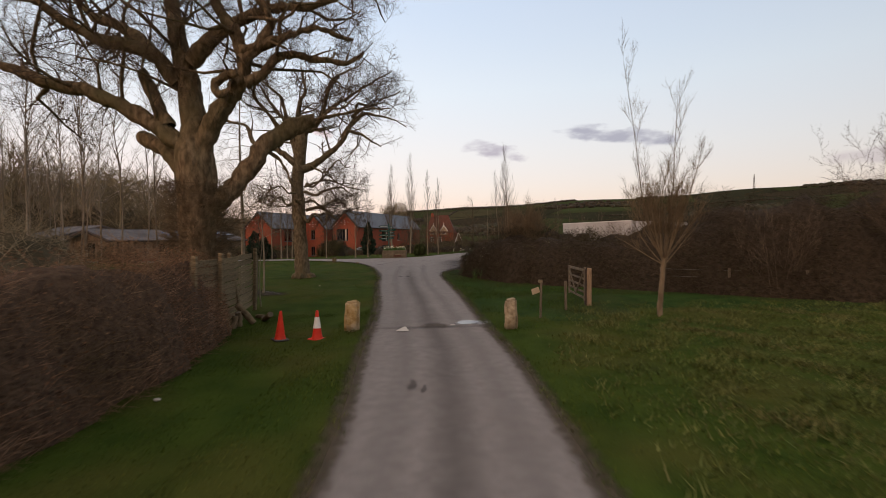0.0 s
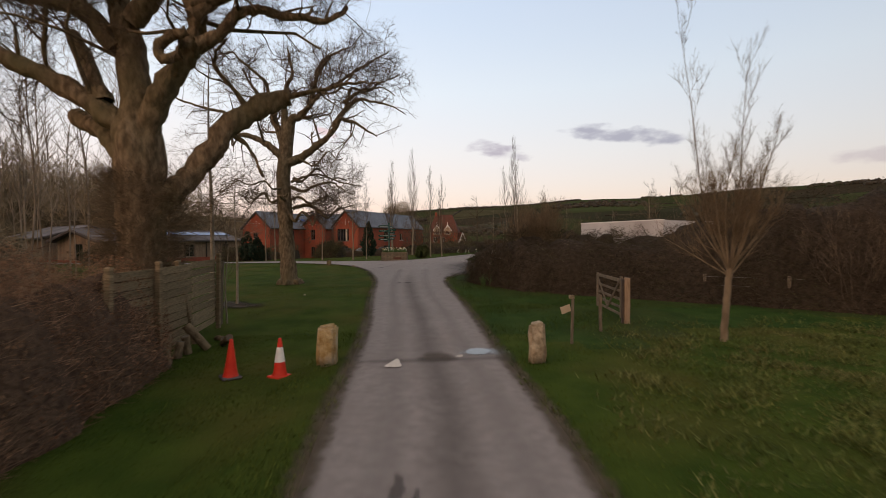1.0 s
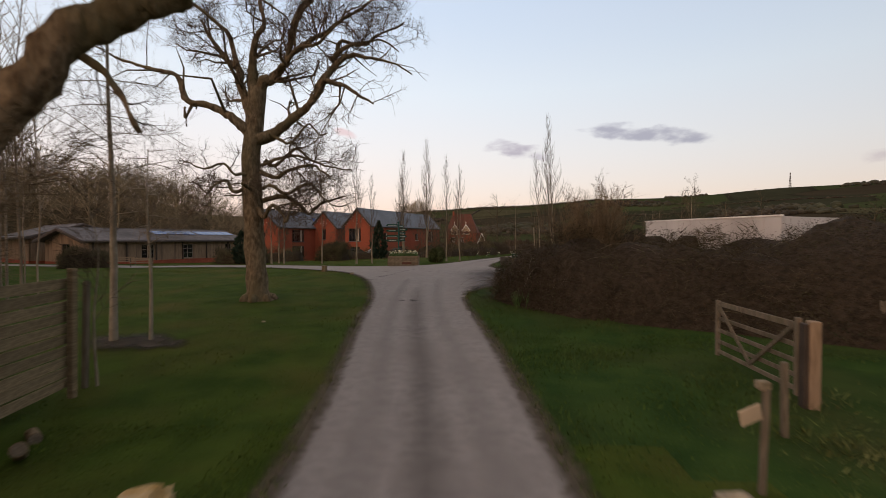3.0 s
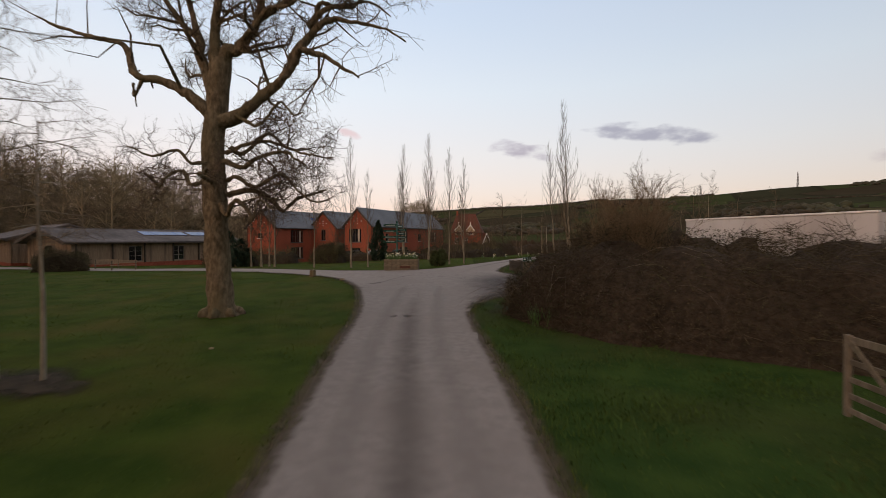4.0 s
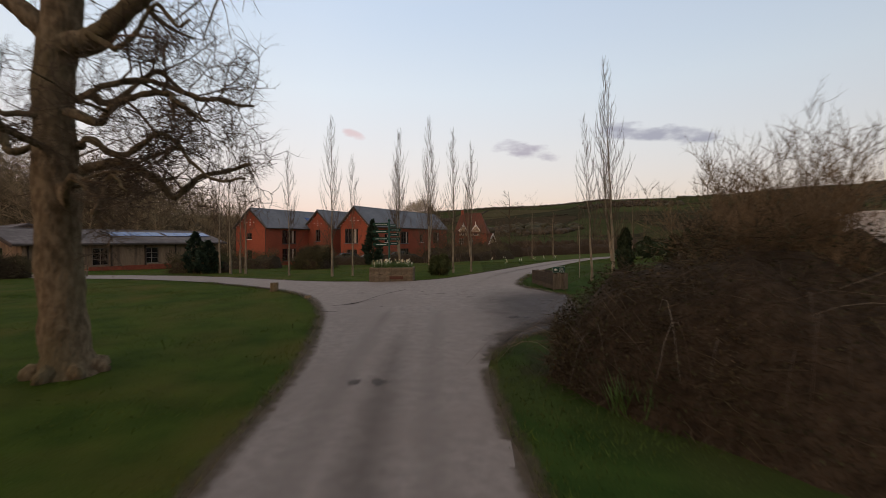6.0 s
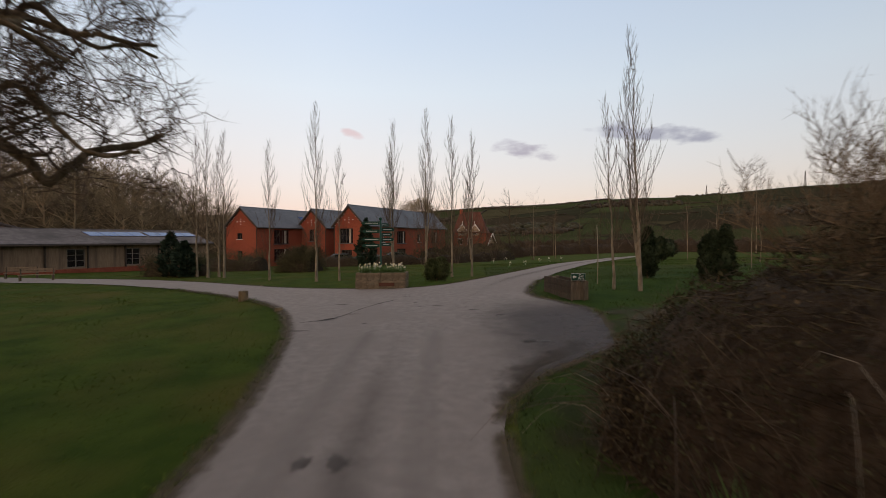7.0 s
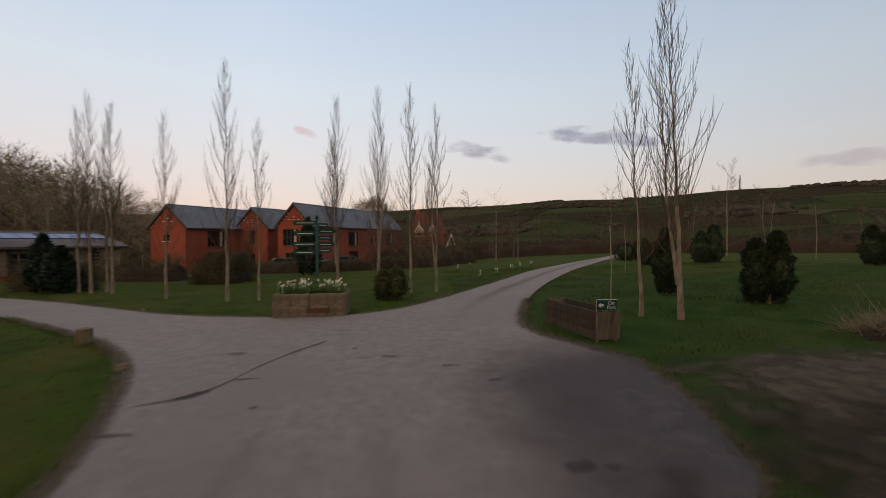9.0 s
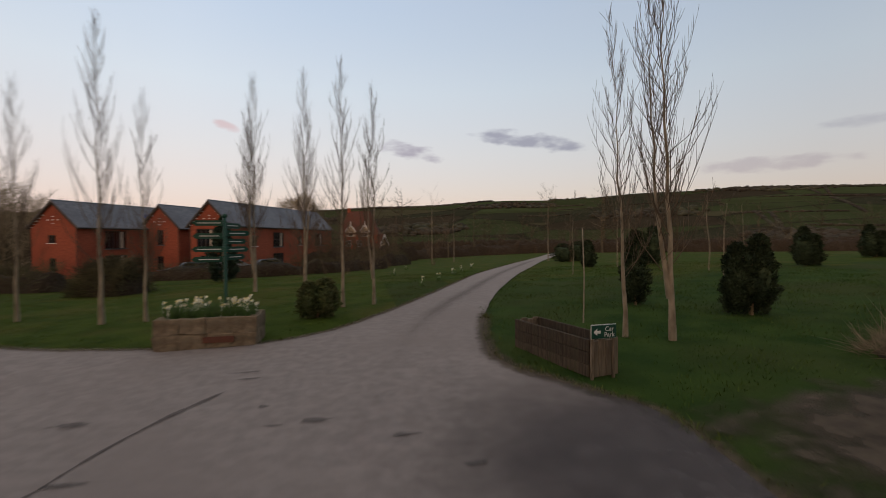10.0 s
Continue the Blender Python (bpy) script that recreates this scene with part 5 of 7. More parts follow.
# ---- pale metal shed behind the brambles ----
def shed():
    root = thing("shed", 7.2, 24.9, "pale grey metal clad shed with flat trimmed eaves", "shed", z=ground_z(7.2, 24.9) - 0.1, rz=-65.2)
    h = 3.35 - root.matrix_world.translation.z - 0.12
    L, D = 5.3, 4.0
    for i in range(10):  # cladding sheets on the long side, ribbed
        p = mesh_object("panel", box(0.525, 0.06, h, (0.265 + i * 0.53, 0.03, 0), bevel=0.012), M_CLAD, True)
        p.parent = root
    core = mesh_object("wall", wall_panel(L, h, [], 0.12, 0), M_CLAD, True)
    place(core, root, 0, 0.064, 0)
    for px, py, rz, ln in ((0, D, -90, D - 0.19), (L, 0.19, 90, D - 0.19), (L, D + 0.12, 180, L)):
        w = mesh_object("wall", wall_panel(ln, h, [], 0.12, 0), M_CLAD, True)
        place(w, root, px, py, 0, rz)
    rf = mesh_object("roof", box(L - 0.04, D - 0.1, 0.05, (L / 2, D / 2 + 0.06, h - 0.06), rot=(-0.5, 0, 0), bevel=0.01), M_CLAD, True)
    rf.parent = root
    tr = mesh_object("trim", box(L + 0.04, 0.10, 0.05, (L / 2, 0.03, h + 0.003), bevel=0.008), M_WHITE, True)
    tr.parent = root


shed()

# ---- woods and far country ----
def tree_arrays(height, seed, slender=False, branches=28, twigs=9):
    """Vertices and triangles of a bare tree: stem, boughs and a rounded or slim crown of twigs."""
    rnd = random.Random(seed)
    rs = np.random.RandomState(seed)
    wood = Tubes()
    lead = [Vector((rnd.gauss(0, 0.03) * i, rnd.gauss(0, 0.03) * i, height * i / 7)) for i in range(8)]
    r0 = height * (0.0036 if slender else 0.014)
    lr = [r0 * (1 - 0.9 * i / 7) for i in range(8)]
    wood.add(lead, lr, 5, False)
    P, D, L = [], [], []
    for i in range(branches):
        f = (0.30 if slender else 0.22) + (0.68 if slender else 0.74) * i / branches
        k = f * 7
        j = min(int(k), 6)
        p = lead[j].lerp(lead[j + 1], k - j)
        a = rnd.uniform(0, 6.283)
        w = 0.45 if slender else 1.0
        way = Vector((math.cos(a) * w, math.sin(a) * w, rnd.uniform(0.5, 1.1) if slender else rnd.uniform(0.15, 1.0)))
        ln = height * 0.16 * (1.15 - f) + 0.5 if slender else height * 0.34 * math.sqrt(max(0.05, math.sin(math.pi * (0.18 + 0.76 * f))))
        if not slender and f > 0.75:
            ln *= 0.62
        pts, rr = wander(p, way, ln, lr[j] * 0.5 + (0.006 if slender else 0.015), 0.006 if slender else 0.012, rnd, 3, 0.16, 0.06)
        wood.add(pts, rr, 3, False)
        for _ in range(twigs):
            q = pts[rnd.randint(1, 3)]
            w2 = way.normalized() * 0.6 + Vector((rnd.gauss(0, 0.6), rnd.gauss(0, 0.6), rnd.uniform(0, 0.8)))
            P.append(tuple(q))
            D.append(tuple(w2))
            L.append(ln * rnd.uniform(0.25, 0.6))
    V = np.array([tuple(v) for v in wood.v])
    Q = np.array([q for q in wood.f if len(q) == 4])
    F = np.concatenate([Q[:, [0, 1, 2]], Q[:, [0, 2, 3]]])
    TV, TF = twig_mesh(np.array(P), np.array(D), np.array(L), np.full(len(P), 0.007 if slender else 0.022), rs, 0.35, 1)
    return np.concatenate([V, TV]), np.concatenate([F, TF + len(V)])


def wood_of(name, label, spots, variants, mat, category="trees"):
    Vs, Fs, n = [], [], 0
    for i, (x, y, s) in enumerate(spots):
        V, F = variants[i % len(variants)]
        a = (i * 2.399) % 6.283
        c, sn = math.cos(a), math.sin(a)
        W = np.stack([V[:, 0] * c - V[:, 1] * sn, V[:, 0] * sn + V[:, 1] * c, V[:, 2]], axis=1) * s
        Vs.append(W + np.array([x, y, ground_z(x, y) - 0.1]))
        Fs.append(F + n)
        n += len(V)
    ob = np_mesh(name, np.concatenate(Vs), np.concatenate(Fs), mat)
    return tagged(ob, label, category, kind="stuff")


def thin_out(count, seed, region, box_, gap, lo=0.8, hi=1.2):
    rnd = random.Random(seed)
    out = []
    tries = 0
    while len(out) < count and tries < count * 40:
        tries += 1
        x, y = rnd.uniform(box_[0], box_[1]), rnd.uniform(box_[2], box_[3])
        if region(x, y) and all((x - a) ** 2 + (y - b) ** 2 > gap * gap for a, b, _ in out):
            out.append((x, y, rnd.uniform(lo, hi)))
    return out


M_WOODS = material("woodland_twigs", (0.155, 0.120, 0.076), (0.275, 0.216, 0.140), 0.4, 0.95, 0.0, 10, (0.128, 0.108, 0.062), 0.05, island=0.4, spec=0.03)
M_SLIM = material("slender_stems", (0.160, 0.125, 0.090), (0.260, 0.210, 0.155), 1.0, 0.95, 0.0, 10, island=0.25)
M_SCRUB = material("far_scrub", (0.056, 0.043, 0.028), (0.108, 0.084, 0.053), 0.8, 1.0, 0.8, 2.0, (0.056, 0.050, 0.028), 0.12, dist=0.3, spec=0.03)

slim = [tree_arrays(13.5, s, True, 34, 7) for s in (61, 62, 63)]
broad = [tree_arrays(15.5, s, False, 40, 13) for s in (71, 72, 73, 74)]
sparse = [tree_arrays(13.0, s, False, 18, 7) for s in (75, 76, 77)]
wood_of("slender_trees", "plantation of tall slender bare trees beyond the hedge", thin_out(64, 81, lambda x, y: x < -1.0 * (y - 6.0) and math.hypot(x, y + 3) > 25, (-46, -11, 12, 38), 1.5), slim, M_SLIM)
wood_of("woodland", "bare brown winter woodland on rising ground behind the lodge", [(x, y, s * (0.55 + 0.82 * smooth(-38, -84, x))) for x, y, s in thin_out(125, 82, lambda x, y: x < -38 - 0.25 * (y - 95), (-135, -38, 84, 130), 3.0, 0.85, 1.15)], broad, M_WOODS)
wood_of("woodland_edge", "bare brown trees along the lodge's wooded side", thin_out(64, 83, lambda x, y: x < -1.02 * (y - 8) - 12 and x < -36, (-95, -34, 30, 84), 3.0, 0.49, 0.75), broad, M_WOODS)


def scrub_bank(name, label, line, width, height, seed, twigs, mat=None, twig_mat=None, radius=0.016, length=(0.5, 1.8), core=0.8):
    root = thing(name, line[0][0], line[0][1], label, "scrub")
    thicket(root, [(x, y, 1.0, height * k) for x, y, k in line], width, height, twigs, seed, mat or M_SCRUB, twig_mat or M_WOODS, 0.4, length, 0.6, radius, core, 0.3)
    return root


scrub_bank("scrub", "brown undergrowth under the slender trees", [(-14, 3, 0.7), (-17, 12, 0.8), (-24, 22, 0.9), (-36, 33, 1.0), (-60, 48, 1.2)], 7, 3.6, 91, 9000)
scrub_bank("scrub", "brown undergrowth along the foot of the wood", [(-120, 82, 1.0), (-80, 90, 1.0), (-64, 96, 0.88), (-52, 104, 0.74), (-44, 110, 0.60), (-37, 115, 0.45)], 16, 15.0, 92, 30000, None, None, 0.020, (0.8, 2.6), 0.66)

# round bare tree standing behind the long house
def field_tree(x, y, height, radius):
    rs = np.random.RandomState(19)
    root = thing("field_tree", x, y, "round bare tree behind the brick houses", "tree")
    V, F = broad[0]
    np_mesh("trunk", V * np.array([height / 15.5 * 1.3, height / 15.5 * 1.3, height / 15.5]), F, M_WOODS, root)
    n = 7000
    d = rs.normal(size=(n, 3))
    d /= np.linalg.norm(d, axis=1, keepdims=True)
    lumps = 1 + 0.12 * np.sin(d[:, :1] * 6) + 0.10 * np.sin(d[:, 1:2] * 8 + d[:, 2:] * 5)
    P = d * rs.uniform(0.3, 1.0, (n, 1)) ** 0.45 * lumps * np.array([radius, radius, radius * 0.85]) + np.array([0, 0, height - radius * 0.9])
    V, F = twig_mesh(P, d + rs.normal(size=(n, 3)) * 0.8 + np.array([0, 0, 0.4]), rs.uniform(0.5, 1.3, n), np.full(n, 0.022), rs, 0.4, 1)
    np_mesh("crown", V, F, M_WOODS, root, "dense bare twigs")


field_tree(-13.8, 128.0, 14.6, 4.9)
M_VALLEY = material("valley_twigs", (0.058, 0.047, 0.031), (0.105, 0.086, 0.056), 0.4, 0.95, 0.0, 10, island=0.4, spec=0.03)
wood_of("valley_trees", "bare trees and hedgerow oaks down in the valley", thin_out(60, 84, lambda x, y: x > -8 + 0.1 * y and x > 0.32 * y - 40, (0, 190, 118, 300), 5.0) + [(17, 120, 0.7), (24, 126, 0.8), (10, 135, 0.7)], sparse, M_VALLEY)
for ln, hh, sd in (([(-6, 112, 0.8), (10, 120, 0.9), (26, 128, 1.0), (48, 128, 1.1), (80, 118, 1.1), (120, 100, 1.0)], 2.8, 93), ([(30, 150, 1.0), (70, 160, 1.0), (120, 150, 1.0), (190, 120, 1.0)], 4.2, 94), ([(-60, 200, 1.0), (0, 210, 1.0), (80, 230, 1.0), (170, 220, 1.0), (260, 180, 1)], 6.0, 95)):
    scrub_bank("scrub", "far brown field hedge", ln, 4, hh, sd, 5000, M_HCORE, M_VALLEY)


def hill_woods():
    """Small dark woods, hedgerow lines and copses on the far hillside, real clumps."""
    rs = np.random.RandomState(17)
    V, F = [], []
    ico = bmesh.new()
    bmesh.ops.create_icosphere(ico, subdivisions=1, radius=1.0)
    bv = np.array([tuple(v.co) for v in ico.verts])
    bf = np.array([[v.index for v in f.verts] for f in ico.faces])
    ico.free()
    n = 0

    def clump(a, d, s):
        nonlocal n
        x, y = d * math.sin(a), d * math.cos(a)
        w = bv * np.array([s * rs.uniform(0.8, 1.6), s * rs.uniform(0.8, 1.6), s * rs.uniform(0.55, 1.0)])
        w = w + rs.normal(0, 0.12 * s, w.shape) + np.array([x, y, ground_z(x, y) + s * 0.25])
        V.append(w)
        F.append(bf + n)
        n += len(bv)

    for _ in range(3600):  # wooded crest
        a = rs.uniform(-0.5, 1.15)
        if math.sin(a * 7 + 1.0) + 0.55 * math.sin(a * 17) > -0.35:
            clump(a, rs.uniform(1080, 1230), rs.uniform(1.8, 4.0))
    for _ in range(7000):  # hangers and belts lower down
        a = rs.uniform(-0.4, 1.1)
        d = rs.uniform(380, 1050)
        if math.sin(a * 11 + d * 0.012) + math.sin(a * 5 - d * 0.021) > 1.25:
            clump(a, d, rs.uniform(3.0, 5.0))
    for k in range(16):  # field hedges
        a0, d0 = rs.uniform(-0.3, 1.0), rs.uniform(420, 980)
        da, dd = (rs.uniform(0.08, 0.3), rs.uniform(-40, 40)) if k % 3 else (rs.uniform(-0.04, 0.04), rs.uniform(120, 260))
        m = int(math.hypot(da * d0, dd) / 3.2)
        for i in range(m):
            clump(a0 + da * i / m, d0 + dd * i / m, rs.uniform(1.2, 2.4))
    ob = np_mesh("hill_woods", np.concatenate(V), np.concatenate(F), M_FARWOOD)
    tagged(ob, "dark bare woods and hedgerows on the far hillside", "woods", kind="stuff")


M_FARWOOD = material("far_woods", (0.030, 0.025, 0.018), (0.050, 0.042, 0.029), 0.03, 1.0, 0.5, 0.4, (0.050, 0.056, 0.030), 0.01, island=0.3, dist=1.0)
hill_woods()


def mast(a, d, h):
    x, y = d * math.sin(radians(a)), d * math.cos(radians(a))
    root = thing("radio_mast", x, y, "slim lattice radio mast on the far ridge", "mast")
    for k in range(4):
        t = Tubes()
        q = math.pi / 4 + k * math.pi / 2
        t.add([Vector((2.2 * math.cos(q), 2.2 * math.sin(q), 0)), Vector((0.5 * math.cos(q), 0.5 * math.sin(q), h))], [0.35, 0.25], 4)
        t.make("leg", M_DARKWOOD, root)
    t = Tubes()
    for i in range(9):
        z0, z1 = h * i / 9, h * (i + 1) / 9
        r0, r1 = 2.2 - 1.7 * i / 9, 2.2 - 1.7 * (i + 1) / 9
        for k in range(4):
            q, w = math.pi / 4 + k * math.pi / 2, math.pi / 4 + (k + 1) * math.pi / 2
            t.add([Vector((r0 * math.cos(q), r0 * math.sin(q), z0)), Vector((r1 * math.cos(w), r1 * math.sin(w), z1))], [0.18, 0.18], 3)
    t.make("bracing", M_DARKWOOD, root)


mast(33.9, 1200, 32)
mast(25.6, 1200, 26)

# ---- ground wear: stains and patches with ragged edges ----
def stain(name, c1, c2, strength, scale, rough_=0.9, soft=0.35, start=0.72, spec=0.2, grain=1.0):
    """A thin worn or dirty layer; the first UV coordinate runs from 0 at its rim to 1 inside."""
    m = material(name, c1, c2, scale * 2, rough_, 0.3 if rough_ > 0.1 else 0.03, 60.0, dist=0.006, spec=spec)
    nt = m.node_tree
    bs = nt.nodes["Principled BSDF"]
    uv = nt.nodes.new("ShaderNodeUVMap")
    sp = nt.nodes.new("ShaderNodeSeparateXYZ")
    nt.links.new(uv.outputs[0], sp.inputs[0])
    tc = nt.nodes.new("ShaderNodeTexCoord")
    n = nt.nodes.new("ShaderNodeTexNoise")
    n.inputs["Scale"].default_value, n.inputs["Detail"].default_value = scale, 7.0
    nt.links.new(tc.outputs["Object"], n.inputs[0])
    add = nt.nodes.new("ShaderNodeMath")
    add.operation = "MULTIPLY_ADD"
    nt.links.new(sp.outputs[0], add.inputs[0])
    add.inputs[1].default_value = 0.9
    ragged = nt.nodes.new("ShaderNodeMath")
    ragged.operation = "MULTIPLY_ADD"
    ragged.inputs[1].default_value, ragged.inputs[2].default_value = grain, 0.5 - 0.5 * grain
    nt.links.new(n.outputs[0], ragged.inputs[0])
    nt.links.new(ragged.outputs[0], add.inputs[2])
    r = nt.nodes.new("ShaderNodeMapRange")
    r.interpolation_type = "SMOOTHSTEP"
    r.inputs[1].default_value, r.inputs[2].default_value, r.inputs[4].default_value = start, start + soft, strength
    nt.links.new(add.outputs[0], r.inputs[0])
    nt.links.new(r.outputs[0], bs.inputs["Alpha"])
    return m


def uv_mesh(name, verts, faces, us, mat, label, category, kind="structure"):
    ob = pydata(name, verts, faces, mat)
    lay = ob.data.uv_layers.new(name="rim")
    for lp in ob.data.loops:
        lay.data[lp.index].uv = (us[lp.vertex_index], 0.5)
    return tagged(ob, label, category, kind=kind)


def ribbon(name, line, width, lift, mat, label, category="road", fade=3):
    pts = densify(chaikin(line), 0.6)
    V, F, U = [], [], []
    k = 7
    for i, p in enumerate(pts):
        a, b = pts[max(i - 1, 0)], pts[min(i + 1, len(pts) - 1)]
        d = Vector((b[0] - a[0], b[1] - a[1], 0)).normalized()
        for j in range(k):
            s = j / (k - 1)
            x, y = p[0] + d.y * (s - 0.5) * width, p[1] - d.x * (s - 0.5) * width
            V.append((x, y, ground_z(x, y) + lift))
            U.append((1 - abs(2 * s - 1)) * min(1, i / fade, (len(pts) - 1 - i) / fade))
    for i in range(len(pts) - 1):
        for j in range(k - 1):
            F.append((i * k + j, i * k + j + 1, (i + 1) * k + j + 1, (i + 1) * k + j))
    return uv_mesh(name, V, F, U, mat, label, category)


def patch(name, outline, lift, mat, label, category="road", rings=6, solid=None, only=False):
    ring = densify(chaikin(outline + outline[:1]), 0.4)[:-1]
    cx, cy = sum(p[0] for p in ring) / len(ring), sum(p[1] for p in ring) / len(ring)
    V, F, U = [(cx, cy, ground_z(cx, cy) + lift)], [], [solid(cx, cy) if only else 1.0]
    n = len(ring)
    for r in range(1, rings + 1):
        f = r / rings
        for x, y in ring:
            a, b = cx + (x - cx) * f, cy + (y - cy) * f
            V.append((a, b, ground_z(a, b) + lift))
            U.append(solid(a, b) if only else max(1 - f, solid(a, b)) if solid else 1 - f)
    for j in range(n):
        F.append((0, 1 + j, 1 + (j + 1) % n))
        for r in range(rings - 1):
            q = 1 + r * n
            F.append((q + j, q + n + j, q + n + (j + 1) % n, q + (j + 1) % n))
    ob = uv_mesh(name, V, F, U, mat, label, category)
    for p in ob.data.polygons:
        if p.normal.z < 0:
            p.flip()
    return ob


M_BAND = stain("grimy_crown", (0.075, 0.064, 0.058), (0.110, 0.096, 0.088), 0.34, 1.4, soft=0.9, start=0.62, grain=0.5)
M_PALEBAND = stain("scoured_wheel_track", (0.235, 0.212, 0.200), (0.270, 0.245, 0.232), 0.30, 1.1, soft=0.9, start=0.62, grain=0.5)
M_DARKPATCH = stain("dark_tarmac_patch", (0.050, 0.045, 0.046), (0.078, 0.070, 0.070), 0.80, 1.8, 0.75, soft=0.95, start=0.48, grain=0.45)
M_VERGE = stain("muddy_verge", (0.046, 0.036, 0.021), (0.100, 0.077, 0.050), 0.75, 5.0, 0.95, soft=0.75, start=0.58)
# dark soil, its colour taken lower for the shade beside the brambles
M_EARTHSHADE = stain("earth_with_shade", (0.020, 0.015, 0.009), (0.048, 0.036, 0.022), 0.95, 1.6, 0.95, soft=0.6, start=0.42)
M_WET = stain("wet_stain", (0.050, 0.048, 0.052), (0.085, 0.085, 0.095), 0.60, 4.0, 0.08, soft=0.5, spec=0.4)
M_TAR = stain("tar_repair", (0.030, 0.027, 0.027), (0.060, 0.053, 0.050), 0.46, 9.0, 0.8, soft=0.40, start=0.62)
M_BANDSOFT = stain("faint_crown", (0.075, 0.064, 0.058), (0.110, 0.096, 0.088), 0.32, 1.4, soft=0.9, start=0.62, grain=0.5)

MID = [(0.14, -30), (0.15, 0), (0.02, 6), (-0.45, 9.5), (-0.9, 14), (-1.5, 18), (-1.95, 22), (-2.2, 25.5), (-2.3, 29)]
ribbon("road_crown", MID, 1.05, 0.0405, M_BAND, "dark grimy strip along the crown of the lane", fade=10)
for off in (-0.78, 0.78):
    ribbon("wheel_track", [(x + off, y) for x, y in MID], 0.75, 0.0385, M_PALEBAND, "paler scoured wheel track on the lane")
ribbon("road_crown", [(-1.2, 30), (-0.6, 33.5), (0.6, 37.5), (4.0, 44.8), (11.3, 60.5), (21, 80.5)], 1.0, 0.0405, M_BANDSOFT, "dark grimy strip along the crown of the drive", fade=14)
ribbon("muddy_edge", EDGE_L[1:17], 0.54, 0.0375, M_VERGE, "muddy brown verge with trodden leaves", "verge")
ribbon("muddy_edge", EDGE_R[1:12], 0.50, 0.0375, M_VERGE, "muddy brown verge with trodden leaves", "verge")
ribbon("muddy_edge", EDGE_R[11:22], 0.55, 0.0375, M_VERGE, "muddy verge round the tarmac corner", "verge")
ribbon("muddy_edge", EDGE_F[2:13], 0.45, 0.0375, M_VERGE, "muddy verge along the crossing road", "verge")
patch("tarmac_patch", [(-0.3, 23.3), (0.0, 24.4), (0.75, 25.6), (2.2, 26.75), (2.45, 27.5), (2.65, 29.2), (2.75, 30.5), (2.1, 31.5), (1.3, 32.9), (0.0, 33.2), (-1.8, 30.5), (-2.0, 26.5)], 0.0415, M_DARKPATCH, "darker newer tarmac spreading beside the thicket", rings=12, only=True, solid=lambda x, y: 0.95 * smooth(-1.3, 2.2, x + 0.12 * (y - 27)) * smooth(33.2, 29.0, y) * smooth(23.0, 25.5, y))
M_TRODDEN = stain("trampled_soil", (0.040, 0.031, 0.021), (0.084, 0.066, 0.047), 0.90, 1.9, 0.95, soft=0.55, start=0.50)
patch("earth_patch", [(2.35, 30.2), (2.40, 28.0), (3.6, 26.9), (6.5, 27.2), (10.5, 28.6), (9.6, 30.9), (6.2, 31.1), (4.0, 30.9)], 0.030, M_TRODDEN, "bare trampled earth beside the tarmac", "ground")
# litter and soil, with the brambles' shade painted into the same patch
patch("leaf_litter", [(0.0, 22.6), (0.1, 24.4), (1.3, 26.0), (2.1, 26.9), (2.4, 28.6), (4.6, 29.0), (8.8, 28.4), (9.8, 25.2), (7.5, 21.6), (3.0, 21.2)], 0.0335, M_EARTHSHADE, "leaf litter and soil, coloured dark as shaded by the brambles", "ground")
M_DEBRIS = stain("washed_soil", (0.030, 0.024, 0.017), (0.060, 0.047, 0.034), 0.62, 3.0, 0.95, soft=0.7, start=0.55)
patch("debris", [(-0.55, 23.8), (-0.45, 25.2), (0.55, 26.6), (1.7, 27.6), (2.25, 27.9), (2.0, 26.9), (0.7, 25.75), (-0.08, 24.5), (-0.25, 23.5)], 0.0480, M_DEBRIS, "soil and leaves washed onto the tarmac's edge", "verge", rings=4)
patch("wet_patch", [(-0.1, 9.1), (0.15, 9.85), (0.8, 9.95), (1.5, 9.7), (1.55, 9.2), (0.8, 8.95)], 0.0445, M_WET, "wet dark tarmac round a puddle")
M_PUDDLE = stain("puddle_water", (0.020, 0.021, 0.024), (0.030, 0.031, 0.035), 0.95, 3.0, 0.03, soft=0.20, start=0.45, spec=0.9)
patch("puddle", [(0.34, 9.20), (0.30, 9.50), (0.48, 9.72), (0.72, 9.70), (0.92, 9.45), (0.86, 9.20), (0.60, 9.12)], 0.0500, M_PUDDLE, "shallow puddle holding the sky on the tarmac")
M_WORN = stain("trodden_hump", (0.070, 0.055, 0.042), (0.110, 0.088, 0.068), 0.62, 3.0, 0.9, soft=0.6, start=0.55)
patch("worn_patch", [(-0.75, 8.60), (-0.70, 9.35), (-0.2, 9.50), (0.3, 9.15), (0.35, 8.62)], 0.0425, M_WORN, "brown trodden patch on the road hump")
M_MARK = stain("worn_road_paint", (0.42, 0.38, 0.33), (0.58, 0.53, 0.47), 1.0, 9.0, 0.85, soft=0.16, start=0.34)
patch("road_marking", [(-1.25, 8.27), (-1.22, 8.45), (-1.12, 8.72), (-1.06, 8.88), (-0.98, 8.60), (-0.90, 8.27), (-1.08, 8.25)], 0.0520, M_MARK, "worn white painted triangle on the road hump", rings=4)
patch("road_marking", [(0.10, 8.98), (0.16, 9.12), (0.25, 9.14), (0.26, 8.99), (0.18, 8.95)], 0.0520, M_MARK, "scrap of worn white road paint", rings=3)
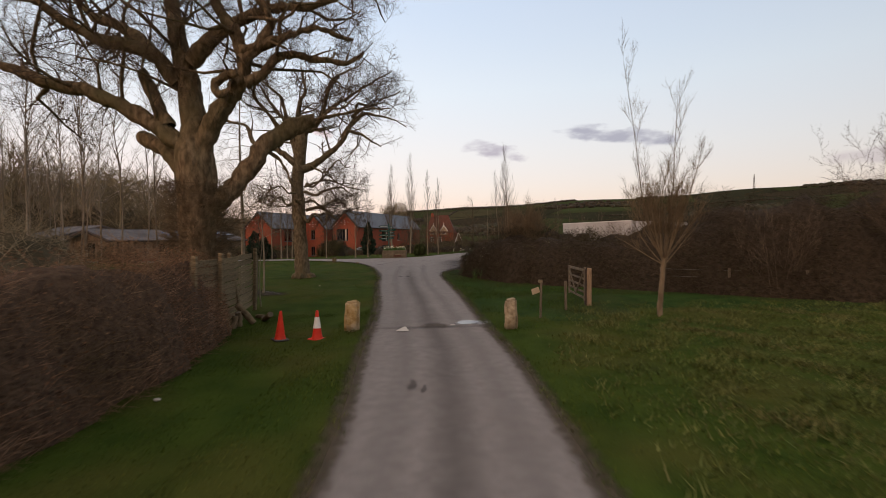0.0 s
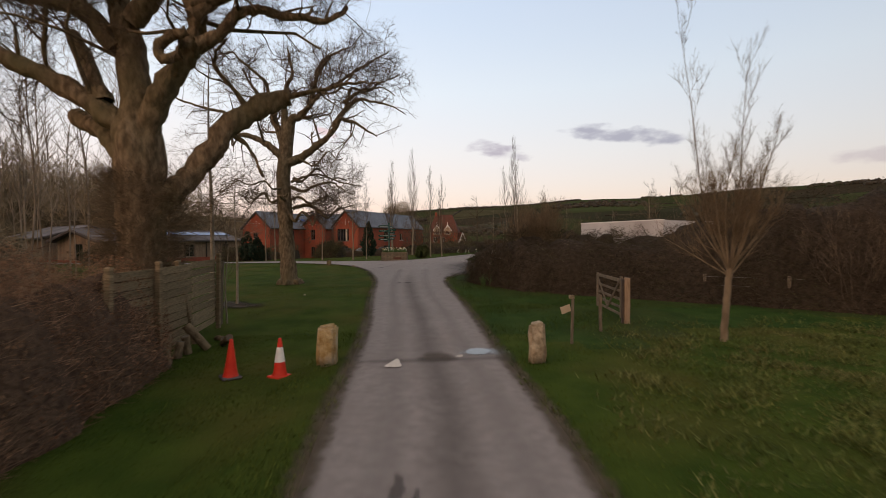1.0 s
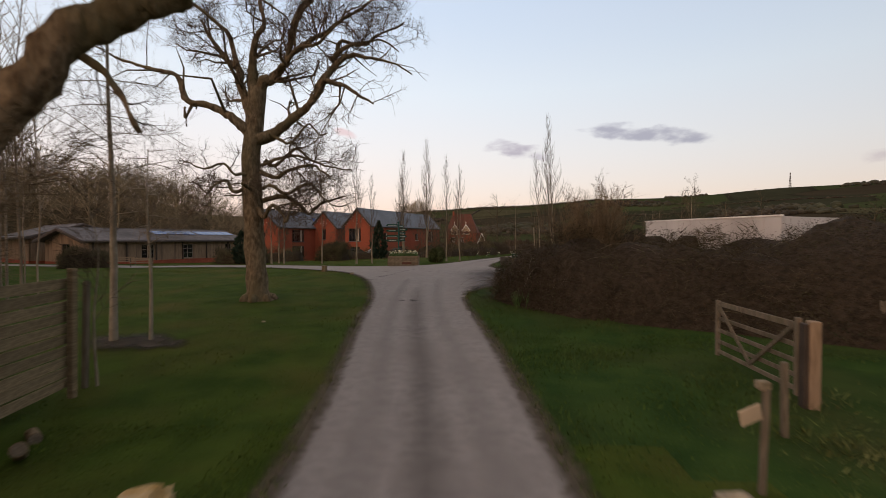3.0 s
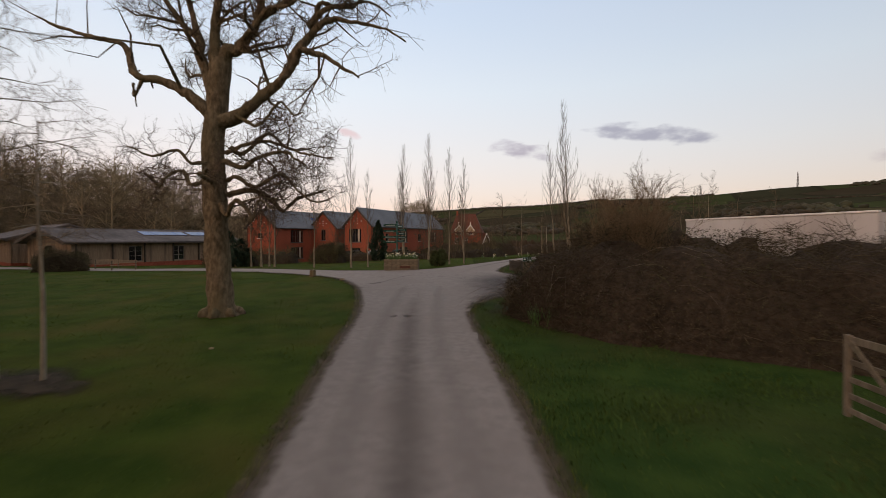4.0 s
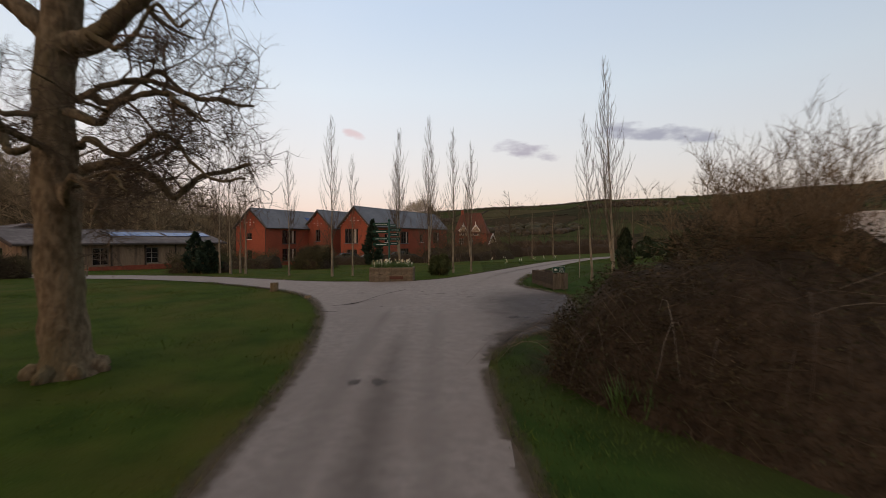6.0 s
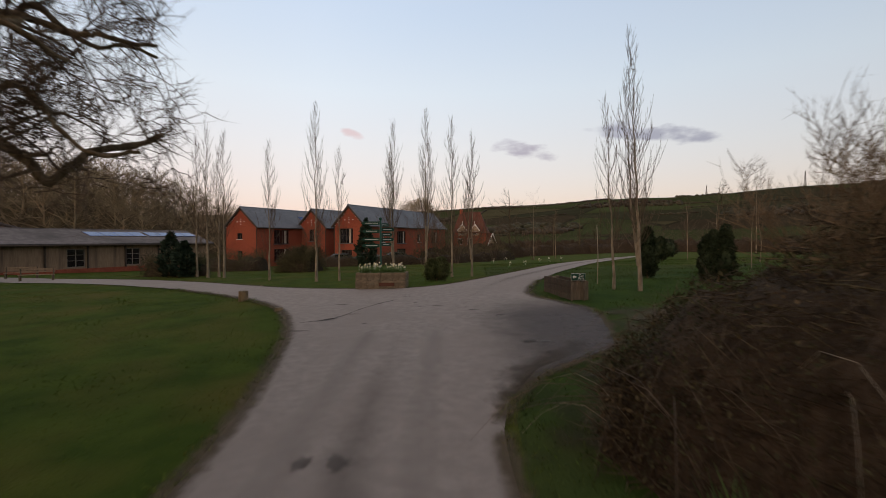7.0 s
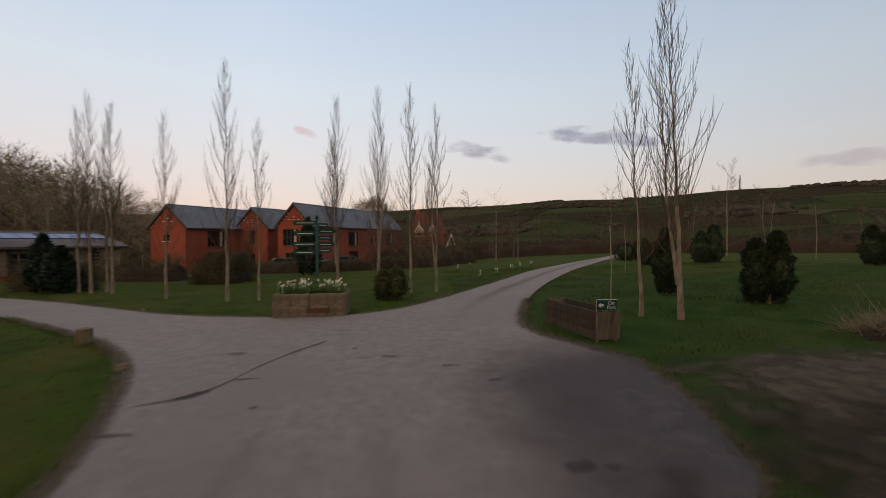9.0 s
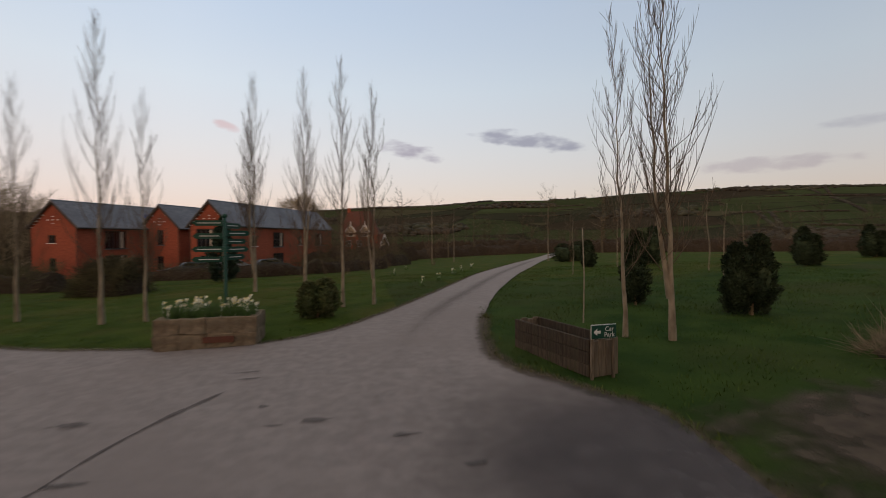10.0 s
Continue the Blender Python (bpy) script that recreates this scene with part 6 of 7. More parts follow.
ribbon("drain_strip", [(-2.0, 8.62), (-0.8, 8.72), (0.2, 8.82), (1.4, 8.95)], 0.5, 0.0440, M_BAND, "brown worn strip crossing the lane")
M_SEAM = stain("open_tarmac_joint", (0.030, 0.026, 0.025), (0.065, 0.056, 0.052), 0.55, 3.0, 0.85, soft=0.35, start=0.85, grain=1.7)
ribbon("road_joint", [(-5.29, 29.27), (-4.82, 29.45), (-4.29, 29.92), (-4.06, 30.92), (-3.6, 31.9), (-2.99, 32.82)], 0.15, 0.0450, M_SEAM, "dark open joint between two tarmac surfaces")
ribbon("road_joint", [(-4.82, 29.45), (-4.29, 29.92)], 0.34, 0.0455, M_SEAM, "broken patch along the tarmac joint")
for i, (x, y, a, b) in enumerate(((-2.5, 22.3, 0.16, 0.3), (-2.1, 22.32, 0.2, 0.28), (-4.04, 30.3, 0.35, 0.07), (-3.4, 29.1, 0.12, 0.08), (-4.9, 28.4, 0.5, 0.07), (0.62, 27.3, 0.22, 0.18), (0.95, 27.25, 0.12, 0.12), (-2.2, 31.2, 0.18, 0.06), (-0.6, 30.6, 0.2, 0.07), (-0.55, 4.2, 0.12, 0.3), (-0.35, 4.0, 0.07, 0.2), (-3.0, 33.5, 0.4, 0.05), (0.1, 29.8, 0.16, 0.1), (-2.92, 33.13, 0.30, 0.07), (-2.44, 31.84, 0.10, 0.10), (-1.70, 31.24, 0.28, 0.10), (-4.77, 31.82, 0.35, 0.10), (0.91, 26.5, 0.12, 0.10))):
    patch("tar_repair", [(x + a * math.cos(t) * (1 + 0.3 * math.sin(3 * t + i)), y + b * math.sin(t) * (1 + 0.3 * math.cos(2 * t + i))) for t in [k * 0.7 for k in range(9)]], 0.0460 + 0.0004 * i, M_TAR, "small dark repair in the tarmac", rings=3)

# ---- small things by the gateway ----
M_CONE = material("cone_orange", (0.56, 0.030, 0.014), (0.66, 0.046, 0.020), 5.0, 0.5, 0.08, 30.0, (0.40, 0.028, 0.016), 3.0)
M_CONEW = material("reflective_sleeve", (0.66, 0.64, 0.60), (0.78, 0.76, 0.72), 9.0, 0.45, 0.05, 40.0)
M_STONE = material("hewn_limestone", (0.20, 0.150, 0.090), (0.46, 0.385, 0.270), 6.0, 0.92, 1.0, 18.0, (0.115, 0.092, 0.058), 3.2, dist=0.05)
M_PLANTER = material("stained_stone", (0.120, 0.094, 0.062), (0.205, 0.162, 0.110), 3.0, 0.92, 0.9, 14.0, (0.100, 0.088, 0.058), 1.6, obj_random=0.10, dist=0.03, coords="Generated")
M_STONEL = material("ochre_limestone", (0.30, 0.185, 0.060), (0.46, 0.340, 0.175), 6.0, 0.92, 1.0, 18.0, (0.34, 0.31, 0.26), 2.6, dist=0.05)
M_CHALK = material("whitewashed_stone", (0.36, 0.34, 0.31), (0.58, 0.55, 0.51), 8.0, 0.9, 0.5, 30.0)
M_NEWWOOD = material("pale_oak_post", (0.190, 0.132, 0.084), (0.300, 0.215, 0.142), 6.0, 0.85, 0.5, 30.0, (0.250, 0.180, 0.120), 1.2, stretch=(5, 5, 0.5), dist=0.01)
M_LEAF = material("evergreen_leaves", (0.016, 0.025, 0.014), (0.040, 0.054, 0.028), 3.0, 0.8, 0.0, 20, island=0.4, spec=0.04)
M_DAFF = material("daffodil_leaves", (0.040, 0.080, 0.018), (0.075, 0.130, 0.035), 3.0, 0.6, 0.0, 20, island=0.3)
M_PETAL = material("pale_petals", (0.74, 0.73, 0.62), (0.82, 0.81, 0.72), 6.0, 0.6, 0.0, 20)
M_TRUMPET = material("yellow_trumpet", (0.74, 0.62, 0.24), (0.80, 0.69, 0.32), 6.0, 0.6, 0.0, 20)
M_GREEN = material("dark_green_paint", (0.008, 0.042, 0.028), (0.013, 0.058, 0.039), 4.0, 0.45, 0.1, 30.0)
M_SIGNW = material("sign_white", (0.52, 0.53, 0.50), (0.60, 0.61, 0.58), 6.0, 0.5, 0.0, 20)
M_SOIL = material("dark_soil", (0.030, 0.022, 0.016), (0.060, 0.044, 0.032), 8.0, 0.95, 0.8, 25.0)
M_METAL = material("galvanised_wire", (0.22, 0.21, 0.20), (0.32, 0.31, 0.29), 8.0, 0.5, 0.1, 30.0, metal=0.8)


def cone(x, y, sleeve, tilt):
    root = thing("traffic_cone", x, y, "orange red plastic cone with white sleeve standing on grass" if sleeve else "plain orange red plastic traffic cone standing on grass", "traffic cone", group="cones on the verge")
    root.matrix_world = root.matrix_world @ pose(0, 0, 0, tilt, tilt * 0.6, 20 * tilt)
    base = bmesh.new()
    box(0.35, 0.35, 0.045, (0, 0, 0), bevel=0.015, bm=base)
    part("base", base, M_CONE if sleeve else M_TARMAC, root, "" if sleeve else "dark rubber base")
    bm = bmesh.new()
    prof = [(0.148, 0.04), (0.134, 0.07), (0.120, 0.12), (0.094, 0.30), (0.062, 0.52), (0.034, 0.715), (0.026, 0.75), (0.016, 0.752)]
    prev = None
    for r, z in prof:
        ring = [bm.verts.new((r * math.cos(a * math.pi / 12), r * math.sin(a * math.pi / 12), z)) for a in range(24)]
        if prev:
            for i in range(24):
                bm.faces.new((prev[i], prev[(i + 1) % 24], ring[(i + 1) % 24], ring[i]))
        prev = ring
    bm.faces.new(prev)
    part("shell", bm, M_CONE, root, flat=False)
    if sleeve:
        bm = bmesh.new()
        bmesh.ops.create_cone(bm, cap_ends=False, segments=24, radius1=0.098, radius2=0.056, depth=0.28, matrix=Matrix.Translation((0, 0, 0.44)))
        part("sleeve", bm, M_CONEW, root, "dirty white reflective sleeve", flat=False)


cone(-4.21, 8.40, False, 2.0)
cone(-3.28, 8.45, True, -1.5)


def stone_post(x, y, w, d, h, seed, mat, rz, label):
    root = thing("stone_post", x, y, label, "stone post", rz=rz, group="gateway stones")
    bm = bmesh.new()
    bmesh.ops.create_cube(bm, size=1.0, matrix=Matrix.Translation((0, 0, h / 2 - 0.04)) @ Matrix.Diagonal((w, d, h + 0.08, 1)))
    bmesh.ops.bevel(bm, geom=bm.edges[:], offset=0.055, segments=2, affect="EDGES")
    bmesh.ops.subdivide_edges(bm, edges=bm.edges[:], cuts=3, use_grid_fill=True)
    for v in bm.verts:
        k = v.co.z / h
        v.co.x *= 1.02 - 0.05 * k
        v.co.y *= 1.02 - 0.05 * k
    rough(bm, 0.04, 4.0, seed)
    rough(bm, 0.03, 13.0, seed + 5)
    part("shaft", bm, mat, root, flat=False)


stone_post(-2.43, 8.72, 0.38, 0.33, 0.74, 1.0, M_STONEL, 6, "squat ochre hewn limestone post beside the lane")
stone_post(1.71, 8.78, 0.32, 0.30, 0.79, 7.0, M_STONE, -8, "squat pale hewn limestone post beside the lane")


def lump(name, x, y, sx, sy, sz, mat, label, cat, seed, lift=0.0):
    root = thing(name, x, y, label, cat)
    bm = bmesh.new()
    bmesh.ops.create_icosphere(bm, subdivisions=3, radius=0.5, matrix=Matrix.Translation((0, 0, sz * 0.3 + lift)) @ Matrix.Diagonal((sx, sy, sz, 1)))
    part("stone", rough(bm, 0.06 * sx, 6.0, seed), mat, root, flat=False)
    return root




def post(name, parent, x, y, z0, h, w, mat, lean=(0, 0), d=None, label=""):
    bm = bmesh.new()
    box(w, d or w, h, (0, 0, 0), bevel=min(0.012, w * 0.15), bm=bm)
    rough(bm, w * 0.05, 6.0, x)
    ob = part(name, bm, mat, parent, label)
    ob.matrix_basis = pose(x, y, z0, lean[0], lean[1], 0)
    return ob


# small signpost with a loose paper notice
sp_ = thing("notice_post", 2.79, 10.28, "thin wooden post with crooked yellowed notice", "notice post")
post("post", sp_, 0, 0, -0.1, 1.16, 0.06, M_OLDWOOD, (1, 1))
cap = bmesh.new()
box(0.12, 0.10, 0.09, (0, 0, 1.03), bevel=0.015, bm=cap)
part("cap", cap, M_STONE, sp_, "pale box on the post top")
nb = bmesh.new()
box(0.24, 0.015, 0.17, (-0.13, -0.05, 0.72), rot=(6, -18, 12), bevel=0.003, bm=nb)
part("notice", nb, M_CREAM, sp_, "yellowed paper notice")
for k in range(3):
    bar = bmesh.new()
    box(0.15 - 0.02 * k, 0.004, 0.012, (-0.145 + 0.012 * k, -0.064, 0.775 + 0.038 * k), rot=(6, -18, 12), bm=bar)
    part("writing", bar, M_DARKWOOD, sp_)
stk = thing("stake", 3.89, 11.6, "plain weathered stake standing in the grass", "stake")
post("shaft", stk, 0, 0, -0.1, 1.05, 0.075, M_OLDWOOD, (0, -1))

# field gate, standing open
gp = thing("gate_post", 4.93, 12.6, "stout squared gate post with pale face, left side coloured as shaded", "gate post", rz=-12)
post("shaft", gp, 0.02, 0, -0.1, 1.38, 0.15, M_NEWWOOD)
# added dark slab that paints the post's left side as unlit
post("weathered_side", gp, -0.092, 0.02, -0.1, 1.34, 0.06, M_DARKWOOD, d=0.16)


def field_gate():
    hinge, free = Vector((4.86, 12.75, 0)), Vector((4.98, 15.25, 0))
    root = thing("field_gate", hinge.x, hinge.y, "weathered five bar wooden field gate standing open", "gate", rz=math.degrees(math.atan2(free.y - hinge.y, free.x - hinge.x)))
    L = (free - hinge).length
    z0 = 0.18
    for i, z in enumerate((0.0, 0.20, 0.42, 0.66, 0.95)):
        bm = box(L, 0.03, 0.075 if i < 4 else 0.10, (L / 2, 0, z0 + z), bevel=0.006)
        part("bar", rough(bm, 0.008, 3.0, i), M_OLDWOOD, root)
    for x, h in ((0.04, 1.18), (L - 0.04, 1.12)):
        part("stile", box(0.085, 0.07, h, (x, 0, z0 - 0.06), bevel=0.008), M_OLDWOOD, root)
    for a, b in (((0.1, 0.95), (L * 0.5, 0.05)), ((L - 0.1, 0.95), (L * 0.5, 0.05))):
        d = math.hypot(b[0] - a[0], b[1] - a[1])
        bm = box(d, 0.03, 0.075, (0, 0, -0.037), bevel=0.005)
        br = part("brace", bm, M_OLDWOOD, root)
        br.matrix_basis = pose((a[0] + b[0]) / 2, 0.032, z0 + 0.04 + (a[1] + b[1]) / 2, 0, -math.degrees(math.atan2(b[1] - a[1], b[0] - a[0])), 0)


field_gate()
# stock fence at the foot of the brambles
STOCK = [(9.2, 16.4), (11.4, 15.3), (13.6, 14.1), (15.9, 12.7), (18.5, 11.0)]
sf = thing("stock_fence", *STOCK[0], "low post and wire fence before the brambles", "fence")
for x, y in STOCK:
    post("post", sf, x - STOCK[0][0], y - STOCK[0][1], ground_z(x, y) - ground_z(*STOCK[0]) - 0.1, 1.15, 0.09, M_OLDWOOD, (R.uniform(-3, 3), R.uniform(-3, 3)))
for zz in (0.35, 0.65, 0.95):
    t = Tubes()
    t.add([Vector((x - STOCK[0][0], y - STOCK[0][1], ground_z(x, y) - ground_z(*STOCK[0]) + zz)) for x, y in STOCK], [0.004] * len(STOCK), 4)
    t.make("wire", M_METAL, sf)


# ---- board fence beyond the hedge ----
def board_fence():
    P = [(-6.05, 7.6), (-6.25, 9.3), (-6.5, 11.15), (-6.85, 13.0)]
    root = thing("board_fence", P[-1][0], P[-1][1], "weathered horizontal board fence with leaning posts", "fence")
    o = root.matrix_world.translation
    for i, (a, b) in enumerate(zip(P, P[1:])):
        L = math.dist(a, b)
        ang = math.degrees(math.atan2(b[1] - a[1], b[0] - a[0]))
        for k in range(10):
            z = 0.20 + k * 0.185
            sag = R.uniform(-0.012, 0.012)
            bm = box(L - 0.02, 0.022, 0.168, (0, 0, 0), bevel=0.004)
            rough(bm, 0.006, 2.0, i * 10 + k)
            br = part("board", bm, M_FENCE, root)
            mx, my = (a[0] + b[0]) / 2, (a[1] + b[1]) / 2
            br.matrix_basis = pose(mx - o.x, my - o.y, ground_z(mx, my) - o.z + z + sag, R.uniform(4, 9), R.uniform(-0.6, 0.6), ang)
    for i, (x, y) in enumerate(P):
        post("post", root, x - o.x + 0.09, y - o.y - 0.02, ground_z(x, y) - o.z - 0.1, 2.28, 0.11, M_FENCE, (R.uniform(-2, 2) + (11 if i == 2 else 0), -3 if i == 2 else 1))


board_fence()
ep = thing("fence_post", -6.9, 13.4, "thin end post beside the board fence", "post")
post("shaft", ep, 0, 0, -0.1, 2.0, 0.09, M_OLDWOOD, (0, 2))


def log(x, y, L, r, rx, ry, rz, seed):
    root = thing("log", x, y, "short cut log leaning at the fence foot", "log", group="logs by the fence")
    t = Tubes()
    rnd = random.Random(seed)
    t.add([Vector((0, 0, L * i / 5)) for i in range(6)], [r * rnd.uniform(0.9, 1.1) for _ in range(6)], 10)
    body = t.make("bark", M_BARK, root)
    body.matrix_basis = pose(0, 0, 0.03, rx, ry, rz)
    end = bmesh.new()
    bmesh.ops.create_circle(end, cap_ends=True, segments=10, radius=r * 0.9, matrix=Matrix.Translation((0, 0, L + 0.004)))
    e = part("cut_end", end, M_OLDWOOD, root)
    e.matrix_basis = body.matrix_basis.copy()


for i, (x, y, L, r, rx, ry, rz) in enumerate(((-5.75, 10.5, 0.75, 0.10, 0, -38, 20), (-5.65, 11.0, 0.55, 0.085, 60, -30, 60), (-6.0, 10.1, 0.42, 0.085, 12, -6, 25), (-6.0, 9.7, 0.36, 0.08, -8, 4, -30), (-6.1, 11.6, 0.40, 0.08, 85, 0, 50), (-5.9, 9.2, 0.34, 0.075, 6, -8, 10))):
    log(x, y, L, r, rx, ry, rz, 200 + i)


# ---- junction: planter, fingerpost, trough, stumps, shrubs ----
def planter():
    x, y = -4.32, 36.05
    root = thing("stone_planter", x, y, "long rough stone planter box beside the road", "planter", rz=2)
    W, D, H = 2.02, 0.95, 0.66
    for nm, sx, sy, ax, ay in (("front", W, 0.16, 0, -D / 2), ("back", W, 0.16, 0, D / 2), ("left", 0.16, D - 0.18, -W / 2 + 0.08, 0), ("right", 0.16, D - 0.18, W / 2 - 0.08, 0)):
        cols = 4 if sx > 1 else 2
        for row in range(2):
            for c in range(cols):
                if sx > 1:
                    w = sx / cols
                    bm = box(w - 0.004, sy, H / 2 - 0.003, (0, 0, 0), bevel=0.012)
                    pos = (ax - sx / 2 + w * (c + 0.5), ay, row * H / 2)
                else:
                    w = sy / cols
                    bm = box(sx, w - 0.004, H / 2 - 0.003, (0, 0, 0), bevel=0.012)
                    pos = (ax, ay - sy / 2 + w * (c + 0.5), row * H / 2)
                bmesh.ops.subdivide_edges(bm, edges=bm.edges[:], cuts=1, use_grid_fill=True)
                rough(bm, 0.045, 4.0, row * 7 + c + ax)
                st = part("stone", bm, M_PLANTER, root)
                st.matrix_basis = pose(*pos, 0, 0, R.uniform(-1, 1))
    part("soil", box(W - 0.3, D - 0.3, 0.5, (0, 0, 0.04)), M_SOIL, root)
    pq = bmesh.new()
    box(0.62, 0.012, 0.13, (0.25, -D / 2 - 0.095, 0.14), bevel=0.003, bm=pq)
    part("plaque", pq, M_TILE, root, "faded reddish plaque")


planter()


def daffodils(cx, cy, z, w, d, count, seed, name="daffodil_clump", label="clump of pale daffodils flowering in the stone planter", leaves=0, tall=1.0):
    rs = np.random.RandomState(seed)
    root = thing(name, cx, cy, label, "flowers", z=z)
    n = leaves or count * 7
    P = np.stack([rs.uniform(-w / 2, w / 2, n), rs.uniform(-d / 2, d / 2, n), np.zeros(n)], axis=1)
    D = rs.normal(size=(n, 3)) * 0.32
    D[:, 2] = 1.0
    V, F = twig_mesh(P, D, rs.uniform(0.22, 0.40, n) * tall, np.full(n, 0.011), rs, 0.35)
    np_mesh("leaves", V, F, M_DAFF, root, "narrow green leaves")
    for i in range(count):
        x, y, h = rs.uniform(-w / 2, w / 2), rs.uniform(-d / 2, d / 2), rs.uniform(0.24, 0.50)
        fl = new("flower", FLOWER)
        fl.parent = root
        fl.matrix_basis = pose(x, y, h, rs.uniform(50, 110), 0, rs.normal() * 60) @ Matrix.Scale(rs.uniform(0.7, 0.95), 4)
        tr = new("trumpet", TRUMPET)
        tr.parent = fl


def flower_meshes():
    bm = bmesh.new()
    for j in range(6):
        t = j * math.pi / 3
        pts = [(0, 0, 0), (0.030 * math.cos(t - 0.5), 0.030 * math.sin(t - 0.5), 0.004), (0.054 * math.cos(t), 0.054 * math.sin(t), -0.006), (0.030 * math.cos(t + 0.5), 0.030 * math.sin(t + 0.5), 0.004)]
        bm.faces.new([bm.verts.new(p) for p in pts])
    stalk = Matrix.Translation((0, -0.15, -0.02)) @ Matrix.Rotation(math.pi / 2, 4, "X")
    bmesh.ops.create_cone(bm, segments=3, radius1=0.004, radius2=0.004, depth=0.30, matrix=stalk)
    me = bpy.data.meshes.new("flower")
    bm.to_mesh(me)
    bm.free()
    me.materials.append(M_PETAL)
    bm = bmesh.new()
    bmesh.ops.create_cone(bm, segments=7, radius1=0.012, radius2=0.020, depth=0.036, matrix=Matrix.Translation((0, 0, 0.018)))
    m2 = bpy.data.meshes.new("trumpet")
    bm.to_mesh(m2)
    bm.free()
    m2.materials.append(M_TRUMPET)
    return me, m2


FLOWER, TRUMPET = flower_meshes()
gzp = ground_z(-4.32, 36.05)
daffodils(-4.80, 36.05, gzp + 0.55, 0.85, 0.6, 30, 1, leaves=330, tall=1.25)
daffodils(-3.84, 36.05, gzp + 0.55, 0.85, 0.6, 30, 2, leaves=330, tall=1.25)
for i, (x, y) in enumerate(((1.72, 21.35), (2.05, 21.15))):
    daffodils(x, y, ground_z(x, y), 0.45, 0.35, 0, 30 + i, "bulb_leaves", "tuft of fresh green bulb leaves by the brambles", 60, 1.75)
for i, (x, y) in enumerate(((1.6, 46.0), (2.9, 48.6), (4.4, 52.2), (5.6, 55.6), (7.4, 60.0), (1.0, 55.5), (2.7, 64.0))):
    daffodils(x, y, ground_z(x, y), 0.25, 0.2, 3, 50 + i, "daffodil_clump", "small pale daffodil clump on the mown verge")


def fingerpost(x, y):
    root = thing("fingerpost", x, y, "dark green fingerpost with many white lettered arms", "signpost", rz=8)
    t = Tubes()
    t.add([Vector((0, 0, -0.1)), Vector((0, 0, 3.05))], [0.055, 0.055], 12)
    t.make("pole", M_GREEN, root)
    bm = bmesh.new()
    bmesh.ops.create_uvsphere(bm, u_segments=12, v_segments=8, radius=0.085, matrix=Matrix.Translation((0, 0, 3.1)))
    part("finial", bm, M_GREEN, root, flat=False)
    for side, rows_ in ((-1, (2.78, 2.36, 1.93, 1.6)), (1, (2.70, 2.45, 2.18, 1.92, 1.66))):
        for i, z in enumerate(rows_):
            L = 0.98 if side < 0 else 0.90
            bm = bmesh.new()
            pr = [(0.06, 0), (L - 0.1, 0), (L, 0.09), (L - 0.1, 0.18), (0.06, 0.18)]
            f = [bm.verts.new((side * px, -0.012, z + pz)) for px, pz in pr]
            k = [bm.verts.new((side * px, 0.012, z + pz)) for px, pz in pr]
            bm.faces.new(f)
            bm.faces.new(k[::-1])
            for q in range(5):
                bm.faces.new((f[q], k[q], k[(q + 1) % 5], f[(q + 1) % 5]))
            bmesh.ops.recalc_face_normals(bm, faces=bm.faces[:])
            arm = part("arm", bm, M_GREEN, root)
            arm.matrix_basis = pose(0, 0, 0, 0, 0, R.uniform(-8, 8) if side < 0 else 52 + R.uniform(-14, 14))
            w = L * R.uniform(0.55, 0.75)
            wr = bmesh.new()
            box(w, 0.004, 0.026, (side * L * 0.48, -0.016, z + 0.078), bm=wr)
            part("writing", wr, M_SIGNW, arm)


fingerpost(-5.45, 41.2)


M_TROUGH = material("rotting_timber", (0.036, 0.028, 0.020), (0.080, 0.061, 0.043), 6.0, 0.9, 0.6, 30.0, (0.060, 0.054, 0.034), 0.9, stretch=(5, 5, 0.6), obj_random=0.25)


def trough():
    x, y = 2.72, 31.95
    root = thing("trough", x, y, "weathered timber trough planter half filled with soil", "trough", rz=14)
    # long axis runs away from the road corner
    W, L, H = 0.55, 2.1, 0.60
    for s in (-1, 1):
        for r in range(3):
            bm = box(0.05, L, H / 3 - 0.006, (0, 0, 0), bevel=0.006)
            rough(bm, 0.008, 4.0, s * 3 + r)
            b = part("board", bm, M_TROUGH, root)
            b.matrix_basis = pose(s * W / 2, L / 2, r * H / 3, 0, 0, 0)
    for yy in (0.03, L - 0.03):
        for c in range(4):
            bm = box(W / 4 - 0.005, 0.05, H - 0.03 + 0.03 * (c % 2), (0, 0, 0), bevel=0.006)
            b = part("end_board", bm, M_OLDWOOD, root)
            b.matrix_basis = pose(-W / 2 + W / 4 * (c + 0.5), yy - 0.05 if yy < 1 else yy + 0.05, 0, 0, 0, 0)
    part("soil", box(W - 0.06, L - 0.08, H - 0.2, (0, L / 2, 0.02)), M_SOIL, root)
    return root


trough()


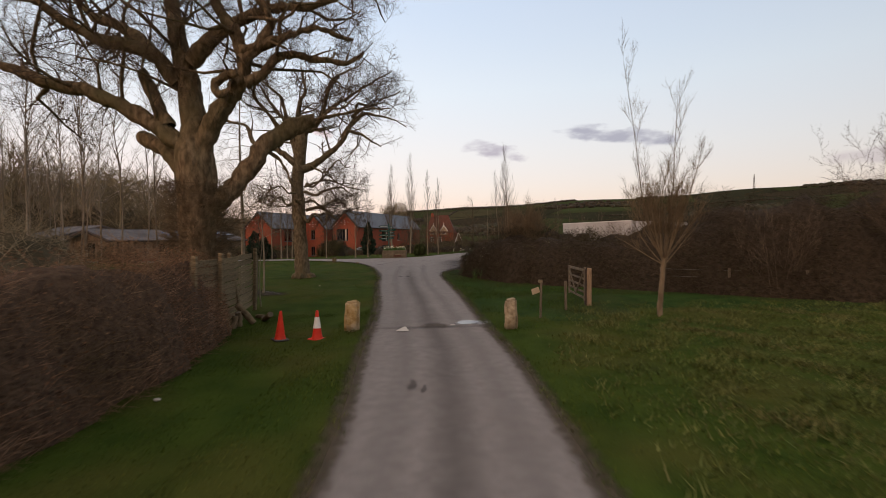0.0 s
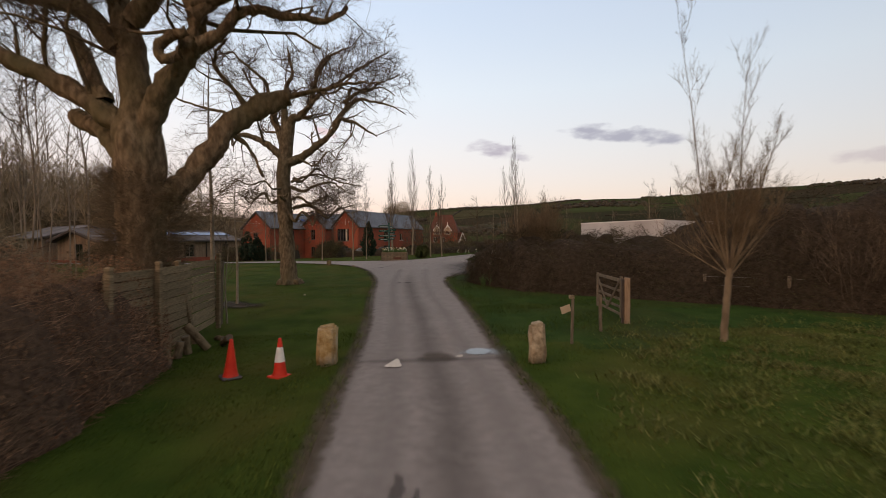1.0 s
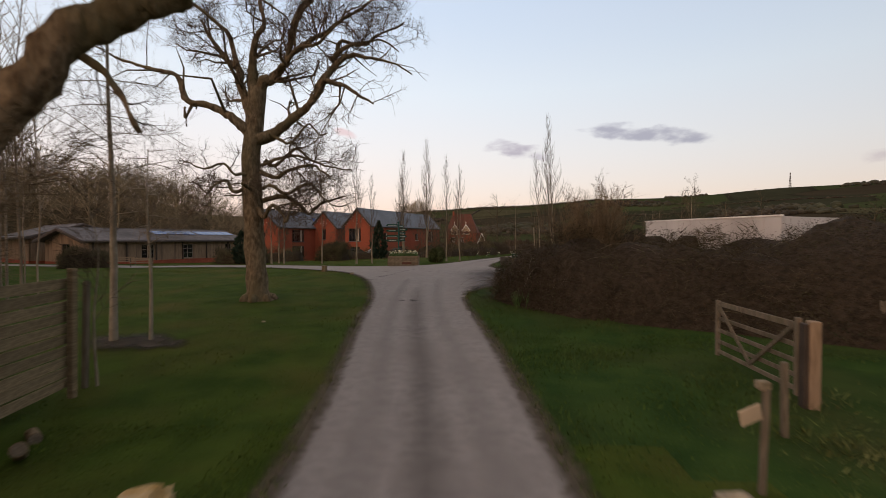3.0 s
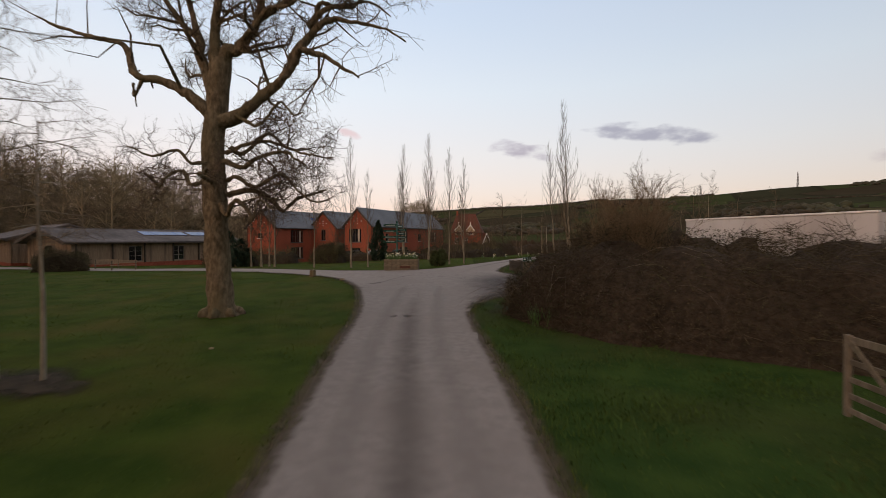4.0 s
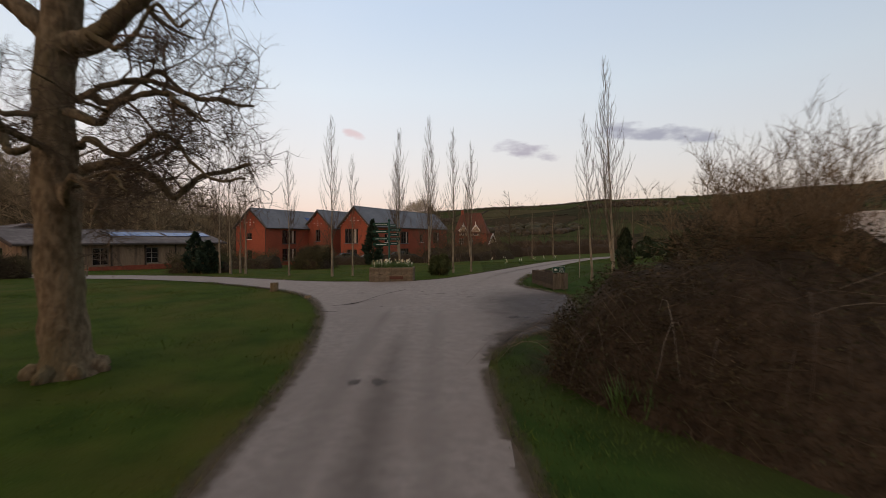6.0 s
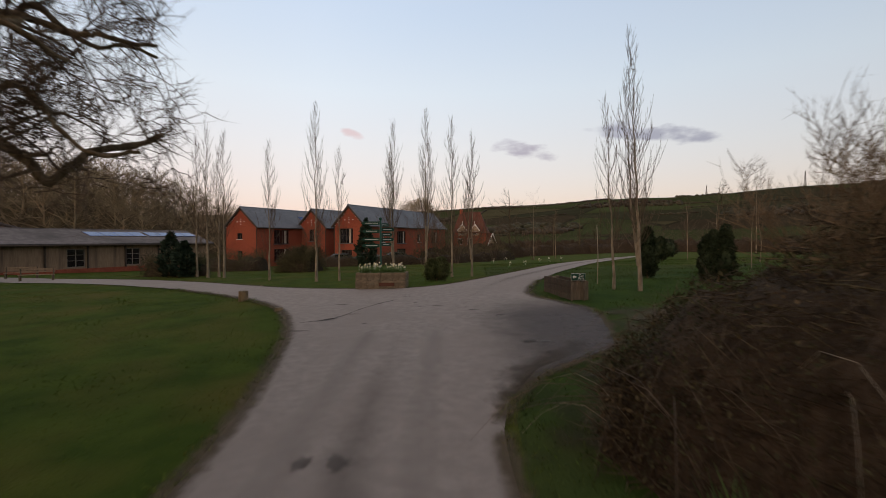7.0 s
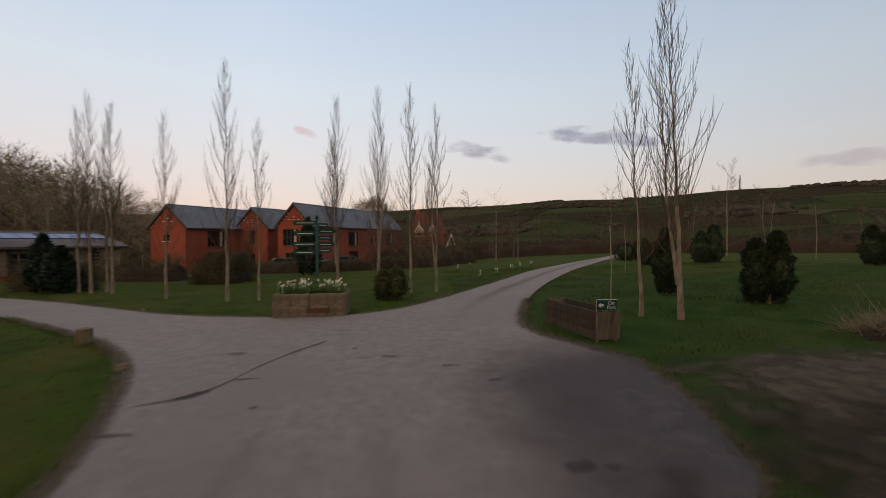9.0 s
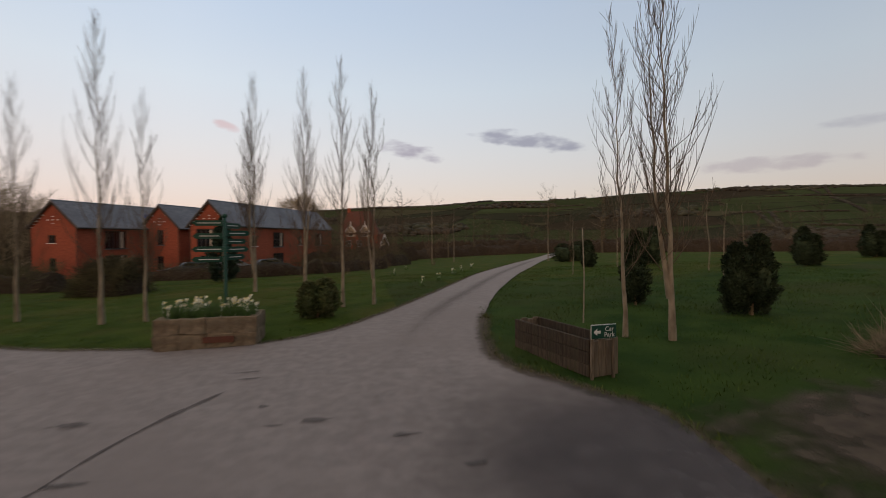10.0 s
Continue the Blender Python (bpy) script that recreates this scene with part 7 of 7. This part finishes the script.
def car_park_sign():
    x, y = 2.60, 31.80
    z = ground_z(x, y)
    root = thing("car_park_sign", x, y, "small dark green car park sign with white arrow", "sign", z=z, rz=6)
    for dx in (-0.15, 0.24):
        post("leg", root, dx, 0.02, -0.1, 0.88, 0.05, M_OLDWOOD, d=0.04)
    part("board", box(0.44, 0.022, 0.21, (0.04, -0.016, 0.64), bevel=0.004), M_GREEN, root)
    part("rim", box(0.455, 0.014, 0.225, (0.04, -0.004, 0.6325), bevel=0.004), M_SIGNW, root, "thin white edge")
    ar = bmesh.new()
    pts = [(-0.155, 0.0), (-0.09, 0.06), (-0.09, 0.025), (-0.03, 0.025), (-0.03, -0.025), (-0.09, -0.025), (-0.09, -0.06)]
    f = ar.faces.new([ar.verts.new((px, -0.031, 0.745 + pz * 0.9)) for px, pz in pts])
    ext = bmesh.ops.extrude_face_region(ar, geom=[f])
    for v in [g for g in ext["geom"] if isinstance(g, bmesh.types.BMVert)]:
        v.co.y += 0.003
    bmesh.ops.recalc_face_normals(ar, faces=ar.faces[:])
    part("arrow", ar, M_SIGNW, root)
    for word, zz in (("Car", 0.755), ("Park", 0.665)):
        cu = bpy.data.curves.new("lettering", "FONT")
        cu.body, cu.size, cu.align_x, cu.extrude = word, 0.105, "CENTER", 0.0015
        cu.materials.append(M_SIGNW)
        ob = new("lettering", cu)
        ob.parent = root
        ob.matrix_basis = pose(0.13, -0.030, zz, 90, 0, 0)


car_park_sign()
pole = thing("stake", 4.2, 35.5, "thin pale pole standing in the grass near the poplars", "stake")
t = Tubes()
t.add([Vector((0, 0, -0.1)), Vector((0.02, 0, 1.1)), Vector((-0.03, 0, 2.3))], [0.020, 0.018, 0.012], 6)
t.make("shaft", M_PALE, pole)


def stump(x, y, r, h, seed, label):
    root = thing("tree_stump", x, y, label, "tree stump")
    rnd = random.Random(seed)
    t = Tubes()
    t.add([Vector((0, 0, z)) for z in (-0.05, 0.08, h * 0.6, h)], [r * 1.15, r * 1.02, r, r * 0.98], 14, False)
    t.make("bark", M_BARK, root)
    bm = bmesh.new()
    bmesh.ops.create_circle(bm, cap_ends=True, segments=14, radius=r * 0.99, matrix=Matrix.Translation((0, 0, h)))
    part("cut_top", bm, M_OLDWOOD, root)


stump(-8.85, 33.35, 0.165, 0.36, 1, "short cut tree stump on the grass corner")
stump(-6.6, 31.2, 0.12, 0.11, 2, "small low stump at the grass edge")


def evergreen(x, y, w, h, seed, label, lobes=2, group="", mat=None, taper=0.35, count=5200, size=0.038, core=True):
    """A dense bush or small conifer built of upright lobes of small sprays, uneven at the outline."""
    root = thing("conifer", x, y, label, "conifer", group=group)
    rnd = random.Random(seed)
    rs = np.random.RandomState(seed + 900)
    mat = mat or M_LEAF
    t = Tubes()
    t.add([Vector((0, 0, -0.05)), Vector((0, 0, h * 0.7))], [w * 0.05, w * 0.02], 6)
    t.make("stem", M_BARK, root)
    for k in range(lobes):
        ox = (k - (lobes - 1) / 2) * w * 0.42 + rnd.uniform(-0.06, 0.06) * w
        oy = rnd.uniform(-0.15, 0.15) * w
        hk = h * (1.0 if k == seed % lobes else rnd.uniform(0.80, 0.93))
        rk = w * (0.5 if lobes == 1 else 0.36)
        f = rs.uniform(0.03, 1.0, count)
        # widest below the middle, drawn in at the foot, pointed above
        prof = np.minimum(1.0, 0.36 + f * 2.5) * np.clip(1 - f, 0, 1) ** taper * (1 + 0.12 * np.sin(f * 19 + k * 2) + 0.10 * np.sin(f * 43))
        a = rs.uniform(0, 6.283, count)
        lob = 1 + 0.14 * np.sin(a * 3 + seed + f * 6) + 0.09 * np.sin(a * 7 - f * 9)
        r = rk * prof * lob * rs.uniform(0.45, 1.0, count) ** 0.35
        C = np.stack([ox + np.cos(a) * r, oy + np.sin(a) * r, f * hk], axis=1) + rs.normal(0, 0.02, (count, 3))
        d = np.stack([np.cos(a), np.sin(a), np.full(count, 0.8)], axis=1) + rs.normal(size=(count, 3)) * 0.5
        d /= np.linalg.norm(d, axis=1, keepdims=True)
        b = np.cross(d, rs.normal(size=(count, 3)))
        b /= np.linalg.norm(b, axis=1, keepdims=True)
        q = size * rs.uniform(0.6, 1.5, (count, 1))
        V = np.stack([C - d * q, C + b * q * 0.45, C + d * q * 1.3, C - b * q * 0.45], axis=1).reshape(-1, 3)
        np_mesh("foliage", V, np.arange(count * 4).reshape(-1, 4), mat, root, "dense small leafy sprays")
        if not core:
            continue
        inner = bmesh.new()
        bmesh.ops.create_icosphere(inner, subdivisions=2, radius=1.0, matrix=Matrix.Translation((ox, oy, hk * 0.44)) @ Matrix.Diagonal((rk * 0.62, rk * 0.62, hk * 0.40, 1)))
        part("inner_foliage", rough(inner, 0.08 * w, 3.0), mat, root, flat=False)


M_BUSH = material("olive_bush_leaves", (0.040, 0.054, 0.021), (0.088, 0.106, 0.044), 3.0, 0.8, 0.0, 20, (0.078, 0.068, 0.036), 0.9, island=0.4, spec=0.05)
M_FIR = material("fir_needles", (0.018, 0.031, 0.021), (0.042, 0.062, 0.040), 3.0, 0.85, 0.0, 20, island=0.4, spec=0.04)
for x, y, w, h, sd, lb in ((8.5, 35.1, 1.2, 2.0, 1, 2), (6.75, 37.3, 0.9, 2.15, 2, 1), (17.8, 53.0, 2.0, 2.6, 3, 2), (22.4, 46.0, 1.55, 2.1, 4, 2), (18.5, 66.0, 3.4, 1.9, 5, 2), (31.0, 49.0, 1.6, 2.1, 6, 2), (13.6, 53.0, 1.2, 1.8, 8, 1)):
    evergreen(x, y, w, h, sd, "dark dense evergreen bush in the field", lb, "field evergreens")
evergreen(-2.30, 38.6, 1.10, 1.10, 11, "rounded dull olive bush beside the drive", 2, "", M_BUSH, 0.30, 2600, 0.038)
evergreen(-20.3, 46.8, 2.7, 3.0, 12, "dark fir beside the lodge drive", 2, "", M_FIR, 0.60, 1500, 0.11, False)
evergreen(-10.3, 58.5, 2.4, 4.4, 13, "dark conifer before the brick houses", 1, "", M_FIR, 0.75, 2600, 0.13, False)
evergreen(-22.5, 50.5, 1.6, 1.9, 15, "clipped dark shrub beside the lodge", 1, "", M_FIR, 0.30, 3000, 0.07)


M_HEDGETWIG = material("winter_hedge_twigs", (0.052, 0.046, 0.026), (0.110, 0.088, 0.052), 0.8, 0.95, 0.0, 10, (0.060, 0.062, 0.028), 0.25, island=0.45, spec=0.05)


def low_hedge(line, w, h, seed, label, count=4500, core=None, thick=0.014):
    root = thing("hedge", line[0][0], line[0][1], label, "hedge")
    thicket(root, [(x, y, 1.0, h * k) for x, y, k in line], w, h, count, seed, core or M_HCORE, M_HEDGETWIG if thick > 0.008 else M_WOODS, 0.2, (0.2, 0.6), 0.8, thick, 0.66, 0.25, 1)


low_hedge([(-30.5, 60.5, 1.0), (-24, 58.0, 1.0), (-18.5, 55.5, 1.0)], 2.0, 1.7, 301, "brown winter hedge before the brick houses")
low_hedge([(-14.5, 50.8, 0.8), (-13.2, 50.2, 1.1), (-11.8, 49.8, 0.8)], 2.4, 1.9, 302, "rounded russet winter shrub on the lawn", 6000)
low_hedge([(-18.0, 66.0, 1.0), (-10, 64.0, 1.0), (-4.0, 66.0, 1.0), (1.0, 72.0, 1.0)], 2.0, 1.5, 303, "dark hedge in front of the parking court")
low_hedge([(-3.0, 76.0, 1.0), (2.0, 82.0, 1.0), (5.0, 90.0, 0.9)], 2.2, 2.2, 304, "dark clipped hedge below the far house")
low_hedge([(7.6, 31.2, 0.6), (9.2, 31.8, 1.0), (11.5, 31.6, 0.9), (14.0, 31.0, 0.7)], 1.5, 0.36, 308, "low heap of dead russet bracken", 3500, None, 0.006)
low_hedge([(-10.0, 100.0, 0.7), (-4.0, 104.0, 1.0), (2.0, 108.0, 1.0), (9.0, 113.0, 1.0)], 3.0, 4.2, 307, "brown shrubbery before the far house", 7000)
low_hedge([(-24.5, 49.5, 1.0), (-21.8, 48.4, 1.0), (-18.9, 47.4, 0.9)], 1.2, 1.6, 305, "dark brown hedge beside the lodge drive")
low_hedge([(-35.6, 43.6, 0.7), (-34.2, 45.0, 1.1), (-33.0, 46.2, 0.7)], 1.8, 1.8, 306, "shaggy brown shrubs before the lodge", 4000)
for x, y, h, s, sd in ((-15.0, 58.0, 4.0, 1.4, 401), (-5.4, 61.0, 4.4, 1.5, 402), (-3.9, 63.0, 4.6, 1.6, 403), (-2.2, 62.0, 4.2, 1.5, 406), (-0.6, 64.5, 4.0, 1.5, 407), (2.0, 78.0, 5.0, 2.0, 404), (6.5, 74.0, 4.0, 1.6, 405)):
    shrub(x, y, h, s, 10, sd, "bare multi stemmed shrub before the houses", fine=900)

for x, y, h, sp, sd in ((-6.5, 99.0, 6.5, 2.6, 411), (-3.2, 101.0, 7.0, 2.8, 412), (0.6, 103.0, 6.0, 2.6, 413), (4.4, 106.0, 5.0, 2.4, 414)):
    shrub(x, y, h, sp, 18, sd, "bare bushy tree before the far house", M_HEDGETWIG, M_HEDGETWIG, fine=1500)


def bench(x, y, rz):
    root = thing("bench", x, y, "simple wooden garden bench by the drive", "bench", rz=rz, group="lodge benches")
    for k in range(3):
        part("seat_slat", box(1.9, 0.11, 0.035, (0, -0.13 + k * 0.13, 0.43), bevel=0.006), M_NEWWOOD, root)
    for k in range(2):
        part("back_slat", box(1.9, 0.03, 0.10, (0, 0.24, 0.60 + k * 0.16), bevel=0.006), M_NEWWOOD, root)
    for sx in (-0.86, 0.86):
        for sy, h in ((-0.16, 0.43), (0.22, 0.86)):
            part("leg", box(0.07, 0.06, h, (sx, sy, 0), bevel=0.006), M_OLDWOOD, root)


bench(-30.2, 46.6, 35)
bench(-33.4, 48.6, 35)


def car(x, y, rz, paint, label):
    root = thing("parked_car", x, y, label, "car", rz=rz, group="parked cars")
    bm = bmesh.new()
    prof = [(-2.05, 0.35), (-2.05, 0.75), (-1.6, 0.92), (-0.9, 1.0), (-0.3, 1.42), (1.1, 1.46), (1.75, 1.05), (2.05, 0.95), (2.08, 0.4)]
    a = [bm.verts.new((px, -0.82 + 0.12 * (pz > 1.2), pz)) for px, pz in prof]
    b = [bm.verts.new((px, 0.82 - 0.12 * (pz > 1.2), pz)) for px, pz in prof]
    bm.faces.new(a)
    bm.faces.new(b[::-1])
    for i in range(len(prof)):
        j = (i + 1) % len(prof)
        bm.faces.new((a[i], b[i], b[j], a[j]))
    bmesh.ops.recalc_face_normals(bm, faces=bm.faces[:])
    bmesh.ops.bevel(bm, geom=bm.edges[:], offset=0.05, segments=2, affect="EDGES")
    body = part("body", bm, paint, root, flat=False)
    for s in (-1, 1):
        for px, w in ((0.0, 1.0), (0.95, 0.6)):
            part("side_window", box(w, 0.02, 0.32, (px, s * 0.755, 1.05), rot=(s * -14, 0, 0), bevel=0.008), M_GLASS, root)
    part("windscreen", box(0.02, 1.25, 0.5, (-0.62, 0, 0.98), rot=(0, 55, 0), bevel=0.005), M_GLASS, root)
    for px in (-1.3, 1.3):
        for s in (-1, 1):
            wh = bmesh.new()
            bmesh.ops.create_cone(wh, cap_ends=True, segments=18, radius1=0.31, radius2=0.31, depth=0.2, matrix=Matrix.Translation((px, s * 0.76, 0.31)) @ Matrix.Rotation(math.pi / 2, 4, "X"))
            w = part("wheel", wh, M_TARMAC, root, flat=False)
            rm = bmesh.new()
            bmesh.ops.create_cone(rm, cap_ends=True, segments=14, radius1=0.19, radius2=0.17, depth=0.03, matrix=Matrix.Translation((px, s * 0.87, 0.31)) @ Matrix.Rotation(math.pi / 2, 4, "X"))
            part("rim", rm, M_METAL, w)
    for s in (-1, 1):
        part("headlight", box(0.05, 0.3, 0.12, (-2.06, s * 0.58, 0.66), bevel=0.015), M_GLASS, root)


M_CARD = material("dark_car_paint", (0.020, 0.020, 0.024), (0.030, 0.030, 0.034), 2.0, 0.25, 0.0, 10)
M_CARS = material("silver_car_paint", (0.11, 0.115, 0.12), (0.15, 0.155, 0.16), 2.0, 0.3, 0.0, 10)
car(-16.6, 70.5, 30, M_CARD, "dark parked car before the brick houses")
car(-13.6, 71.5, 30, M_CARS, "silver parked car before the brick houses")
car(-10.4, 72.5, 25, M_CARD, "dark parked car before the long house")
car(30.0, 146.0, 20, M_CARS, "silver parked car far along the drive")

# scattered stones and litter on the verge
for i, (x, y) in enumerate(((-5.2, 5.5), (-4.7, 4.2), (-24.6, 43.6), (-14.2, 38.6), (-10.5, 38.2), (-6.0, 18.6))):
    lump("verge_stone", x, y, 0.12, 0.06, 0.05, M_CHALK if i < 4 else M_STONE, "small pale stone lying in the grass", "stone", i)

# bare earth under the saplings
patch("earth_patch", [(-9.6, 16.6), (-8.4, 17.2), (-6.9, 16.6), (-6.4, 15.6), (-7.6, 15.2), (-9.2, 15.6)], 0.028, M_EARTHSHADE, "bare dark earth round the saplings", "ground")


# ---- grass ----
def inside(px, py, poly):
    hit = np.zeros(len(px), bool)
    x1, y1 = poly[-1]
    for x2, y2 in poly:
        cond = ((y1 > py) != (y2 > py)) & (px < (x2 - x1) * (py - y1) / (y2 - y1 + 1e-12) + x1)
        hit ^= cond
        x1, y1 = x2, y2
    return hit


def blades(name, label, X, Y, height, mat, rs, tuft, wide=(0.006, 0.013), slant=0.5):
    n = len(X)
    Z = np.array([ground_z(a, b) for a, b in zip(X, Y)]) + 0.01
    h = rs.uniform(height[0], height[1], n) * (1 + 0.35 * np.clip(tuft, -1, 2))
    a = rs.uniform(0, 6.283, n)
    w = rs.uniform(wide[0], wide[1], n)
    lean = rs.normal(0, slant, (n, 2)) * h[:, None]
    B = np.stack([X, Y, Z], axis=1)
    S = np.stack([np.cos(a) * w, np.sin(a) * w, np.zeros(n)], axis=1)
    T = B + np.stack([lean[:, 0], lean[:, 1], h], axis=1)
    V = np.stack([B - S, B + S, T], axis=1).reshape(-1, 3)
    ob = np_mesh(name, V, np.arange(3 * n).reshape(-1, 3), mat)
    tagged(ob, label, "grass", kind="stuff")


def tufts_of(X, Y):
    return np.sin(X * 1.7 + np.sin(Y * 1.1) * 2) + np.sin(Y * 2.1 + np.sin(X * 0.9) * 2)


def scatter(rs, fields):
    X = np.concatenate([rs.uniform(f[0], f[1], f[4]) for f in fields])
    Y = np.concatenate([rs.uniform(f[2], f[3], f[4]) for f in fields])
    return X, Y


def grass_field():
    rs = np.random.RandomState(77)
    lane = np.array(chaikin(LANE))
    X, Y = scatter(rs, ((-6, 1, -4, 12, 60000), (0, 5, -4, 17, 26000), (-14, 1, 12, 34, 26000), (0, 9, 15, 26, 20000), (-22, 0, 33, 60, 45000), (0, 22, 30, 56, 60000), (-30, -14, 18, 40, 12000), (-42, -22, 40, 58, 22000)))
    tuft = tufts_of(X, Y)
    keep = ~inside(X, Y, lane) & (rs.uniform(-2.2, 2.0, len(X)) < tuft + 1.0)
    earth = ((X - 6) / 4.5) ** 2 + ((Y - 28.8) / 2.2) ** 2 < 1
    earth |= ((X - 4.9) / 2.9) ** 2 + ((Y - 25.6) / 2.5) ** 2 < 1
    earth |= (X > 0.3) & (X < 4.5) & (Y > 23.5) & (Y < 28.5)
    keep &= ~(earth & (rs.uniform(0, 1, len(X)) < 0.85))
    # blades right of the lane take the darker colour that carries shade
    in_shade = (X > 0) & (Y > 10.5 + 0.12 * X + rs.normal(0, 1.0, len(X)))
    lawn, verge = keep & ~in_shade, keep & in_shade
    blades("grass", "short mown winter lawn grass", X[lawn], Y[lawn], (0.016, 0.040), M_BLADE, rs, tuft[lawn])
    blades("grass", "verge and meadow grass, darker green with shade in the colour", X[verge], Y[verge], (0.030, 0.070), M_SHADEBLADE, rs, tuft[verge])
    # unmown field beyond the gateway stone, paler and in tussocks
    X, Y = scatter(rs, ((2.2, 17, -4, 8, 110000), (3.5, 17, 8, 14, 42000)))
    clump = np.sin(X * 3.1 + np.sin(Y * 2.3) * 2.0) + np.sin(Y * 2.7 + np.sin(X * 1.9) * 2.0)
    keep = (rs.uniform(-2.6, 2.2, len(X)) < clump) & (Y < 10.5 + 0.12 * X + rs.normal(0, 1.2, len(X))) & (rs.uniform(0, 1.4, len(X)) < (X - 1.8) / 2.5)
    blades("field_grass", "pale tussocky unmown field grass", X[keep], Y[keep], (0.045, 0.100), M_PASTURE, rs, clump[keep], (0.008, 0.016), 0.9)
    # longer grass hanging over the lane's edges
    X, Y = [], []
    for edge, turn in ((EDGE_L[1:17], -1), (EDGE_R[1:22], 1), (EDGE_F[2:13], 0)):
        line = np.array(densify(chaikin(edge), 0.25))
        k = rs.randint(0, len(line), 420 * 22)
        off = np.abs(rs.normal(0, 0.13, len(k))) - 0.05
        X.append(line[k, 0] + turn * off + rs.normal(0, 0.04, len(k)))
        Y.append(line[k, 1] + (off if turn == 0 else 0) + rs.normal(0, 0.15, len(k)))
    X, Y = np.concatenate(X), np.concatenate(Y)
    ragged = np.sin(X * 4.0 + Y * 2.2) + np.sin(Y * 5.3)
    keep = rs.uniform(-2.0, 1.6, len(X)) < ragged
    blades("verge_grass", "ragged grass creeping over the lane's edge", X[keep], Y[keep], (0.03, 0.075), M_BLADE, rs, ragged[keep] * 0.5, (0.006, 0.012), 0.8)


grass_field()
